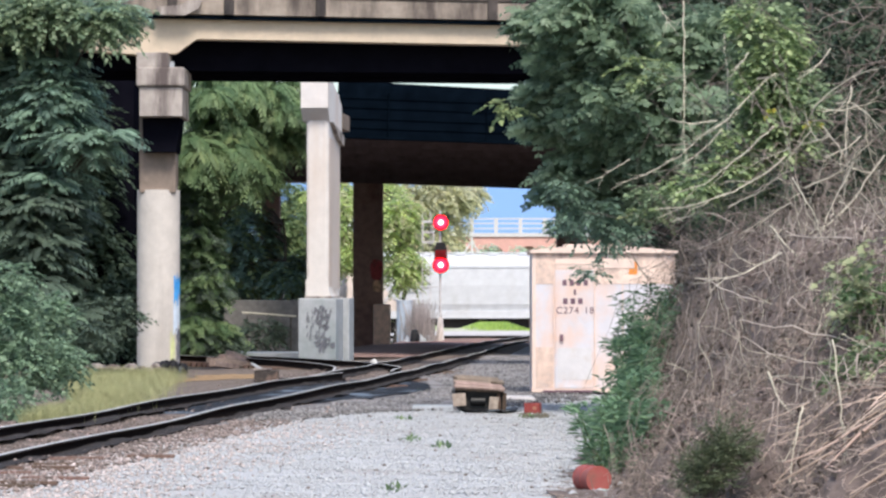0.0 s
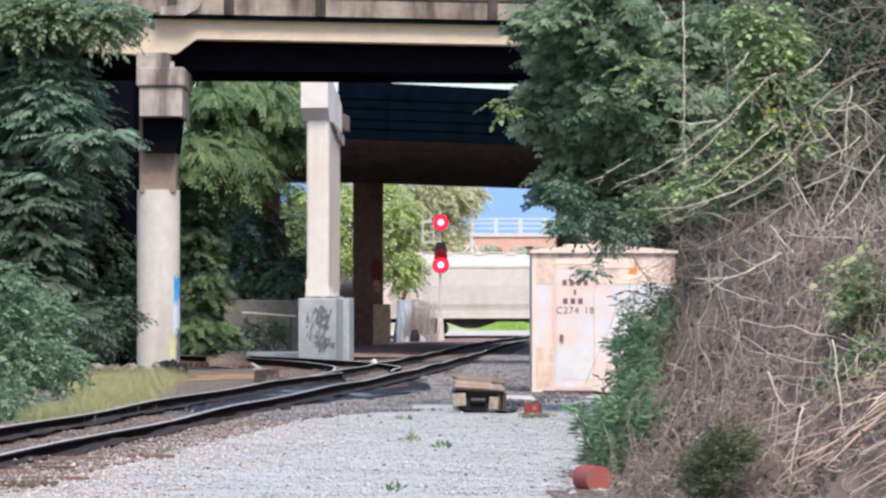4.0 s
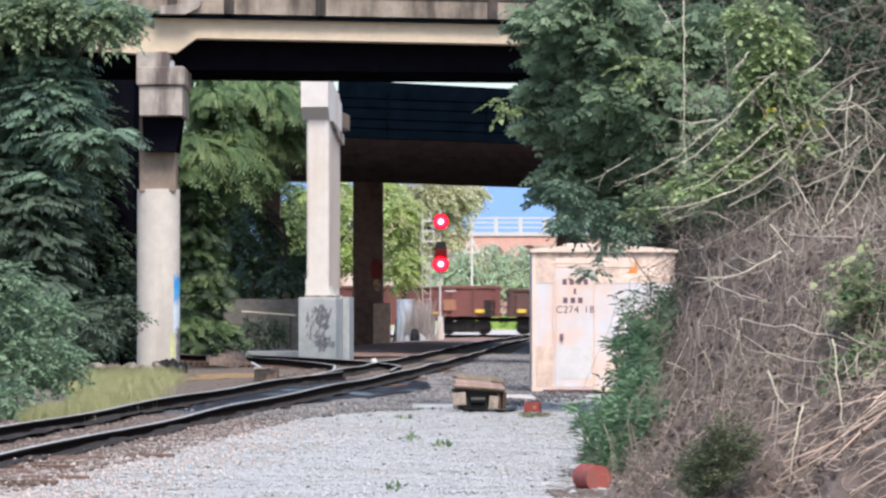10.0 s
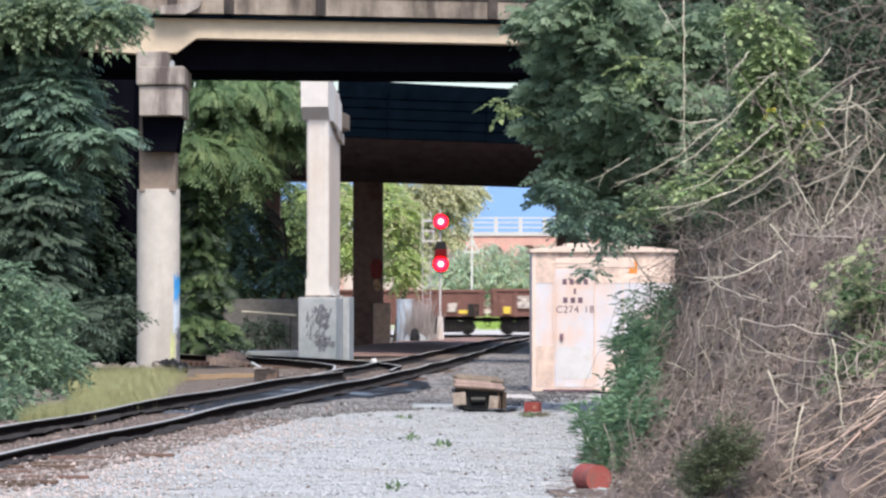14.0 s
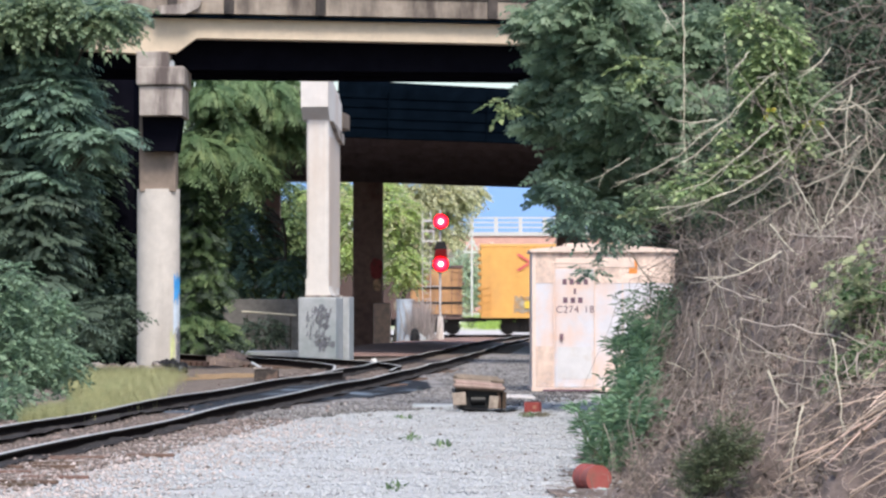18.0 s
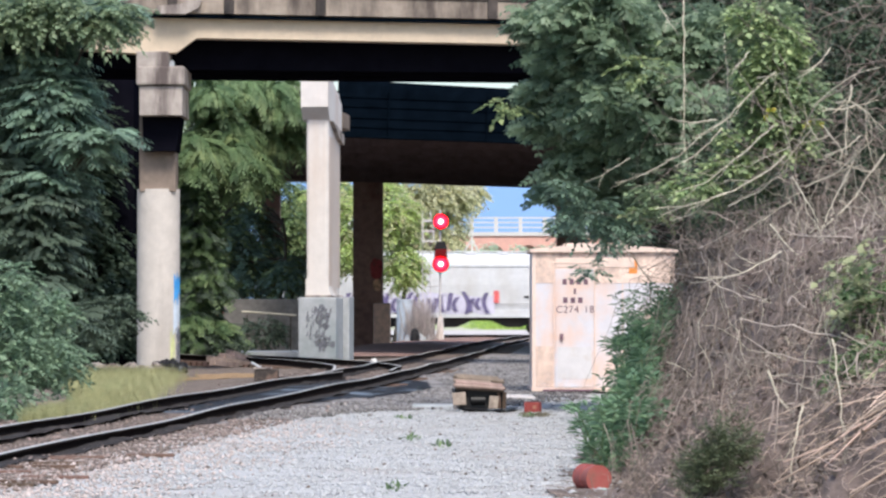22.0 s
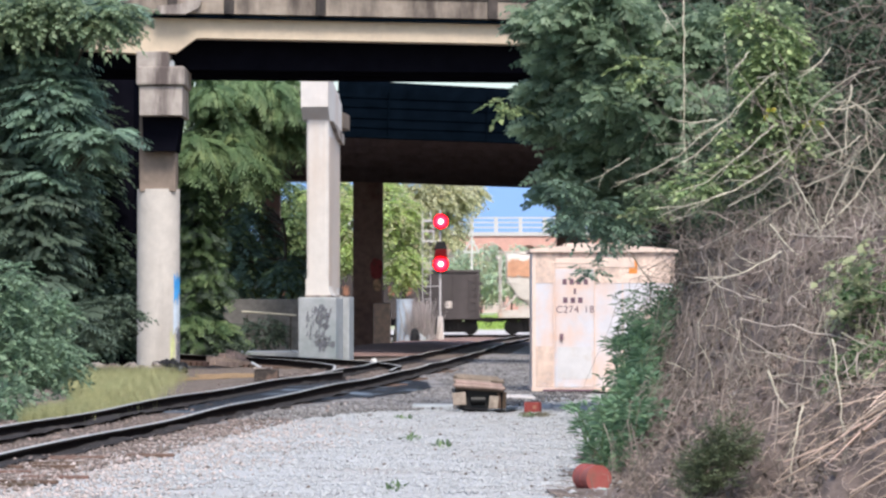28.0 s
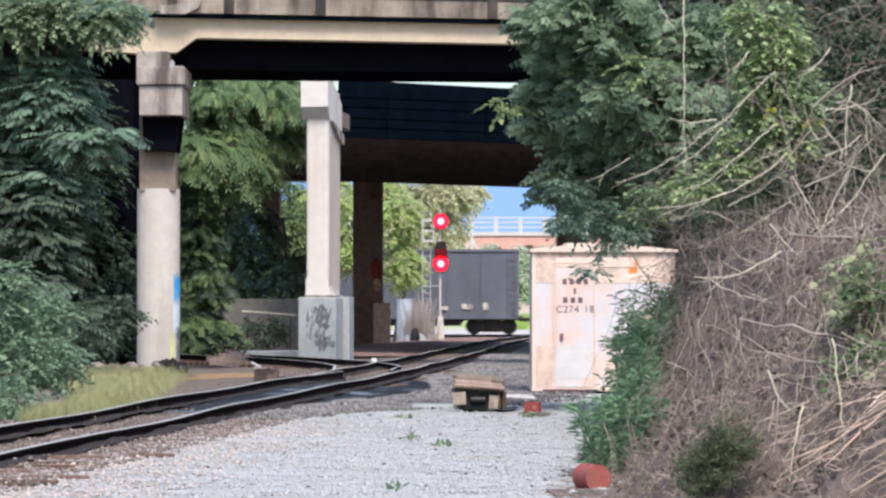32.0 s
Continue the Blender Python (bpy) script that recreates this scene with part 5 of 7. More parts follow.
for a, b, s in ((-7.5, -4.0, 21), (3.2, 7.4, 22)):
    blot(c, a, b, 1.15, 2.3, -HALF - 0.01, MARK_DULL, s)
    scrawl(c, a + 0.3, b - 0.3, 1.2, 2.2, -HALF - 0.013, UNDER, s + 1, 7, 0.035)
placards(c, [(-6.9, -6.5, 1.5, 1.9), (5.2, 5.5, 1.5, 1.9)], -HALF - 0.03, MARK_YELLOW)
placards(c, [(-0.16, 0.16, 1.25, 4.9)], -HALF - 0.155, BLACK_DOOR)
placards(c, [(-1.9, -1.0, 4.22, 4.48), (0.9, 2.0, 4.25, 4.5)], -HALF - 0.17, MARK_WHITE)
r = random.Random(88)
for k in range(34):
    x, z = r.choice((-1.75, -1.3, 0.55, 1.35, 1.75)) + r.uniform(-0.3, 0.3), r.choice((1.45, 1.7, 2.05, 2.5, 2.6, 3.1)) + r.uniform(-0.1, 0.1)
    placards(c, [(x, x + r.uniform(0.08, 0.42), z, z + r.uniform(0.05, 0.14))], -HALF - 0.17 - 0.0005 * k, MARK_WHITE)
placards(c, [(0.42, 0.55, 1.5, 2.0)], -HALF - 0.17, MARK_YELLOW)
placards(c, [(6.2, 7.2, 4.15, 4.5)], -HALF - 0.03, BLACK_DOOR)
for lean in (-1, 1):
    part("marking", add_prism(bmesh.new(), [(-7.35, 4.1 + 0.42 * lean), (-7.2, 4.1 + 0.5 * lean), (-6.55, 4.1 + 0.06 * lean), (-6.65, 4.1 - 0.03 * lean)], -HALF - 0.03, -HALF - 0.015), MARK_SCARLET, c)
c = couple(open_hopper(15.89, UMBER_HOPPER, "umber open hopper car with a faded orange panel", top=3.85, posts=12, end_panel=WOODY_END), 15.89)
placards(c, [(-6.6, -5.9, 2.4, 2.7), (3.6, 4.1, 1.4, 1.9), (2.4, 2.9, 1.3, 1.9), (1.0, 1.6, 1.4, 2.0), (0.0, 0.4, 1.4, 1.9), (-1.2, -0.7, 1.3, 1.9), (-2.4, -2.0, 1.4, 1.8), (-3.6, -3.1, 1.3, 1.8), (-4.9, -4.4, 1.4, 1.7)], -HALF - 0.01, MARK_DULL)
c = couple(tank_car(13.45, PALE_TANK, BLACK_TANK, "short tank car, pale on top and black below", 1.48, 2.55, split=2.95, inset=0.55), 13.45)
placards(c, [(4.0, 4.9, 2.25, 2.75), (0.2, 0.7, 2.1, 2.6), (2.1, 2.7, 2.0, 2.3), (2.1, 2.6, 2.4, 2.7), (1.2, 1.9, 2.1, 2.2), (-5.4, -4.5, 2.3, 2.5), (-4.3, -3.4, 2.3, 2.5), (-5.2, -3.5, 2.05, 2.12), (4.0, 5.0, 1.5, 1.6), (-1.5, -0.9, 2.2, 2.3)], -1.5, MARK_WHITE)
c = couple(covered_hopper(19.94, WHITE_CAR, "white covered hopper car with an indigo painted scrawl", top=4.62, bays=4), 19.94)
blot(c, -6.35, 4.35, 1.12, 2.45, -HALF - 0.035, MARK_LILAC, 31)
scrawl(c, -6.15, 4.15, 1.12, 2.45, L_SIDE - 0.01, MARK_INK, 32, 24, 0.12)
placards(c, [(4.3, 4.6, 1.8, 2.5)], L_SIDE, MARK_SCARLET)
placards(c, [(6.0, 6.3, 2.1, 2.2), (-7.6, -6.8, 2.9, 3.0), (-7.6, -7.0, 2.65, 2.72)], L_SIDE + 0.01, UNDER)
c = couple(boxcar(20.19, RED_BOX, RED_BOX, "faded red high boxcar with rust and pale scrawls", top=5.27, low=1.0, doors=((-3.2, -0.4), (-0.4, 2.4)), ribs=16, door_ribs=15), 20.19)
placards(c, [(6.8, 7.3, 1.75, 2.4), (6.8, 7.3, 1.2, 1.6), (6.0, 6.3, 1.3, 1.9)], -HALF - 0.03, MARK_PINK)
blot(c, -7.4, -3.3, 1.1, 2.1, -HALF - 0.03, MARK_CHALK, 41)
scrawl(c, -7.2, -3.5, 1.15, 2.0, -HALF - 0.035, BLACK_DOOR, 42, 6, 0.05)
placards(c, [(7.2, 7.6, 1.15, 1.5), (-7.9, -7.5, 1.2, 1.5)], -HALF - 0.04, MARK_YELLOW)
placards(c, [(0.2, 0.9, 2.9, 3.0), (-1.5, -0.4, 2.6, 2.68), (-1.5, -0.7, 2.4, 2.48), (-1.4, -0.4, 2.15, 2.25), (0.3, 0.7, 2.6, 2.7), (0.9, 1.5, 1.9, 2.0), (1.2, 1.7, 1.6, 1.7), (-7.2, -6.9, 2.5, 2.65), (-6.2, -6.0, 2.5, 2.65), (-7.2, -6.9, 2.1, 2.25), (-6.2, -6.0, 2.1, 2.25)], -HALF - 0.15, MARK_PINK)
c = couple(covered_hopper(19.68, RUSTY_WHITE, "off-white covered hopper car streaked with rust", top=4.62, ribs=0, bays=3), 19.68)
for x in (-3.2, 0.2, 3.7, 6.6):
    blot(c, x - 0.7, x + 0.7, 3.3, 4.25, L_SIDE - 0.01, MARK_PINK, int(50 + x), "rust_streak")
blot(c, -8.8, -6.95, 3.20, 4.38, L_SIDE - 0.012, material("rust_orange_panel", (0.66, 0.35, 0.22), 0.8, grain=3, vary=0.25, stain=(0.50, 0.24, 0.15), stain_scale=1.2, bump=0), 58, "rust_panel")
c = couple(open_hopper(17.0, COAL_GREY, "sooty black open hopper car with faded orange lettering bars", top=3.6, posts=13), 17.0)
for k in range(11):
    x = -4.9 + k * 0.86
    blot(c, x, x + (0.42 if k % 3 else 0.3), 2.15, 2.85, -HALF - 0.10, MARK_RUST if k % 4 else MARK_PINK, 63 + k, "marking")
placards(c, [(6.0, 6.4, 1.5, 1.9), (3.6, 4.0, 1.6, 1.8), (1.2, 2.0, 1.4, 1.8), (-6.6, -6.2, 2.25, 2.4), (-6.0, -5.6, 2.25, 2.4)], -HALF - 0.02, MARK_CHALK)
placards(c, [(-7.4, -6.2, 2.5, 3.3)], -HALF - 0.01, MARK_RUST)
placards(c, [(-6.9, -6.7, 1.5, 2.3)], -HALF - 0.1, MARK_YELLOW)
scrawl(c, -4.2, -2.2, 1.25, 1.95, -HALF - 0.06, MARK_DULL, 61, 7, 0.08)
c = couple(open_hopper(15.88, RUSSET_HOPPER, "brown open hopper car with slanted ends and pale blotches", top=3.78, posts=13, slant=0.55), 15.88)
for k in range(8):
    blot(c, -5.2 + k * 1.3, -4.3 + k * 1.3, 1.15, 1.95, -HALF - 0.10, MARK_DULL if k % 3 else MARK_CHALK, 70 + k)
part("end_plate", add_prism(bmesh.new(), [(-7.40, 3.66), (-6.45, 3.66), (-6.45, 1.2), (-6.86, 1.2)], -HALF - 0.105, -HALF - 0.09), MARK_PINK, c, "bare pinkish plate at the slanted end")
placards(c, [(-6.3, -5.3, 2.25, 2.4), (5.8, 6.0, 1.5, 2.3)], -HALF - 0.1, MARK_CHALK)
c = couple(open_hopper(17.57, DUSK_BLUE, "tall dark blue grey hopper car with end platforms", top=4.75, posts=9, coal=False, inset=0.95), 17.57)
placards(c, [(4.6, 5.2, 1.45, 1.75), (5.8, 6.1, 1.4, 1.8), (3.4, 3.8, 1.4, 1.6)], -HALF - 0.1, MARK_CHALK)


def motions():
    """The train runs through from the left, slowing a little."""
    front = 15.01
    for car, length in cars:
        middle = front - length / 2
        front -= length
        walk(car, [(t, pose(middle + 9.457 * t - 0.009585 * t * t, CROSS_Y, 0)) for t in range(0, 33, 2)])


# ---- bank ----
def bank_toe(y):
    return 1.34 + 0.073 * (y - 27) + 0.16 * max(0.0, min(1.0, (y - 34) / 8)) if y > 27 else 1.34 + 0.16 * (27 - y)


def bank_z(x, y):
    s = x - bank_toe(y)
    if s <= 0:
        return -0.30
    w = float(np.interp(y, [17, 27, 31, 36, 43, 60], [4.5, 3.4, 2.5, 1.4, 0.55, 0.45]))
    rise = 2.25 * min(1.0, s / w) ** 0.85 + 0.15 * max(0.0, s - w)
    pit = 0.85 * math.exp(-((x - 2.74) / 0.26) ** 2 - ((y - 26.5) / 0.7) ** 2) + 0.5 * math.exp(-((x - 2.686) / 0.2) ** 2 - ((y - 31) / 0.5) ** 2)
    return -0.28 + rise - pit + (rough(x, y, 0.8, 0.34) + rough(x, y, 2.3, 0.24) + rough(x, y, 5.0, 0.10)) * min(1.0, s * 2.5)


sheet("bank", lambda y: (bank_toe(y) - 0.15, bank_toe(y) + 7.0), 17, 58.5, 0.25, 90, bank_z, EARTH, "steep brown earth bank covered with dry vines", "bank")

rng = np.random.default_rng(41)


def on_bank(count, y0, y1, s0, s1, lift0=0.0, lift1=0.25):
    """Points over the face of the bank, s metres in from its toe."""
    y = rng.uniform(y0, y1, count)
    x = np.array([bank_toe(v) for v in y]) + rng.uniform(s0, s1, count)
    z = np.array([bank_z(a, b) for a, b in zip(x, y)])
    out = rng.uniform(lift0, lift1, count)
    return np.stack([x - out * 0.7, y - out * 0.7, z + out * 0.25], 1)


def stem_mass(name, starts, ends, radius, mat, wobble, label, category, k=6):
    v, f = stems(wander(rng, starts, ends, k, wobble), rng.uniform(0.5, 1.4, (len(starts), 1)) * np.linspace(radius, radius * 0.5, k)[None])
    return tagged(polygon_mesh(name, v, f, mat), label, category, kind="stuff")


heads = on_bank(1400, 18.5, 58, 0.0, 3.4, 0.02, 0.30)
keep = (rng.random(1400) < np.clip((heads[:, 1] - 22.5) / 3.5, 0.10, 1.0) * np.where(heads[:, 1] > 39, 0.30, 1.0)) & (np.hypot(heads[:, 0] - 2.732, (heads[:, 1] - 26.5) * 0.5) > 0.40)
heads = heads[keep][:430]
assert len(heads) == 430
a = np.repeat(heads, 20, 0) + rng.normal(0, 1, (8600, 3)) * np.array([0.13, 0.13, 0.17])
fall = np.repeat(np.stack([rng.normal(0.0, 0.16, 430), rng.normal(-0.08, 0.15, 430), rng.uniform(-0.85, -0.1, 430)], 1), 20, 0)
stem_mass("vine_mat", a, a + fall * rng.uniform(0.5, 1.3, (8600, 1)) + rng.normal(0, 0.15, (8600, 3)), 0.0030, DRY_STEM, 0.075, "tangled mat of dry brown vines on the bank", "dry vines", k=4)
a = on_bank(420, 23, 44, 0.7, 3.4, 0.02, 0.28) + np.array([0, 0, 0.22])
stem_mass("hanging_vines", a, a + np.stack([rng.normal(-0.05, 0.16, 420), rng.normal(-0.1, 0.15, 420), rng.uniform(-1.0, -0.35, 420)], 1), 0.0055, material("weathered_vine", (0.35, 0.30, 0.265), 0.9, grain=6, vary=0.3, islands=0.45, spread=0.012, bump=0), 0.045, "long weathered vines that hang down the bank", "dry vines", k=8)
a = on_bank(220, 24, 42, 1.0, 3.6, 0.05, 0.30)
stem_mass("vine_runners", a, a + np.stack([rng.normal(0.15, 0.45, 220), rng.normal(-0.1, 0.4, 220), rng.normal(-0.2, 0.6, 220)], 1), 0.004, PALE_BRANCH, 0.05, "long pale dry runners over the bank", "dry vines", k=9)
a = on_bank(7500, 19, 29.5, 0.0, 2.6, 0.0, 0.08)
stem_mass("dry_litter", a, a + rng.normal(0, 1, a.shape) * np.array([0.10, 0.10, 0.05]), 0.004, material("litter_straw", (0.43, 0.345, 0.295), 0.9, grain=5, vary=0.25, islands=0.45, spread=0.012, bump=0), 0.08, "broken reddish straw and leaf litter on the bare earth", "dry litter", k=4)
a = np.concatenate([on_bank(290, 19, 24.6, 0.9, 2.4, 0.02, 0.2), on_bank(130, 18.5, 21.5, 1.0, 2.6, 0.02, 0.12)])
stem_mass("straw_stalks", a, a + np.stack([rng.normal(-0.42, 0.16, 420), rng.normal(-0.1, 0.3, 420), rng.normal(-0.27, 0.12, 420)], 1) * rng.uniform(0.3, 1.1, (420, 1)), 0.0062, material("straw", (0.52, 0.41, 0.33), 0.9, grain=5, vary=0.25, islands=0.5, spread=0.012, bump=0), 0.025, "fallen tan straw stalks at the foot of the bank", "dry stalks")
a = on_bank(16000, 22, 58, 0.0, 3.4, 0.0, 0.3)
v, f = leaves(rng, a, rng.normal(0, 1, a.shape) + np.array([-0.4, -0.4, -0.6]), 0.065, 0.022)
tagged(polygon_mesh("dead_leaves", v, f, leaf_material("dead_leaf", (0.15, 0.118, 0.10), vary=0.5, spread=0.015)), "withered brown leaves caught in the vines", "dead leaves", kind="stuff")


def leaf_mass(name, lobes, count, mat, label, category, reach=0.22, leaflets=7, length=0.085, width=0.03, droop=0.4, seed=1):
    """Leafy creepers and clumps that nobody could count."""
    r = np.random.default_rng(seed)
    at, way = crown_points(r, lobes, count)
    v, f = sprays(r, at, way, reach, leaflets, length, width, droop)
    return tagged(polygon_mesh(name, v, f, mat), label, category, kind="stuff")


a = on_bank(40, 20.3, 23.6, 0.9, 2.4, 0.1, 0.2)
stem_mass("thick_stalks", a, a + np.stack([rng.normal(-0.5, 0.1, 40), rng.normal(-0.15, 0.15, 40), rng.normal(-0.33, 0.06, 40)], 1) * rng.uniform(0.6, 1.2, (40, 1)), 0.012, material("thick_straw", (0.50, 0.37, 0.30), 0.9, grain=5, vary=0.25, islands=0.35, spread=0.012, bump=0), 0.015, "thick fallen reddish tan stalks on the bank", "dry stalks")
leaf_mass("creeper", [(3.31, 26.60, 1.31, 0.16, 0.25, 0.34), (3.18, 24.60, 0.78, 0.10, 0.2, 0.25), (3.46, 28.60, 1.69, 0.18, 0.3, 0.18), (3.65, 28.00, 1.92, 0.15, 0.3, 0.3), (3.40, 27.20, 1.45, 0.22, 0.3, 0.25), (3.27, 25.80, 0.98, 0.12, 0.2, 0.30)], 95, leaf_material("pale_creeper_leaf", (0.33, 0.37, 0.215)), "yellow green creeper leaves among dry vines", "creeper", length=0.09, width=0.035, seed=5)
leaf_mass("creeper", [(3.95, 40.00, 4.05, 0.42, 0.6, 0.7), (3.60, 41.00, 2.87, 0.65, 0.7, 0.30), (2.93, 44.00, 2.84, 0.45, 0.6, 0.20), (4.05, 40.00, 3.51, 0.42, 0.5, 0.5), (4.10, 39.50, 3.85, 0.42, 0.6, 0.5), (3.80, 40.00, 4.75, 0.45, 0.5, 0.45)], 1150, leaf_material("creeper_leaf", (0.235, 0.315, 0.18)), "green creeper climbing over dead branches", "creeper", seed=6)
leaf_mass("creeper", [(3.85, 39.40, 3.64, 0.36, 0.2, 0.34), (3.70, 39.40, 4.10, 0.25, 0.2, 0.45), (2.95, 39.40, 2.81, 0.3, 0.2, 0.16), (3.62, 39.50, 3.35, 0.40, 0.2, 0.35), (3.82, 39.20, 3.90, 0.28, 0.2, 0.40), (3.58, 39.40, 4.80, 0.22, 0.2, 0.18), (4.05, 39.20, 3.45, 0.30, 0.2, 0.45), (3.95, 39.30, 4.45, 0.30, 0.2, 0.35), (3.40, 39.40, 3.05, 0.35, 0.2, 0.14)], 1000, leaf_material("young_creeper_leaf", (0.33, 0.43, 0.22)), "light green creeper round the dead branches", "creeper", reach=0.16, leaflets=5, length=0.09, width=0.034, seed=26)
# Darker leaves paint the shaded gaps of the pale creeper.
leaf_mass("creeper", [(3.24, 25.50, 0.95, 0.20, 0.3, 0.22), (3.18, 25.00, 0.80, 0.16, 0.3, 0.20), (3.05, 25.60, 0.85, 0.14, 0.2, 0.16), (3.42, 27.00, 1.45, 0.20, 0.3, 0.25)], 210, LEAF_MID, "green creeper among dry vines, darker in colour for its shaded gaps", "creeper", reach=0.12, leaflets=5, length=0.07, width=0.03, seed=27)
leaf_mass("yellow_leaves", [(3.72, 38.00, 3.64, 0.04, 0.05, 0.04), (4.20, 38.00, 3.48, 0.05, 0.05, 0.06)], 7, LEAF_YELLOW, "a few bright yellow leaves", "leaves", reach=0.06, leaflets=3, length=0.07, width=0.028, seed=7)
bush = thing("dark_bush", pose(1.846, 23.6, 0.05), "low dark green feathery bush on the bank", "bush")
r = np.random.default_rng(9)
at, way = crown_points(r, [(0.05, 0, 0.186, 0.16, 0.25, 0.15), (-0.07, 0, 0.080, 0.09, 0.2, 0.11), (0.19, 0.1, 0.317, 0.13, 0.2, 0.13), (0.10, 0.1, 0.384, 0.07, 0.1, 0.14)], 700)
v, f = sprays(r, at, way + np.array([0, 0, 0.9]), 0.13, 9, 0.04, 0.007, -0.3)
polygon_mesh("foliage", v, f, leaf_material("bush_leaf", (0.145, 0.18, 0.105)), bush)
a = np.zeros((24, 3)) + r.normal(0, 0.06, (24, 3)) * np.array([1, 1, 0])
v, f = stems(wander(r, a, a + np.stack([r.normal(0, 0.15, 24), r.normal(0, 0.1, 24), r.uniform(0.15, 0.5, 24)], 1), 5, 0.05), np.repeat(np.linspace(0.008, 0.003, 5)[None], 24, 0))
polygon_mesh("twig_work", v, f, BARK, bush)

sheet("bank_foot", lambda y: (bank_toe(y) - 0.42 - 0.12 * math.sin(y * 1.7) - 0.05 * math.sin(y * 5.1), bank_toe(y) + 0.3), 24, 50, 0.25, 6, lambda x, y: yard_z(x, y) + 0.012, EARTH, "brown earth and debris washed from the bank", "dirt")
a = np.stack([rng.uniform(0.6, 1.6, 300), rng.uniform(26, 30, 300), np.full(300, -0.11)], 1)
a = a[a[:, 0] > 0.8 + 0.1 * (a[:, 1] - 26)]
stem_mass("debris", a, a + rng.normal(0, 1, a.shape) * np.array([0.10, 0.12, 0.012]), 0.006, DRY_STEM, 0.05, "dead twigs and leaf debris on the ground", "debris", k=4)
# dead branches that lean out of the thicket
def dead_branch(root, end, bow, radius=0.010):
    """A crooked bare branch that sags by bow, with forked twigs along it."""
    a, b = np.array(root, dtype=float), np.array(end, dtype=float)
    reach = float(np.linalg.norm(b - a))
    q = np.linspace(0, 1, 16)[:, None]
    path = a + (b - a) * q + np.array([0, 0, bow]) * np.sin(q * math.pi)
    kink = np.cumsum(rng.normal(0, 0.0065 * reach, path.shape), 0)
    path += kink - kink[0] - (kink[-1] - kink[0]) * q
    ob = thing("dead_branch", pose(*path[0]), "bare pale dead branch leaning out of the thicket", "branch", "dead branches")
    v, f = stems(path[None], np.linspace(radius, radius * 0.4, 16)[None])
    polygon_mesh("stick", v - path[0], f, PALE_BRANCH, ob)
    forks = path[[4, 7, 9, 12]]
    tips = forks + (b - a) * rng.uniform(0.12, 0.30, (4, 1)) + rng.normal(0, 0.11, forks.shape) * min(1.0, reach) * np.array([1, 0.6, 1])
    v, f = stems(wander(rng, forks, tips, 6, 0.05), np.repeat(np.linspace(radius * 0.5, radius * 0.18, 6)[None], 4, 0))
    for k in range(4):
        polygon_mesh("twig", v[k * 18:k * 18 + 18] - path[0], f[:15], PALE_BRANCH, ob)


dead_branch((3.86, 39, 4.12), (2.52, 38.2, 3.06), -0.14, 0.0115)
dead_branch((2.62, 38.3, 3.10), (1.95, 38, 2.80), -0.04, 0.008)
dead_branch((2.12, 38.1, 3.08), (1.60, 37.9, 2.80), -0.02, 0.007)
dead_branch((3.20, 38.5, 3.45), (2.62, 38.0, 2.98), -0.05, 0.008)
dead_branch((4.05, 38.6, 3.60), (3.72, 38.2, 4.02), 0.05, 0.008)
dead_branch((3.09, 38, 3.51), (2.5, 37.2, 3.48), -0.02)
dead_branch((3.79, 38.5, 3.48), (2.6, 37.7, 2.68), -0.12, 0.0115)
dead_branch((3.87, 38, 3.11), (2.35, 37.2, 2.48), -0.14, 0.012)
dead_branch((4.06, 36, 3.34), (4.22, 35.2, 2.97), 0.0)
dead_branch((4.37, 36, 3.77), (4.22, 35.2, 2.97), 0.02, 0.011)
dead_branch((4.21, 36, 3.58), (4.63, 35.2, 3.24), 0.1)
dead_branch((4.73, 36, 3.03), (3.64, 35.2, 2.02), -0.15, 0.0115)
dead_branch((4.26, 36, 2.68), (4.58, 35.2, 3.22), 0.06)
dead_branch((4.38, 38, 4.33), (3.92, 37.2, 3.92), -0.05)
dead_branch((3.55, 38, 3.98), (3.79, 37.2, 3.98), 0.0)
dead_branch((3.46, 38, 4.28), (3.2, 37.2, 4.01), 0.0)
dead_branch((3.74, 36, 2.79), (3.97, 35.2, 2.23), -0.03)
dead_branch((4.35, 36, 2.87), (3.88, 35.2, 2.12), -0.05)
dead_branch((4.24, 36, 2.53), (4.63, 35.2, 1.99), 0.05)
dead_branch((3.21, 33, 2.2), (3.8, 32.2, 1.66), -0.12)
dead_branch((3.32, 33, 1.93), (2.41, 32.2, 1.67), -0.1, 0.011)
dead_branch((3.79, 31, 1.54), (3.98, 30.2, 1.52), 0.02)
dead_branch((3.45, 30, 1.41), (3.46, 29.2, 1.19), 0.0)
dead_branch((2.51, 52, 2.62), (3.59, 51.2, 1.01), 0.16, 0.014)
dead_branch((3.08, 43, 5.33), (3.05, 42.2, 3.2), 0.03)
dead_branch((2.76, 43, 5.27), (2.96, 42.2, 4.81), 0.0)
dead_branch((3.43, 41, 4.73), (3.42, 40.2, 3.04), 0.03)
dead_branch((3.7, 41, 3.97), (3.65, 40.2, 3.04), -0.03)
dead_branch((3.97, 36, 3.53), (4.59, 35.2, 3.9), 0.08)
dead_branch((3.88, 36, 2.68), (4.5, 35.2, 3.13), -0.06)
dead_branch((3.14, 37, 2.5), (3.74, 36.2, 2.87), -0.05)
dead_branch((2.73, 40, 2.42), (3.59, 39.2, 3.0), -0.1)
dead_branch((2.51, 26, 0.89), (2.66, 25.7, 0.57), -0.05)
dead_branch((2.51, 26, 0.84), (2.74, 25.7, 0.84), 0.02, 0.0055)
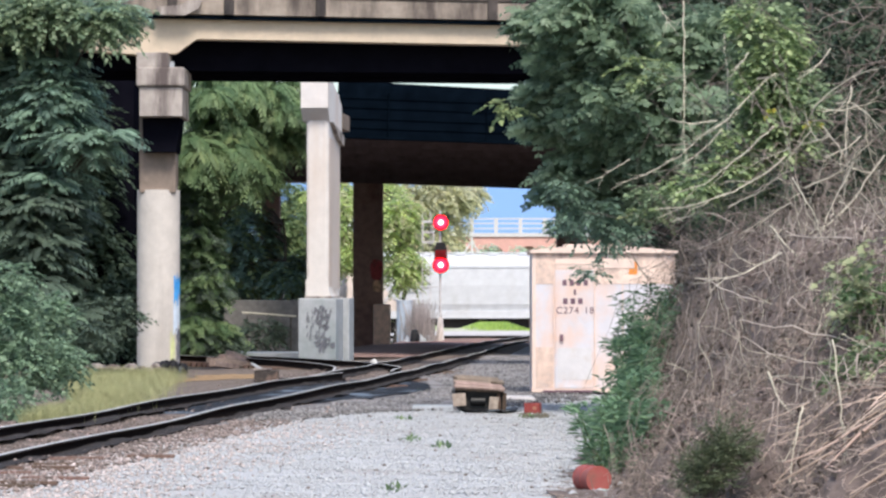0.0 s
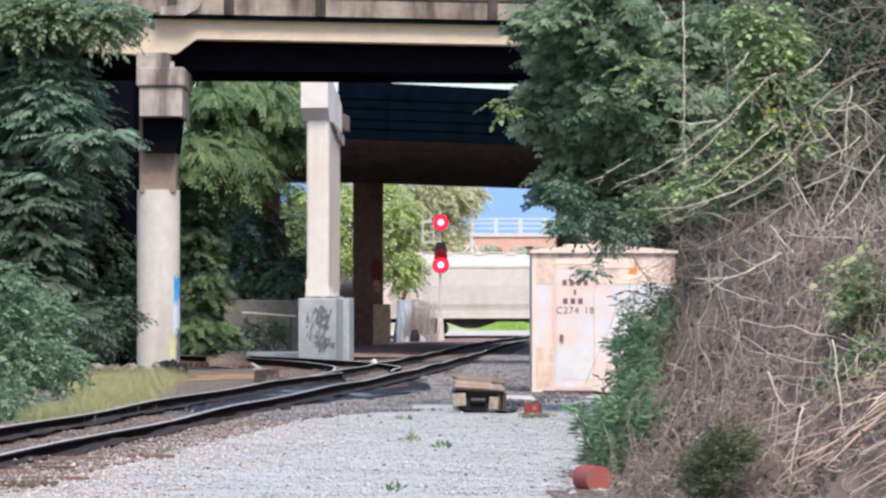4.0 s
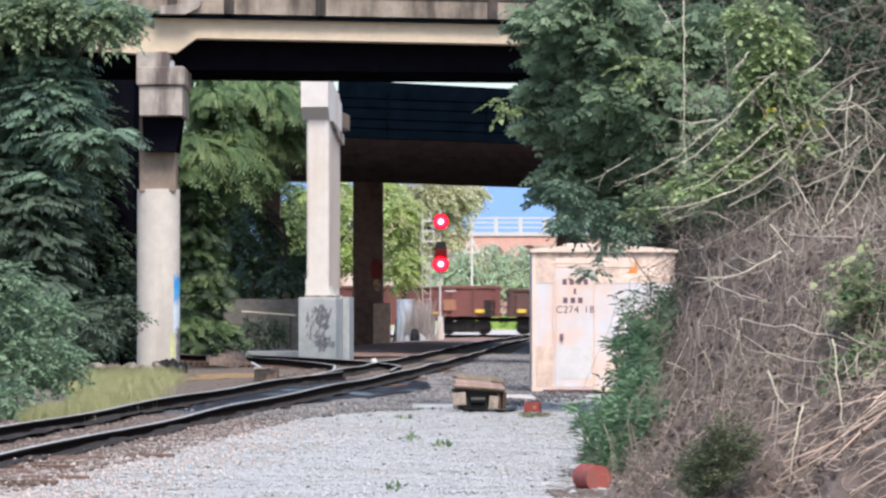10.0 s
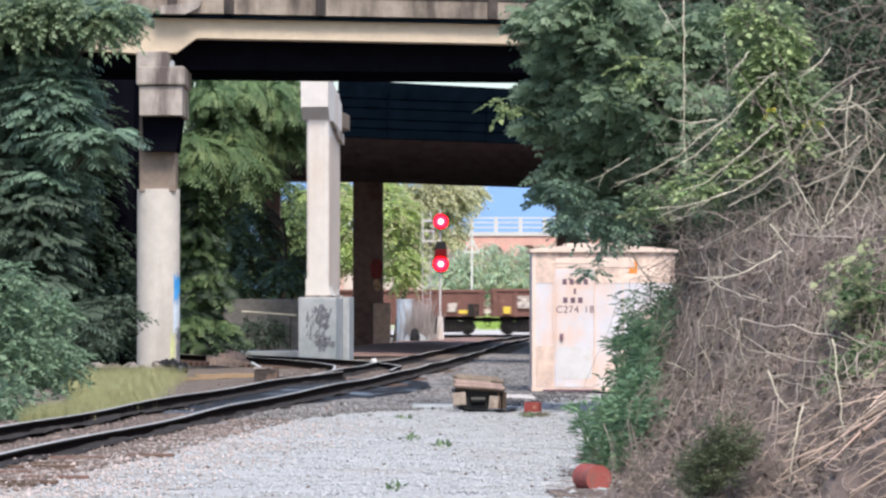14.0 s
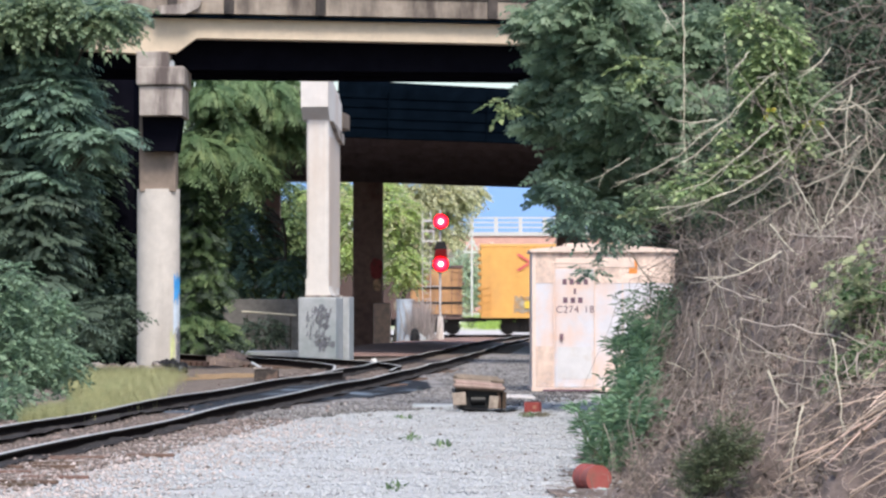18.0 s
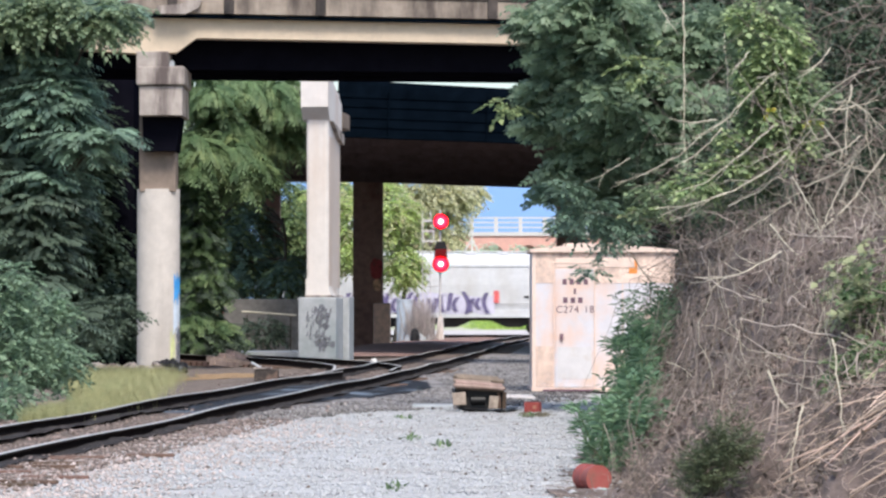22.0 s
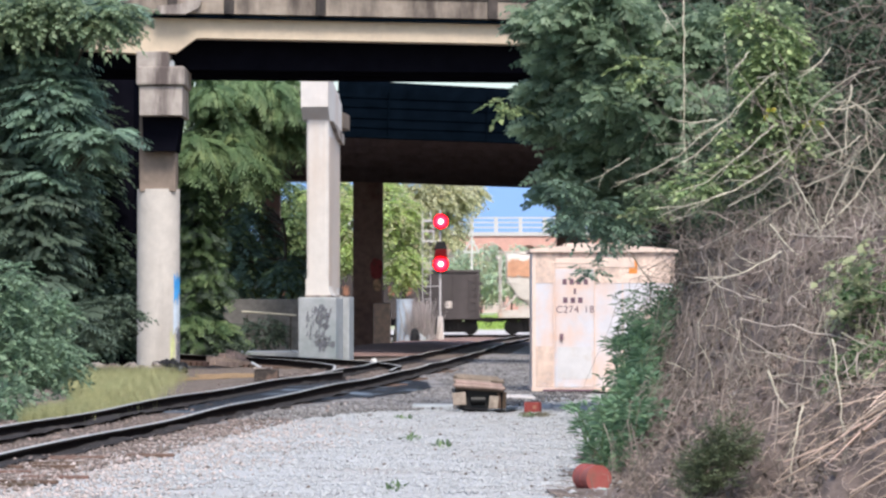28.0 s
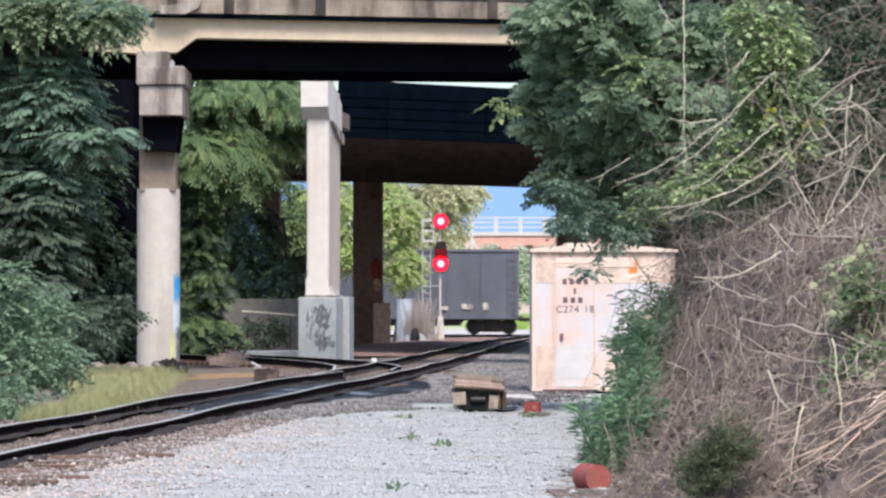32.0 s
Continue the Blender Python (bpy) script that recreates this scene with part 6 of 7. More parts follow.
dead_branch((2.51, 23.5, 0.69), (2.39, 23.2, 0.12), 0.05, 0.009)
dead_branch((2.66, 23, 1.16), (2.74, 22.7, 0.09), -0.04, 0.007)
dead_branch((1.93, 29, 0.91), (2.13, 28.7, 0.78), 0.02, 0.0055)
dead_branch((2.96, 25, 1.19), (3.24, 24.7, 1.08), -0.03, 0.0055)

for k in range(22):
    a = np.array([rng.uniform(3.65, 4.7), 36 + rng.uniform(-0.5, 0.8), rng.uniform(1.95, 3.6)])
    way = np.array([rng.normal(0, 1), rng.normal(0, 0.4), rng.normal(-0.1, 0.8)])
    dead_branch(a, a + way / np.linalg.norm(way) * rng.uniform(0.35, 0.8), rng.normal(0, 0.05), rng.uniform(0.005, 0.010))

# ---- trees ----
tree("left_tree", "dark green leafy tree with drooping compound leaves", 1, (-8.6, 71, -0.3), (-8.3, 71, 8),
     [(-8.75, 72, 7.62, 1.21, 1.5, 0.54), (-7.35, 71, 7.70, 0.55, 1.0, 0.25), (-8.55, 71.5, 6.4, 0.55, 1.0, 0.55), (-8.20, 71, 5.71, 0.45, 1.0, 0.50), (-7.75, 70.5, 4.91, 0.40, 0.8, 0.22), (-8.25, 71, 4.1, 0.35, 0.9, 0.34), (-7.05, 70, 5.02, 0.22, 0.4, 0.10)],
     1850, LEAF_BLUE, LEAF_TEAL, group="roadside trees", reach=0.80, leaflets=18, length=0.20, width=0.042, droop=0.38, rosette=7)
# The next three trees get their shade from darker leaf colours.
tree("inner_tree", "green tree with drooping compound leaves, deep shade in its leaf colour", 51, (-9.8, 72, -0.3), (-9.4, 72, 7),
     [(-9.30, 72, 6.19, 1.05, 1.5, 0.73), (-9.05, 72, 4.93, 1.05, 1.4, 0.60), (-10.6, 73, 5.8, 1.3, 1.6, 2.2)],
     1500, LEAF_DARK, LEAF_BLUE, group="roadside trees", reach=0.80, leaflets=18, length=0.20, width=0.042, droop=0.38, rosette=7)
tree("understory_tree", "green tree with drooping boughs, shade put into its dark leaf colour", 41, (-9.465, 71, -0.3), (-9.227, 71, 4),
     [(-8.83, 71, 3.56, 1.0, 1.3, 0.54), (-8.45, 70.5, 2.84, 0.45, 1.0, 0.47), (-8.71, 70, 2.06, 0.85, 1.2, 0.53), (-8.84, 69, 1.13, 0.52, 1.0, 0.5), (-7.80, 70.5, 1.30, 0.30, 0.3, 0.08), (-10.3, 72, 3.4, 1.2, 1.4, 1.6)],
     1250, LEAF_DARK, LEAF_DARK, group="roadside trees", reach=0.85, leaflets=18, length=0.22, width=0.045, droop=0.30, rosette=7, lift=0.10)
tree("back_tree", "tree behind the round pier, deep shade put into its leaf colour", 11, (-10.219, 96, -0.3), (-10.219, 96, 7),
     [(-11.68, 96.00, 5.40, 2.6, 1.5, 4.0), (-10.33, 97.00, 2.51, 1.8, 1.2, 2.2), (-9.16, 95.00, 1.21, 1.0, 1.0, 1.2), (-10.66, 100.00, 7.25, 1.9, 1.3, 1.8)], 3000, LEAF_DEEP_SHADE, LEAF_DEEP_SHADE, group="roadside trees", reach=0.6, length=0.22, width=0.07)
tree("pier_tree", "fresh green tree behind the round pier", 2, (-7.279, 106, -0.3), (-6.834, 106, 7),
     [(-6.12, 106, 8.35, 1.45, 1.5, 0.55), (-7.30, 104, 8.0, 0.6, 1.0, 0.66), (-5.05, 106, 7.85, 0.7, 1.0, 0.6), (-7.51, 103.5, 6.19, 0.55, 0.9, 0.8), (-6.9, 105, 7.0, 0.8, 0.9, 0.6), (-5.3, 106.5, 6.9, 0.5, 0.7, 0.4), (-6.60, 104, 6.2, 0.7, 0.8, 0.7), (-6.05, 104, 5.7, 0.5, 0.7, 0.6)],
     2700, LEAF_MID, LEAF_FERN, group="roadside trees", reach=0.85, leaflets=18, length=0.22, width=0.036, droop=0.75, rosette=6)
tree("pier_shrub", "dense green shrub at the foot of the round pier", 44, (-7.50, 104.5, -0.3), (-7.45, 104.5, 3.2),
     [(-7.58, 104.5, 3.66, 0.55, 1.0, 0.85), (-7.45, 104.5, 2.24, 0.70, 1.0, 0.95), (-7.54, 104, 0.75, 0.65, 1.0, 0.70), (-6.95, 104.5, 0.60, 0.50, 0.8, 0.50), (-7.65, 104, 4.9, 0.45, 0.8, 0.6)],
     2600, LEAF_MID, LEAF_DARK, group="roadside trees", radius=0.07, reach=0.5, leaflets=12, length=0.14, width=0.034, droop=0.6, rosette=5, category="shrub", roll=0.6)
tree("wall_tree", "shaded tree behind the low wall", 12, (-5.851, 132, -0.3), (-6.294, 132, 5),
     [(-5.95, 132.00, 2.75, 1.0, 1.2, 0.75), (-7.91, 133.00, 3.83, 1.4, 1.2, 2.2), (-5.46, 136.00, 2.97, 0.8, 1.0, 1.0), (-9.77, 134.00, 4.75, 1.6, 1.2, 2.4), (-8.71, 135.00, 7.04, 1.6, 1.0, 1.6), (-10.02, 136.00, 2.06, 1.3, 1.0, 1.5), (-9.3, 143.00, 3.40, 1.0, 1.0, 1.6), (-10.90, 143.00, 4.50, 2.2, 1.0, 3.4), (-6.75, 128.00, 1.16, 1.2, 0.8, 0.6)], 4200, LEAF_TEAL, LEAF_LIGHT, group="roadside trees", reach=0.6, length=0.24, width=0.08)
# One stand in two parts: leaf colours carry its sunlit and shaded sides.
tree("sunlit_tree", "yellow green tree beyond the brown column, sunlight in its leaf colour", 13, (-2.468, 175, -0.3), (-2.321, 175, 6),
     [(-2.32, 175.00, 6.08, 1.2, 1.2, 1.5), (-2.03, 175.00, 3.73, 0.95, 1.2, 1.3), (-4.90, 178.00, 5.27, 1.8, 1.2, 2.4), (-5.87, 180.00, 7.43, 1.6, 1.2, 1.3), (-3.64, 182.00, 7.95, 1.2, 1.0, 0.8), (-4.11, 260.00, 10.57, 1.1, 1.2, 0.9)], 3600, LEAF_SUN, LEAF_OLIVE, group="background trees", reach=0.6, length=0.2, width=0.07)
tree("shaded_tree", "green tree behind the wall, half shade put into its leaf colour", 15, (-8.6, 182, -0.3), (-8.4, 182, 6),
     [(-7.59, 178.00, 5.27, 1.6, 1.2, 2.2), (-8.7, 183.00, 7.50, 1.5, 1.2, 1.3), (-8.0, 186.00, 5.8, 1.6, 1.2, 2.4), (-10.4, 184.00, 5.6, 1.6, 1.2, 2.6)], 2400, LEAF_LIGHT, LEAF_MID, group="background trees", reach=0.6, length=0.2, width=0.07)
tree("right_tree", "large dark green tree over the bank", 3, (3.62, 50, 1.0), (3.55, 50, 6),
     [(2.19, 49.00, 4.90, 0.95, 1.2, 0.7), (2.30, 48.00, 5.47, 0.85, 1.2, 0.8), (2.48, 49.00, 3.70, 0.8, 1.0, 0.45), (3.30, 48.00, 3.85, 0.8, 1.2, 0.7), (2.07, 49.00, 4.24, 0.75, 0.9, 0.55), (2.99, 50.00, 3.29, 1.0, 1.0, 0.5), (1.78, 49.00, 5.48, 0.65, 0.9, 0.5),
      (2.79, 48.00, 4.34, 1.1, 1.2, 0.8), (2.36, 50.00, 3.08, 0.4, 0.7, 0.25), (1.60, 50.00, 3.12, 0.18, 0.25, 0.18), (2.66, 51.00, 2.69, 0.35, 0.5, 0.22), (1.33, 49.00, 5.62, 0.33, 0.5, 0.16), (1.42, 49.00, 4.58, 0.22, 0.4, 0.12), (1.36, 49.00, 4.05, 0.15, 0.3, 0.10), (3.75, 48.50, 5.15, 0.6, 1.0, 0.7), (1.75, 49.00, 3.35, 0.3, 0.5, 0.15)], 12900, LEAF_MOSS, LEAF_GREY, group="roadside trees", reach=0.27, leaflets=8, length=0.095, width=0.034, droop=0.30, radius=0.07, rosette=5, lift=0.05, roll=0.75)
leaf_mass("hanging_leaves", [(1.76, 47.50, 3.07, 0.25, 0.3, 0.18), (2.12, 47.50, 2.79, 0.4, 0.3, 0.2), (2.52, 47.50, 2.47, 0.3, 0.3, 0.15), (2.43, 56.00, 2.02, 0.16, 0.15, 0.16), (2.10, 54.00, 2.76, 0.4, 0.4, 0.2), (2.69, 55.00, 2.47, 0.18, 0.2, 0.18)], 330, LEAF_BLUE, "leafy tip hanging before the shed", "leaves", seed=23, length=0.10, width=0.032)
# Paler leaf colour brightens the crown top as light from above would.
leaf_mass("light_leaves", [(-7.17, 70.00, 7.42, 0.6, 0.5, 0.35), (-8.17, 70.00, 7.60, 0.9, 0.5, 0.4), (-6.72, 70.00, 7.66, 0.3, 0.4, 0.15), (-9.1, 70.00, 7.45, 0.9, 0.5, 0.6)], 520, leaf_material("leaf_top_green", (0.27, 0.355, 0.225), thin=0.45), "leaves at the top of the tree, the light from above in their colour", "leaves", seed=24, length=0.16, width=0.045, reach=0.5, leaflets=11)
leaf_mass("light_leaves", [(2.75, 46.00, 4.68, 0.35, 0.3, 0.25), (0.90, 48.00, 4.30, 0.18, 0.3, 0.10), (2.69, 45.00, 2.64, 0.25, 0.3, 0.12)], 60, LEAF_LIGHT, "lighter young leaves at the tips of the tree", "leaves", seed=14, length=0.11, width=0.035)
# Dark leaf colour again supplies the shade behind the bank.
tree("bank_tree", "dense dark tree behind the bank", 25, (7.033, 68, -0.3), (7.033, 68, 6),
     [(4.72, 66.00, 3.25, 0.9, 1.0, 0.9), (6.05, 66.00, 3.80, 1.6, 1.2, 1.6), (7.84, 67.00, 4.18, 1.8, 1.2, 1.9), (5.17, 66.00, 4.69, 1.2, 1.2, 1.2), (6.83, 66.00, 2.69, 2.0, 1.2, 0.9), (8.94, 66.00, 3.25, 1.6, 1.2, 2.0), (7.02, 60.00, 5.90, 1.6, 1.0, 1.8), (8.03, 60.00, 6.30, 1.2, 1.0, 2.0), (4.30, 60.00, 6.25, 1.1, 1.0, 1.1), (5.50, 60.00, 6.20, 1.0, 1.0, 1.1), (3.60, 61.00, 5.20, 0.8, 0.9, 0.9), (4.30, 64.00, 2.85, 0.7, 0.8, 0.6)], 5600, LEAF_DEEP_SHADE, LEAF_DEEP_SHADE, group="roadside trees", reach=0.45, leaflets=9, length=0.18, width=0.06)
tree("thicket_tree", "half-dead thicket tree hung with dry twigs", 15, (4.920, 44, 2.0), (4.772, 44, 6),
     [(4.92, 44.00, 3.58, 1.3, 1.0, 1.0), (4.28, 45.00, 3.02, 1.1, 1.0, 0.8), (5.47, 43.00, 4.47, 1.2, 1.0, 1.6)], 1300, LEAF_DEEP_SHADE, LEAF_DARK, group="roadside trees", reach=0.3, leaflets=7, length=0.10, width=0.03)
n = 4200
a = np.stack([rng.uniform(2.592, 5.749, n), rng.uniform(37, 44, n), rng.uniform(1.558, 5.191, n)], 1)
a = a[rng.random(n) < np.clip((a[:, 0] - 2.2) / 2.4, 0.1, 1.0) * np.clip(1.1 - (a[:, 2] - 1.9) * 0.46, np.where(a[:, 0] > 4.641, 0.22, 0.06), 1)]
stem_mass("twig_thicket", a, a + np.stack([rng.normal(-0.2, 0.45, len(a)), rng.normal(0, 0.3, len(a)), rng.normal(-0.25, 0.5, len(a))], 1), 0.005, DRY_STEM, 0.12, "dense grey brown thicket of dry twigs", "dry twigs")
leaf_mass("undergrowth", [(-6.24, 50.00, 0.60, 0.75, 1.0, 0.55), (-6.23, 52.00, 1.27, 0.55, 0.8, 0.5), (-6.83, 50.00, 1.61, 0.8, 0.8, 0.7), (-5.90, 46.00, 0.05, 0.35, 0.8, 0.3), (-6.11, 54.00, 0.54, 0.4, 0.6, 0.35)], 1500, leaf_material("undergrowth_leaf", (0.22, 0.325, 0.215)), "bluish green undergrowth beside the track", "undergrowth", reach=0.25, leaflets=9, length=0.075, width=0.03, seed=16)
# Shade is given to this undergrowth by its leaf colour.
leaf_mass("undergrowth", [(-8.38, 84.00, 1.22, 0.9, 0.7, 0.6), (-8.92, 80.00, 0.69, 1.2, 0.8, 0.5), (-7.23, 104.00, 0.32, 0.9, 0.8, 0.5), (-6.42, 118.00, 0.58, 1.0, 0.6, 0.6)], 1300, LEAF_DARK, "undergrowth with the shade put into its dark leaf colour", "undergrowth", reach=0.35, length=0.12, width=0.045, seed=17)


# ---- weeds and grass ----
def tall_weed(seed, height, label, lean=0.12, size=0.13, mat=LEAF_MID):
    """An upright stalk closely set with narrow leaves."""
    r = np.random.default_rng(seed)
    ob = thing("tall_weed", pose(0, 0, 0), label, "weed", "tall weeds by the bank")
    path = wander(r, np.zeros((1, 3)), np.array([[r.normal(0, lean), r.normal(0, lean), height]]), 8, 0.02)
    v, f = stems(path, np.linspace(0.011, 0.004, 8)[None])
    polygon_mesh("stalk", v, f, LEAF_MID, ob)
    n = int(95 * height)
    s = r.uniform(0.08, 1, n)
    base = np.stack([np.interp(s, np.linspace(0, 1, 8), path[0, :, k]) for k in range(3)], 1)
    turn = r.uniform(0, 6.28, n)
    reach = np.stack([np.cos(turn), np.sin(turn), r.uniform(-0.1, 0.8, n)], 1)
    side = base + unit(reach) * (0.16 * (1 - s) + 0.02)[:, None] * r.uniform(0, 1, (n, 1))
    v, f = leaves(r, side, reach, size, size * 0.17)
    polygon_mesh("foliage", v, f, mat, ob)
    return ob


WEED_LEAF = leaf_material("weed_leaf", (0.165, 0.285, 0.165))
r = random.Random(77)
kinds = [tall_weed(100 + k, h, "tall green weed with narrow leaves at the foot of the bank", mat=m) for k, (h, m) in enumerate(((0.85, WEED_LEAF), (1.2, WEED_LEAF), (0.65, WEED_LEAF), (1.8, WEED_LEAF)))]
spots, placed = [], set()
for k in range(130):
    y = r.uniform(29.5, 50)
    spots.append((2 if y < 34 else 0 if y < 39 else 1, bank_toe(y) + r.uniform(-0.16, 0.16), y))
spots += [(3, 2.580, 46), (3, 2.652, 45), (3, 2.261, 44), (3, 2.849, 47), (3, 2.587, 48)]
for i, (k, x, y) in enumerate(spots):
    m = pose(x, y, max(-0.18, bank_z(x, y) - 0.03), r.uniform(-7, 7), r.uniform(-7, 7), r.uniform(0, 360))
    if k not in placed:
        placed.add(k)
        kinds[k].matrix_basis = m
    else:
        copy_thing(kinds[k], m)


def grass_mass(name, count, place, height, width, mat, label, seed):
    """Blades of grass, each a bent strip."""
    r = np.random.default_rng(seed)
    foot = place(r, count)
    turn = r.uniform(0, 6.28, count)
    way = np.stack([np.cos(turn), np.sin(turn), np.zeros(count)], 1)
    h = height * r.uniform(0.5, 1.2, (count, 1))
    side = np.stack([-way[:, 1], way[:, 0], way[:, 2]], 1) * width
    mid = foot + np.array([0, 0, 1.0]) * h * 0.6 + way * h * 0.12
    tip = foot + np.array([0, 0, 1.0]) * h + way * h * 0.45
    v = np.stack([foot - side, foot + side, mid + side * 0.8, mid - side * 0.8, tip + side * 0.1, tip - side * 0.1], 1).reshape(-1, 3)
    b = np.arange(count)[:, None] * 6
    f = np.concatenate([b + np.array([0, 1, 2, 3]), b + np.array([3, 2, 4, 5])])
    return tagged(polygon_mesh(name, v, f, mat), label, "grass", kind="stuff")


def verge_spot(r, n):
    y = r.uniform(44, 78, n)
    c = np.interp(y, FINE_Y, FINE_X)
    hi = np.minimum(c - 1.3, -4.75 - 0.056 * (y - 50))
    lo = np.minimum(-0.117 * y + 0.3, hi - 0.3)
    hi = hi + 0.9 * r.beta(1.0, 3.0, n)
    return np.stack([lo + (hi - lo) * r.beta(1.2, 1.35, n), y, np.full(n, -0.2)], 1)


grass_mass("verge_grass", 46000, verge_spot, 0.30, 0.0023, GRASS_DRY, "pale yellow green grass beside the track", 18)


def lime_spot(r, n):
    y = r.uniform(214, 234, n)
    return np.stack([r.uniform(2.181, 6.619, n) + r.normal(0, 0.6, n), y, 0.15 + (y - 214) / 20 * 0.7], 1)


tagged(mesh_object("grass_slope", add_loft(bmesh.new(), [(214, 0.15), (236, 0.9), (300, 1.2), (300, -0.3), (214, -0.3)], -60, 60), material("mown_grass", (0.50, 0.50, 0.38), 0.95, grain=3, vary=0.2, stain=(0.34, 0.42, 0.16), stain_scale=0.12, stain_at=(0.45, 0.6), bump=0.5, bump_scale=10)), "pale bare slope with green grass beyond the main line", "grass", kind="structure")
tagged(mesh_object("access_road", add_loft(bmesh.new(), [(196.5, -0.2), (213.9, 0.14), (213.9, -0.3), (196.5, -0.3)], -60, 60), material("pale_road", (0.55, 0.52, 0.52), 0.95, grain=2, vary=0.15, bump=0.3)), "pale gravel access road beyond the main line", "road", kind="structure")
grass_mass("slope_grass", 5000, lime_spot, 0.35, 0.015, GRASS_LIME, "bright lime green grass", 19)


def sprig_spot(r, n):
    c = np.array([(-0.025, 37), (-0.354, 39), (-0.406, 62), (1.231, 47), (-0.395, 28), (-0.533, 46)])
    p = c[r.integers(0, len(c), n)] + r.normal(0, 0.07, (n, 2)) * np.array([1, 4])
    return np.stack([p[:, 0], p[:, 1], np.full(n, -0.14)], 1)


r2 = np.random.default_rng(21)
foot = sprig_spot(r2, 120)
v, f = leaves(r2, foot, r2.normal(0, 0.6, foot.shape) + np.array([0, 0, 1.0]), 0.09, 0.016)
tagged(polygon_mesh("weed_sprigs", v, f, LEAF_MID), "small green weeds growing through the gravel", "weeds", kind="stuff")


# ---- signal ----
MAST = material("galvanised_mast", (0.62, 0.59, 0.59), 0.6, 0.1, grain=8, vary=0.2, bump=0.1)
HOOD = material("black_signal_hood", (0.012, 0.012, 0.013), 0.5, grain=8, vary=0.2, bump=0.05)
# Lenses are made oversized; the red rim carries the glow around each lamp.
LENS = glow_material("red_lens", (1.0, 0.66, 0.62), (1.0, 0.0030, 0.009), 24.0, 0.36)
signal = thing("railway_signal", pose(-0.139, 166, -0.26), "two-headed railway signal mast showing red over red", "signal")
G = 0.028
part("mast", tube((0, 0, 0.3), (0, 0, 6.341 + 0.26), 0.055, sides=14), MAST, signal, "grey steel mast")
part("foot_casting", tube((0, 0, 0), (0, 0, 1.10 + 0.26), 0.22, 0.13, sides=16), CONCRETE_WHITE, signal)
part("base_plate", box(-0.3, 0.3, -0.3, 0.3, -0.05, 0.08, 0.02), CONCRETE_GREY, signal)
for z, r in ((5.755 + 0.26, 0.34), (3.663 + 0.26, 0.36)):
    head = part("signal_head", tube((0.03, -0.10, z), (0.03, -0.30, z), r + 0.06, r + 0.02, sides=28), HOOD, signal, "black signal head with a long hood")
    lens = part("lens", tube((0, 0.02, 0), (0, -0.02, 0), r, sides=28), LENS, head, "glowing red lens")
    lens.matrix_basis = pose(0.03, -0.315, z)
    bm = bmesh.new()
    ring = [radians(a) for a in range(-20, 201, 14)]
    for p, q in zip(ring, ring[1:]):
        for r0 in (r + 0.02, r + 0.05):
            pts = [(0.03 + r0 * math.cos(p), -0.3, z + r0 * math.sin(p)), (0.03 + r0 * math.cos(q), -0.3, z + r0 * math.sin(q)), (0.03 + r0 * math.cos(q), -0.75, z + r0 * math.sin(q)), (0.03 + r0 * math.cos(p), -0.75, z + r0 * math.sin(p))]
            bm.faces.new([bm.verts.new(c) for c in pts])
    part("hood", bm, HOOD, head)
part("backboard", add_prism(bmesh.new(), [(-11 * G + 0.03, 4.444 + 0.26), (-7 * G + 0.03, 4.779 + 0.26), (7 * G + 0.03, 4.779 + 0.26), (11 * G + 0.03, 4.444 + 0.26), (12 * G + 0.03, 3.385 + 0.26), (-12 * G + 0.03, 3.385 + 0.26)], -0.09, -0.05), HOOD, signal, "black backboard")
# Added visor face: its red base colour stands for the lens glow.
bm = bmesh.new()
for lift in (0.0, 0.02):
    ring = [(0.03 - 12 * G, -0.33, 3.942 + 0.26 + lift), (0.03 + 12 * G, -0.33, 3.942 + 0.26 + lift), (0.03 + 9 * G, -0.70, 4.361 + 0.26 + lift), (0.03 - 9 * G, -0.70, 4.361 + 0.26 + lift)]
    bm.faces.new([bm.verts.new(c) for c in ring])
part("visor", bm, material("visor_lining", (0.88, 0.06, 0.07), 0.5, grain=8, vary=0.2, bump=0.05), signal, "raised visor over the lower lens, red glow put into its colour")
bm = bmesh.new()
for x in (-31 * G, -17 * G):
    add_tube(bm, (x, 0.1, 0.2), (x, 0.1, 6.257 + 0.26), 0.022, sides=6)
for k in range(20):
    z = 0.4 + k * 0.30
    add_tube(bm, (-31 * G, 0.1, z), (-17 * G, 0.1, z), 0.013, sides=6)
part("ladder", bm, MAST, signal, "pale steel ladder")
for z in (2.576 + 0.26, 4.779 + 0.26, 5.783 + 0.26):
    part("ladder_bracket", tube((-24 * G, 0.1, z), (0, 0, z), 0.02, sides=6), MAST, signal)
bm = bmesh.new()
for z in (4.779 + 0.26, 5.28 + 0.26, 5.783 + 0.26):
    add_box(bm, -31 * G, -12 * G, -0.28, 0.1, z - 0.045, z + 0.045)
for x in (-31 * G, -12 * G):
    add_tube(bm, (x, -0.25, 4.779 + 0.26), (x, -0.25, 5.783 + 0.26), 0.045, sides=6)
part("work_cage", bm, MAST, signal, "pale maintenance cage")

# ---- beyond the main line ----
# Leaf colours paled to carry the haze of distance.
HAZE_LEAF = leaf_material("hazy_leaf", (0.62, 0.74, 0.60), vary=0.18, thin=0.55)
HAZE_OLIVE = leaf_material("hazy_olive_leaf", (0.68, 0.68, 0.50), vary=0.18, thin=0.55)
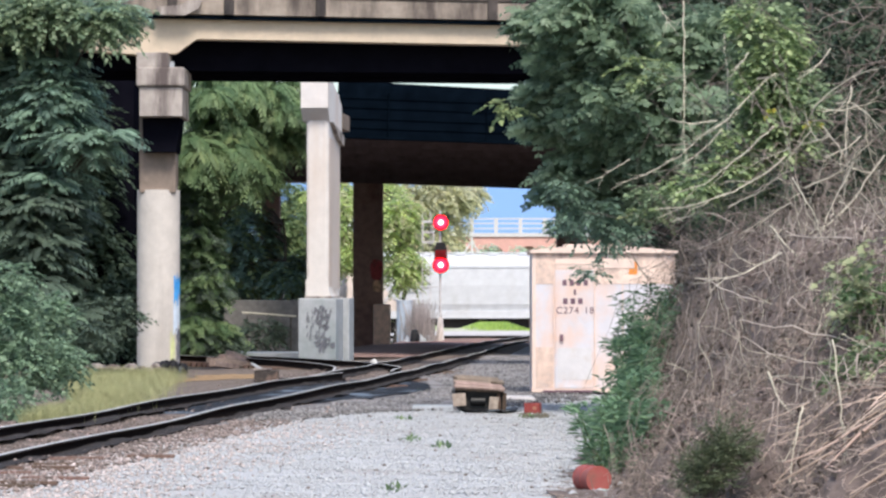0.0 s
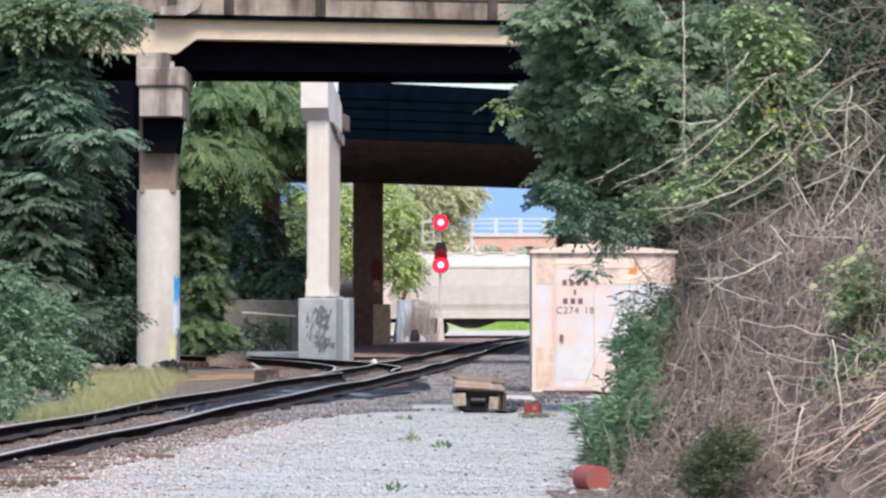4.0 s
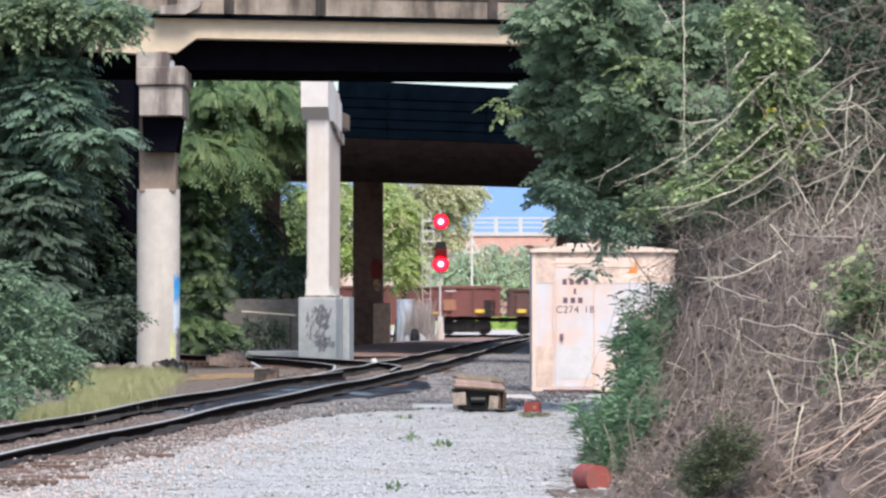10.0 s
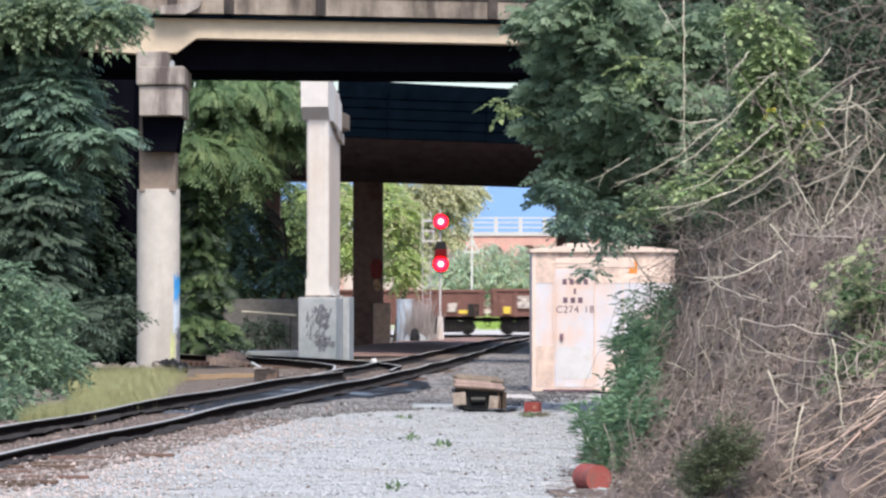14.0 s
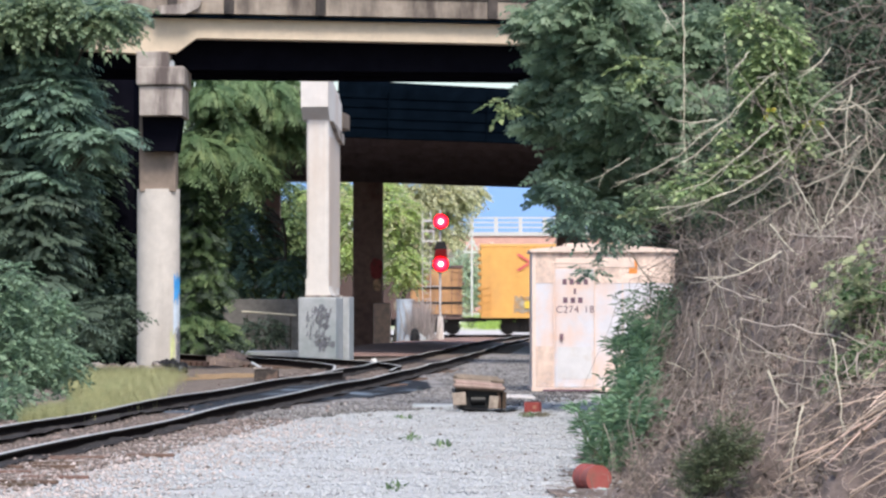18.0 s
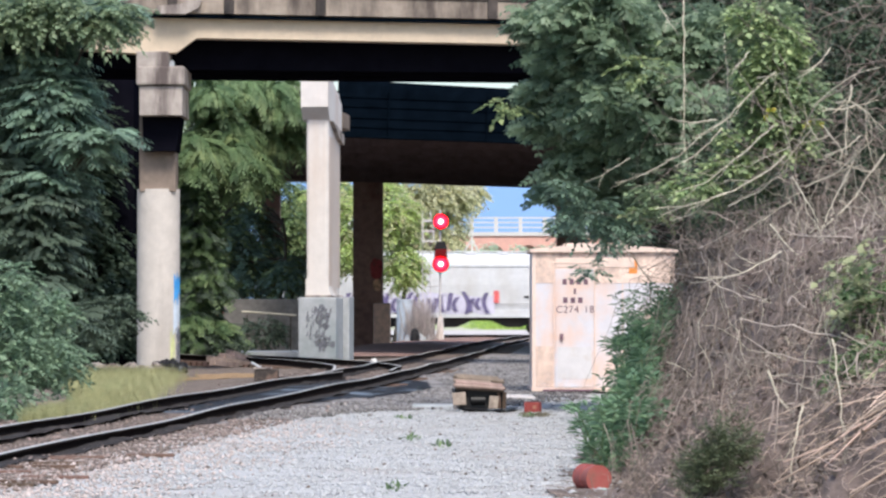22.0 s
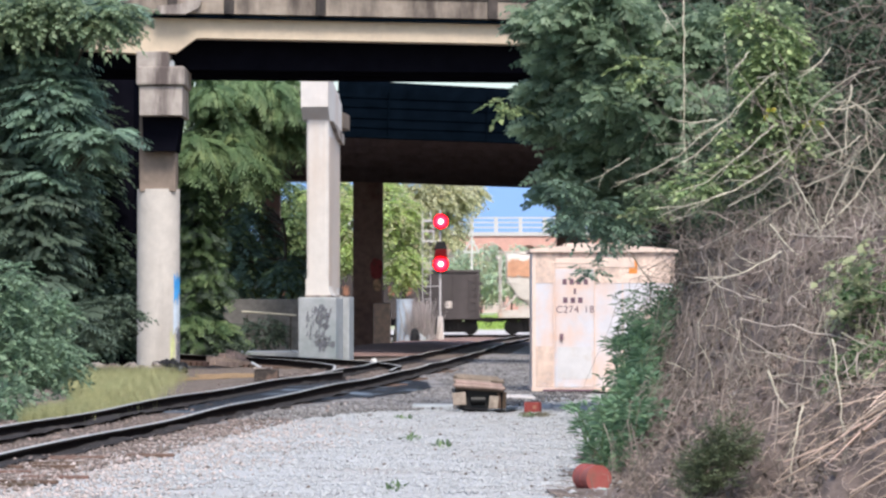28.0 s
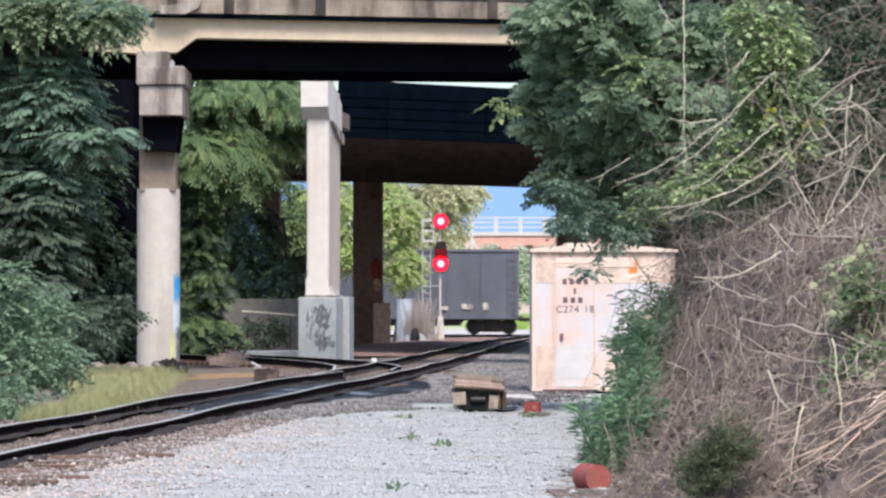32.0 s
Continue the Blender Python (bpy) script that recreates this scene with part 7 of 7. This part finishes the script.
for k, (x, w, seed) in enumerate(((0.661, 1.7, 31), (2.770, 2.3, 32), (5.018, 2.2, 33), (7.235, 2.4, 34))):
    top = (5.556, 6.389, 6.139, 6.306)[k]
    tree("shrub", "green shrub beyond the main line, haze put into its pale colour", seed, (x, 247, 0.8), (x, 247, top - 1.0), [(x, 247, top - 1.6, w, 1.5, 1.7), (x - w * 0.5, 246, top - 2.8, w * 0.8, 1.4, 1.4), (x + w * 0.5, 246, top - 3.0, w * 0.8, 1.4, 1.3)], 2400, HAZE_LEAF, HAZE_OLIVE, group="far shrubs", radius=0.08, reach=0.4, length=0.13, width=0.06, category="shrub")
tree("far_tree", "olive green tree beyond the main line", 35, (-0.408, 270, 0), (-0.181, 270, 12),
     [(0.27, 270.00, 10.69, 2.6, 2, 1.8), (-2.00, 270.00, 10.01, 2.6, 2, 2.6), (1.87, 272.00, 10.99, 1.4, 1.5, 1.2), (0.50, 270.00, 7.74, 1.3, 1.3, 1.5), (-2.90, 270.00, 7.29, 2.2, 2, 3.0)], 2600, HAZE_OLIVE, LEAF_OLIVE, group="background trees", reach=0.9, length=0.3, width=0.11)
pole = thing("utility_pole", pose(1.987, 232, 0.7), "thin white pole with a braced cross arm", "pole")
part("post", tube((0, 0, -0.2), (0, 0, 6.532 - 0.7), 0.085, sides=10), MARK_WHITE, pole)
part("cross_arm", box(-0.55, 0.5, -0.05, 0.05, 5.402 - 0.75, 5.402 - 0.65), MARK_WHITE, pole)
for x in (-0.55, 0.5):
    part("brace", tube((x, 0, 5.402 - 0.7), (0, 0, 6.259 - 0.7), 0.06, sides=8), MARK_WHITE, pole)

# Brick colour is lightened for haze.
BRICK = material("salmon_brick", (0.66, 0.38, 0.32), 0.9, grain=1.2, vary=0.12, stain=(0.62, 0.42, 0.36), stain_scale=0.15, bump=0.2)
viaduct = thing("brick_viaduct", pose(6.783, 400, 0), "salmon brick viaduct with arches and a white railing", "bridge")
VZ = 10.284
bm = bmesh.new()
V = 0.067
for k in range(-5, 6):
    x = (k * 62 + 20) * V
    outline = [(x, -0.3), (x, VZ), (x + 62 * V, VZ), (x + 62 * V, -0.3), (x + 50 * V, -0.3), (x + 50 * V, VZ - 2.4)]
    outline += [(x + 31 * V + 19 * V * math.cos(a), VZ - 2.4 + 1.3 * math.sin(a)) for a in np.linspace(0.3, 2.84, 9)]
    outline += [(x + 12 * V, VZ - 2.4), (x + 12 * V, -0.3)]
    part("arch_bay", add_prism(bmesh.new(), outline, 0, 6), BRICK, viaduct, "salmon brick arch")
part("infill_wall", box(-21, 26, 1.2, 1.6, -0.3, VZ - 0.3), material("pale_plaster", (0.62, 0.55, 0.50), 0.9, grain=1, vary=0.1, bump=0.1), viaduct, "pale wall behind the arches")
part("coping", box(-21, 26, -0.2, 6.2, VZ, VZ + 0.45), MARK_WHITE, viaduct, "white coping")
for z in (0.9, 1.5, 2.05):
    part("rail", box(-21, 26, 0.0, 0.08, VZ + z, VZ + z + 0.17), MARK_WHITE, viaduct)
for k in range(17):
    part("railing_post", box(-21 + k * 2.9, -20.55 + k * 2.9, -0.02, 0.1, VZ + 0.4, VZ + 2.25), MARK_WHITE, viaduct)
# The ridge's blue is distance haze given as base colour.
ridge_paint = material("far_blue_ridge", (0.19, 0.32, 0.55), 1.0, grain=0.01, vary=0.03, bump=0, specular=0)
bm = bmesh.new()
near, far = [], []
for k in range(81):
    x = -900 + k * 22.5
    h = 92 + 8 * math.sin(k * 0.31) + 3 * math.sin(k * 0.83 + 1)
    near.append(bm.verts.new((x, 1700, -0.3)))
    far.append(bm.verts.new((x, 1900, h)))
for k in range(80):
    bm.faces.new((near[k], near[k + 1], far[k + 1], far[k]))
tagged(mesh_object("distant_ridge", bm, ridge_paint, smooth=True), "wooded ridge far away, haze put into its blue colour", "hill", kind="structure")

# ---- things on the ground ----
cover = thing("timber_box", pose(0.551, 49, -0.14, 0, 0, 4), "weathered timber switch machine cover with an open dark front", "track equipment")
K = 0.008
PLANK = material("weathered_plank", (0.33, 0.245, 0.20), 0.9, grain=10, vary=0.3, stain=(0.22, 0.16, 0.13), stain_scale=3, objects=0.25, bump=0.5)
lid = part("lid", box(-47 * K, 42 * K, 0.02, 0.72, -0.02, 0.01, 0.006), TIE_WOOD, cover, "sagging plank lid")
lid.matrix_basis = pose(0, -0.1, 43 * K, 13, 4, 0)
for k, (x0, x1, tip) in enumerate(((-50, 43, 0), (-46, 40, 2), (-49, 20, -1), (-42, 45, 3), (-44, 36, 0))):
    board = part("lid_plank", box(x0 * K, x1 * K, -0.065, 0.065, -0.014, 0.014, 0.006), PLANK, lid)
    board.matrix_basis = pose(0, 0.07 + 0.145 * k, 0.03 + 0.006 * (k % 2), tip, 0.6 * tip, 0.8 * tip - 0.5)
for x0, x1, z0, z1, turn in ((-50, -26, 18, 41, -4), (12, 29, 10, 34, 6)):
    board = part("front_board", box(x0 * K, x1 * K, -0.07, -0.04, z0 * K, z1 * K, 0.008), material("limed_board", (0.40, 0.33, 0.275), 0.9, grain=9, vary=0.3, stain=(0.25, 0.2, 0.17), stain_scale=6, bump=0.4), cover, "pale front board")
    board.matrix_basis = pose(0, 0, 0, 0, turn, 0)
# Solid black fill stands for the shade inside the open front.
part("machine_case", add_prism(bmesh.new(), [(-40 * K, 12 * K), (-48 * K, 44 * K), (43 * K, 41 * K), (42 * K, 8 * K), (34 * K, -0.02), (-26 * K, -0.02)], 0.04, 0.7), HOOD, cover, "black case, the shade of the open front put into its colour")
part("motor", tube((-18 * K, 0.03, 24 * K), (8 * K, 0.03, 24 * K), 8 * K, sides=14), HOOD, cover)
for x0, x1, z1, turn in ((31, 37, 36, -5), (38, 45, 41, 6)):
    post = part("end_post", box(x0 * K, x1 * K, -0.02, 0.12, 3 * K, z1 * K, 0.01), TIE_WOOD, cover, "splintered dark end post")
    post.matrix_basis = pose(0, 0, 0, 0, turn * 0.5, 0)
# Flat dark patch paints the shadow around the foot of the timber box.
bm = bmesh.new()
bm.faces.new([bm.verts.new((0.60 + (0.42 + 0.10 * math.sin(3 * q + 1)) * math.cos(q), 49.2 + (1.1 + 0.3 * math.cos(2 * q)) * math.sin(q), -0.072 + 0.01 * math.sin(5 * q))) for q in np.linspace(0, 2 * math.pi, 25)[:-1]])
tagged(mesh_object("grease_patch", bm, OILY_SHADE), "dark patch on the gravel, the timber box's shadow in its colour", "grease", kind="structure")
tagged(mesh_object("flat_slab", box(-0.462, 0.154, 50.4, 51.3, -0.16, -0.06, 0.02), CONCRETE_GREY), "thin pale slab lying on the gravel", "slab")
tagged(mesh_object("flat_slab", box(1.025, 1.514, 55.2, 57, -0.16, -0.06, 0.02), CONCRETE_WHITE), "thin pale slab lying beside the shed", "slab")
block = thing("red_block", pose(1.275, 48.5, -0.14, 0, 0, -12), "chipped red painted block on the gravel", "block")
part("block", box(-14 * K, 14 * K, 0, 0.2, 0, 22 * K, 0.012), material("red_block_paint", (0.27, 0.05, 0.045), 0.8, grain=8, vary=0.3, stain=(0.20, 0.05, 0.04), stain_scale=5, bump=0.3), block)
part("chip", box(2 * K, 9 * K, -0.006, 0.0, 10 * K, 16 * K), MARK_RUST, block)
r5 = np.random.default_rng(93)
a = np.stack([r5.uniform(1.117, 1.473, 260), r5.uniform(46.6, 48.2, 260), np.full(260, -0.15)], 1)
v, f = stems(wander(r5, a, a + r5.normal(0, 1, (260, 3)) * np.array([0.05, 0.05, 0.0]) + np.array([0, 0, 0.06]), 4, 0.08), np.repeat(np.linspace(0.008, 0.003, 4)[None], 260, 0))
tagged(polygon_mesh("withered_weed", v, f, material("withered_weed", (0.20, 0.18, 0.13), 0.9, grain=4, vary=0.3, islands=0.4, bump=0)), "withered brown green weeds before the red block", "weeds", kind="stuff")
can = thing("paint_can", pose(1.214, 27.5, -0.011, 0, 0, -70), "rusty red metal can lying on its side", "can")
C = 0.005
CAN_RED = material("can_red", (0.34, 0.085, 0.075), 0.6, grain=8, vary=0.2, stain=(0.24, 0.10, 0.08), stain_scale=8, bump=0.15)
bm = bmesh.new()
add_tube(bm, (-29 * C, 0, 0), (29 * C, 0, 0), 21 * C, sides=30)
part("barrel", bm, CAN_RED, can, smooth=False)
# End disc slightly paler than the barrel, to set it off.
part("end_disc", tube((29.0 * C, 0, 0), (29.8 * C, 0, 0), 19.5 * C, sides=30), material("dusty_can_end", (0.36, 0.10, 0.09), 0.7, grain=10, vary=0.2, stain=(0.33, 0.12, 0.10), stain_scale=7, bump=0.15), can, "slightly paler end of the can")
for x in (-29, 0, 29.5):
    part("bead", tube(((x - 1) * C, 0, 0), ((x + 1) * C, 0, 0), 22 * C, sides=30), CAN_RED, can)
rng2 = random.Random(90)
for x, y, z, w, mat, label in ((1.30, 27.30, -0.10, 0.05, MARK_TEAL, "crumpled scrap of pale blue litter"), (1.43, 27.60, -0.04, 0.04, MARK_WHITE, "crumpled scrap of white litter"), (2.00, 26.40, -0.11, 0.04, MARK_WHITE, "crumpled scrap of white litter"), (0.76, 27.20, -0.13, 0.06, MARK_WHITE, "crumpled scrap of white litter")):
    bm = bmesh.new()
    bmesh.ops.create_icosphere(bm, subdivisions=2, radius=w)
    for v in bm.verts:
        v.co = (v.co.x * 1.3, v.co.y, v.co.z * 0.5) if v.co.z > 0 else (v.co.x, v.co.y, v.co.z * 0.3)
        v.co *= 1 + 0.5 * noise.noise(v.co * 40)
    ob = tagged(mesh_object("litter", bm, mat), label, "litter", "litter")
    ob.matrix_basis = pose(x, y, z - 0.01, 0, 0, rng2.uniform(0, 360))


def rock(name, x, y, z, size, mat, label, seed, category="rock", group=""):
    r = random.Random(seed)
    bm = bmesh.new()
    bmesh.ops.create_icosphere(bm, subdivisions=2, radius=1)
    for v in bm.verts:
        v.co *= 1 + 0.28 * noise.noise(v.co * 1.3 + Vector((seed, 0, 0)))
        v.co = (v.co.x * size[0], v.co.y * size[1], v.co.z * size[2])
    ob = mesh_object(name, bm, mat)
    ob.matrix_basis = pose(x, y, z, 0, 0, r.uniform(0, 360))
    return tagged(ob, label, category, group)


rock("rock", -1.803, 88, 0.02, (0.10, 0.10, 0.10), MARK_WHITE, "small white stone beside the rail", 1)
for k in range(16):
    rock("rubble", -8.941 + k * 0.12 + rng2.uniform(-0.2, 0.2), 83 + rng2.uniform(-1.5, 1.0), -0.08, (rng2.uniform(0.1, 0.24), rng2.uniform(0.1, 0.2), rng2.uniform(0.08, 0.18)), CONCRETE_OLD if k % 3 else DIRT, "broken concrete rubble by the pier", 10 + k, "rubble", "rubble by the pier")
for k in range(7):
    rock("rubble", -7.179 + 0.113 * k, 84.5 + rng2.uniform(-0.6, 0.4), -0.08, (rng2.uniform(0.12, 0.22), 0.15, rng2.uniform(0.12, 0.26)), OILY_SHADE, "dark rubble at the foot of the pier", 40 + k, "rubble", "rubble by the pier")
for k in range(12):
    rock("rubble", -1.551 + 0.075 * k + rng2.uniform(-0.2, 0.2), 164 + rng2.uniform(-1, 1), -0.1, (rng2.uniform(0.15, 0.45), 0.3, rng2.uniform(0.15, 0.4)), CONCRETE_GREY if k % 2 else CONCRETE_OLD, "grey broken concrete near the signal", 60 + k, "rubble", "rubble near the signal")
rock("rubble", -1.38, 163.2, 0.05, (0.26, 0.25, 0.50), OILY_SHADE, "dark broken block beside the culvert pipe", 84, "rubble", "rubble near the signal")
r3 = np.random.default_rng(92)
a = np.stack([r3.normal(-1.164, 0.32, 500), r3.uniform(163.5, 166, 500), np.full(500, -0.2)], 1)
v, f = stems(wander(r3, a, a + np.stack([r3.normal(0, 0.25, 500), r3.normal(0, 0.2, 500), r3.uniform(0.5, 2.2, 500)], 1), 5, 0.05), np.repeat(np.linspace(0.022, 0.008, 5)[None], 500, 0))
tagged(polygon_mesh("dry_brush", v, f, material("grey_dry_brush", (0.47, 0.42, 0.40), 0.9, grain=3, vary=0.2, islands=0.3, bump=0)), "pale dry brush beside the signal", "dry brush", kind="stuff")
tagged(sheet("leaf_litter", lambda y: (-5.85 + 0.12 * math.sin(y * 2.1) + 0.05 * math.sin(y * 5.3), -4.05 + 0.15 * math.sin(y * 1.3)), 74, 81.5, 0.5, 10, lambda x, y: max(-0.255, verge_z(x, y)) + 0.012, material("ochre_litter", (0.33, 0.215, 0.115), 0.95, grain=8, vary=0.4, stain=(0.22, 0.15, 0.10), stain_scale=1.5, bump=0.6), "ochre dead leaves and sawdust by the siding", "leaf litter"))
machine = thing("switch_stand", pose(-3.667, 70, -0.12), "rusty low switch stand beside the rail", "track equipment")
part("case", box(-0.25, 0.25, -0.15, 0.2, 0, 0.26, 0.03), material("rusty_case", (0.05, 0.04, 0.036), 0.8, grain=8, vary=0.4, stain=(0.2, 0.13, 0.1), stain_scale=4, bump=0.3), machine)
part("lid", box(-0.27, 0.10, -0.17, 0.22, 0.26, 0.30, 0.01), CONCRETE_OLD, machine)
part("lever", tube((-0.1, 0, 0.28), (-0.32, 0, 0.40), 0.025, sides=8), CONCRETE_GREY, machine)
part("tie_rod", tube((0.25, 0, 0.08), (1.2, 0, 0.06), 0.02, sides=8), RAIL_STEEL, machine)
for k in range(6):
    x = -5.981 + 0.09 * k
    beam = mesh_object("timber", box(-0.8, 0.8, -0.1, 0.1, -0.08, 0.08, 0.015), PLANK)
    beam.matrix_basis = pose(x, 92 + 0.6 * k, -0.10 + 0.05 * (k % 3), 0, 4 + 2 * k, 70 - 20 * (k % 2))
    tagged(beam, "old timber baulk dumped beside the siding", "timber", "dumped timbers")

# ---- ties and stones ----
tie_mesh = box(-1.3, 1.3, -0.115, 0.115, -0.18, 0.0, 0.012)
tie = part("tie", tie_mesh, TIE_WOOD, track)
tie.matrix_basis = pose(line_x(20), 20, line_z(20) - 0.172)
r4 = random.Random(5)
y = 20.0
while y < 165:
    y += 0.56
    again(tie, pose(line_x(y) + r4.uniform(-0.07, 0.07), y, line_z(y) - 0.168 + r4.uniform(-0.012, 0.01), 0, 0, r4.uniform(-2.5, 2.5)))
y = 86.0
for k in range(28):
    y += 0.6
    x = float(np.interp(y, SIDING_Y, SIDING_X))
    again(tie, pose(x, y, line_z(y) - 0.19, 0, 0, 12 + 6 * k / 28 + r4.uniform(-2, 2)), branch)


def stones(name, count, place, size, mat, label, seed):
    """Loose crushed stone: squashed, turned octahedra."""
    r = np.random.default_rng(seed)
    at = place(r, count)
    s = size * r.lognormal(0, 0.35, (count, 1, 1))
    shape = np.array([[1, 0, 0], [-1, 0, 0], [0, 1, 0], [0, -1, 0], [0, 0, 0.7], [0, 0, -0.7]])[None] * r.uniform(0.6, 1.2, (count, 6, 1))
    q = r.uniform(0, 6.28, count)
    c, n = np.cos(q), np.sin(q)
    turn = np.stack([np.stack([c, -n, 0 * c], 1), np.stack([n, c, 0 * c], 1), np.stack([0 * c, 0 * c, 1 + 0 * c], 1)], 1)
    v = np.einsum("nij,nkj->nki", turn, shape) * s + at[:, None]
    tri = np.array([[0, 2, 4], [2, 1, 4], [1, 3, 4], [3, 0, 4], [2, 0, 5], [1, 2, 5], [3, 1, 5], [0, 3, 5]])
    f = (np.arange(count)[:, None, None] * 6 + tri[None]).reshape(-1, 3)
    return tagged(polygon_mesh(name, v.reshape(-1, 3), f, mat), label, "gravel", kind="stuff")


def yard_spot(r, n):
    y = 24 + 60 * r.beta(1.0, 2.4, n)
    x0 = np.interp(y, FINE_Y, FINE_X) + 1.35
    x1 = 1.3 + 0.071 * (y - 27) + 0.1
    x = x0 + (x1 - x0) * r.uniform(0, 1, n)
    z = np.array([yard_z(a, b) for a, b in zip(x, y)])
    return np.stack([x, y, z + 0.004], 1)


def bed_spot(r, n):
    y = 24 + 70 * r.beta(1.0, 2.0, n)
    y = np.where((y > 47) & (y < 71) & (r.random(n) < 0.8), 24 + 23 * r.random(n), y)
    x = np.interp(y, FINE_Y, FINE_X) + r.uniform(-2.2, 1.9, n)
    z = np.array([bed_z(a, b) for a, b in zip(x, y)])
    z = np.where(x > np.interp(y, FINE_Y, FINE_X) + 0.6, np.array([yard_z(a, b) + 0.02 for a, b in zip(x, y)]), z)
    return np.stack([x, y, z + 0.008], 1)


def tan_spot(r, n):
    y = 22 + 24 * r.beta(1.0, 1.8, n)
    x = np.interp(y, FINE_Y, FINE_X) + 1.0 + 2.6 * r.beta(1.0, 2.2, n)
    z = np.array([yard_z(a, b) for a, b in zip(x, y)])
    return np.stack([x, y, z + 0.014], 1)


def apron_spot(r, n):
    y = 45 + 62 * r.beta(1.2, 1.4, n)
    x0 = np.interp(y, FINE_Y, FINE_X) + 0.95 + np.interp(y, [50, 55, 66, 74], [0.0, 1.1, 1.1, 0.0])
    x1 = np.array([apron_edge(v) for v in y]) + 0.25
    x = x0 + (x1 - x0) * r.uniform(0, 1, n)
    z = np.array([yard_z(a, b) for a, b in zip(x, y)])
    return np.stack([x, y, z + 0.03], 1)


stones("apron_gravel", 16000, apron_spot, 0.024, material("sooty_stone", (0.20, 0.19, 0.188), 0.95, grain=20, vary=0.3, islands=0.6, spread=0.01, bump=0), "sooty small stones beside the rail", 57)
stones("tan_gravel", 9000, tan_spot, 0.015, material("tan_stone", (0.50, 0.43, 0.405), 0.95, grain=20, vary=0.2, islands=0.3, spread=0.012, bump=0), "pinkish tan stones along the track", 55)
for k in range(26):
    y = r4.uniform(25, 34)
    x = line_x(y) + r4.uniform(0.9, 1.9)
    ob = mesh_object("splinter", box(-r4.uniform(0.15, 0.5), 0.25, -0.03, 0.03, -0.012, 0.02, 0.006), TIE_WOOD)
    ob.matrix_basis = pose(x, y, yard_z(x, y) + 0.02, 0, 0, r4.uniform(-25, 25))
    tagged(ob, "split piece of old brown tie wood", "wood scrap", "tie splinters")
stones("loose_gravel", 42000, yard_spot, 0.015, STONES, "loose pale grey crushed stone", 51)
stones("coarse_gravel", 420, yard_spot, 0.03, STONES, "coarser stones scattered over the yard", 52)
stones("dark_gravel", 900, yard_spot, 0.017, DIRT, "dark stones and clods scattered over the yard", 54)
stones("track_gravel", 15000, bed_spot, 0.018, material("brown_stone", (0.25, 0.20, 0.18), 0.95, grain=20, vary=0.2, islands=0.5, spread=0.012, bump=0), "brown stones between the rails", 53)


a = on_bank(230, 22, 40, 1.15, 3.4, 0.10, 0.40)
stem_mass("loose_twigs", a, a + np.stack([rng.normal(0, 0.34, 230), rng.normal(0, 0.2, 230), rng.normal(-0.02, 0.26, 230)], 1), 0.0062, material("grey_twig", (0.47, 0.415, 0.36), 0.9, grain=6, vary=0.3, islands=0.45, spread=0.012, bump=0), 0.06, "loose grey twigs caught across the vines", "twigs", k=7)
motions()
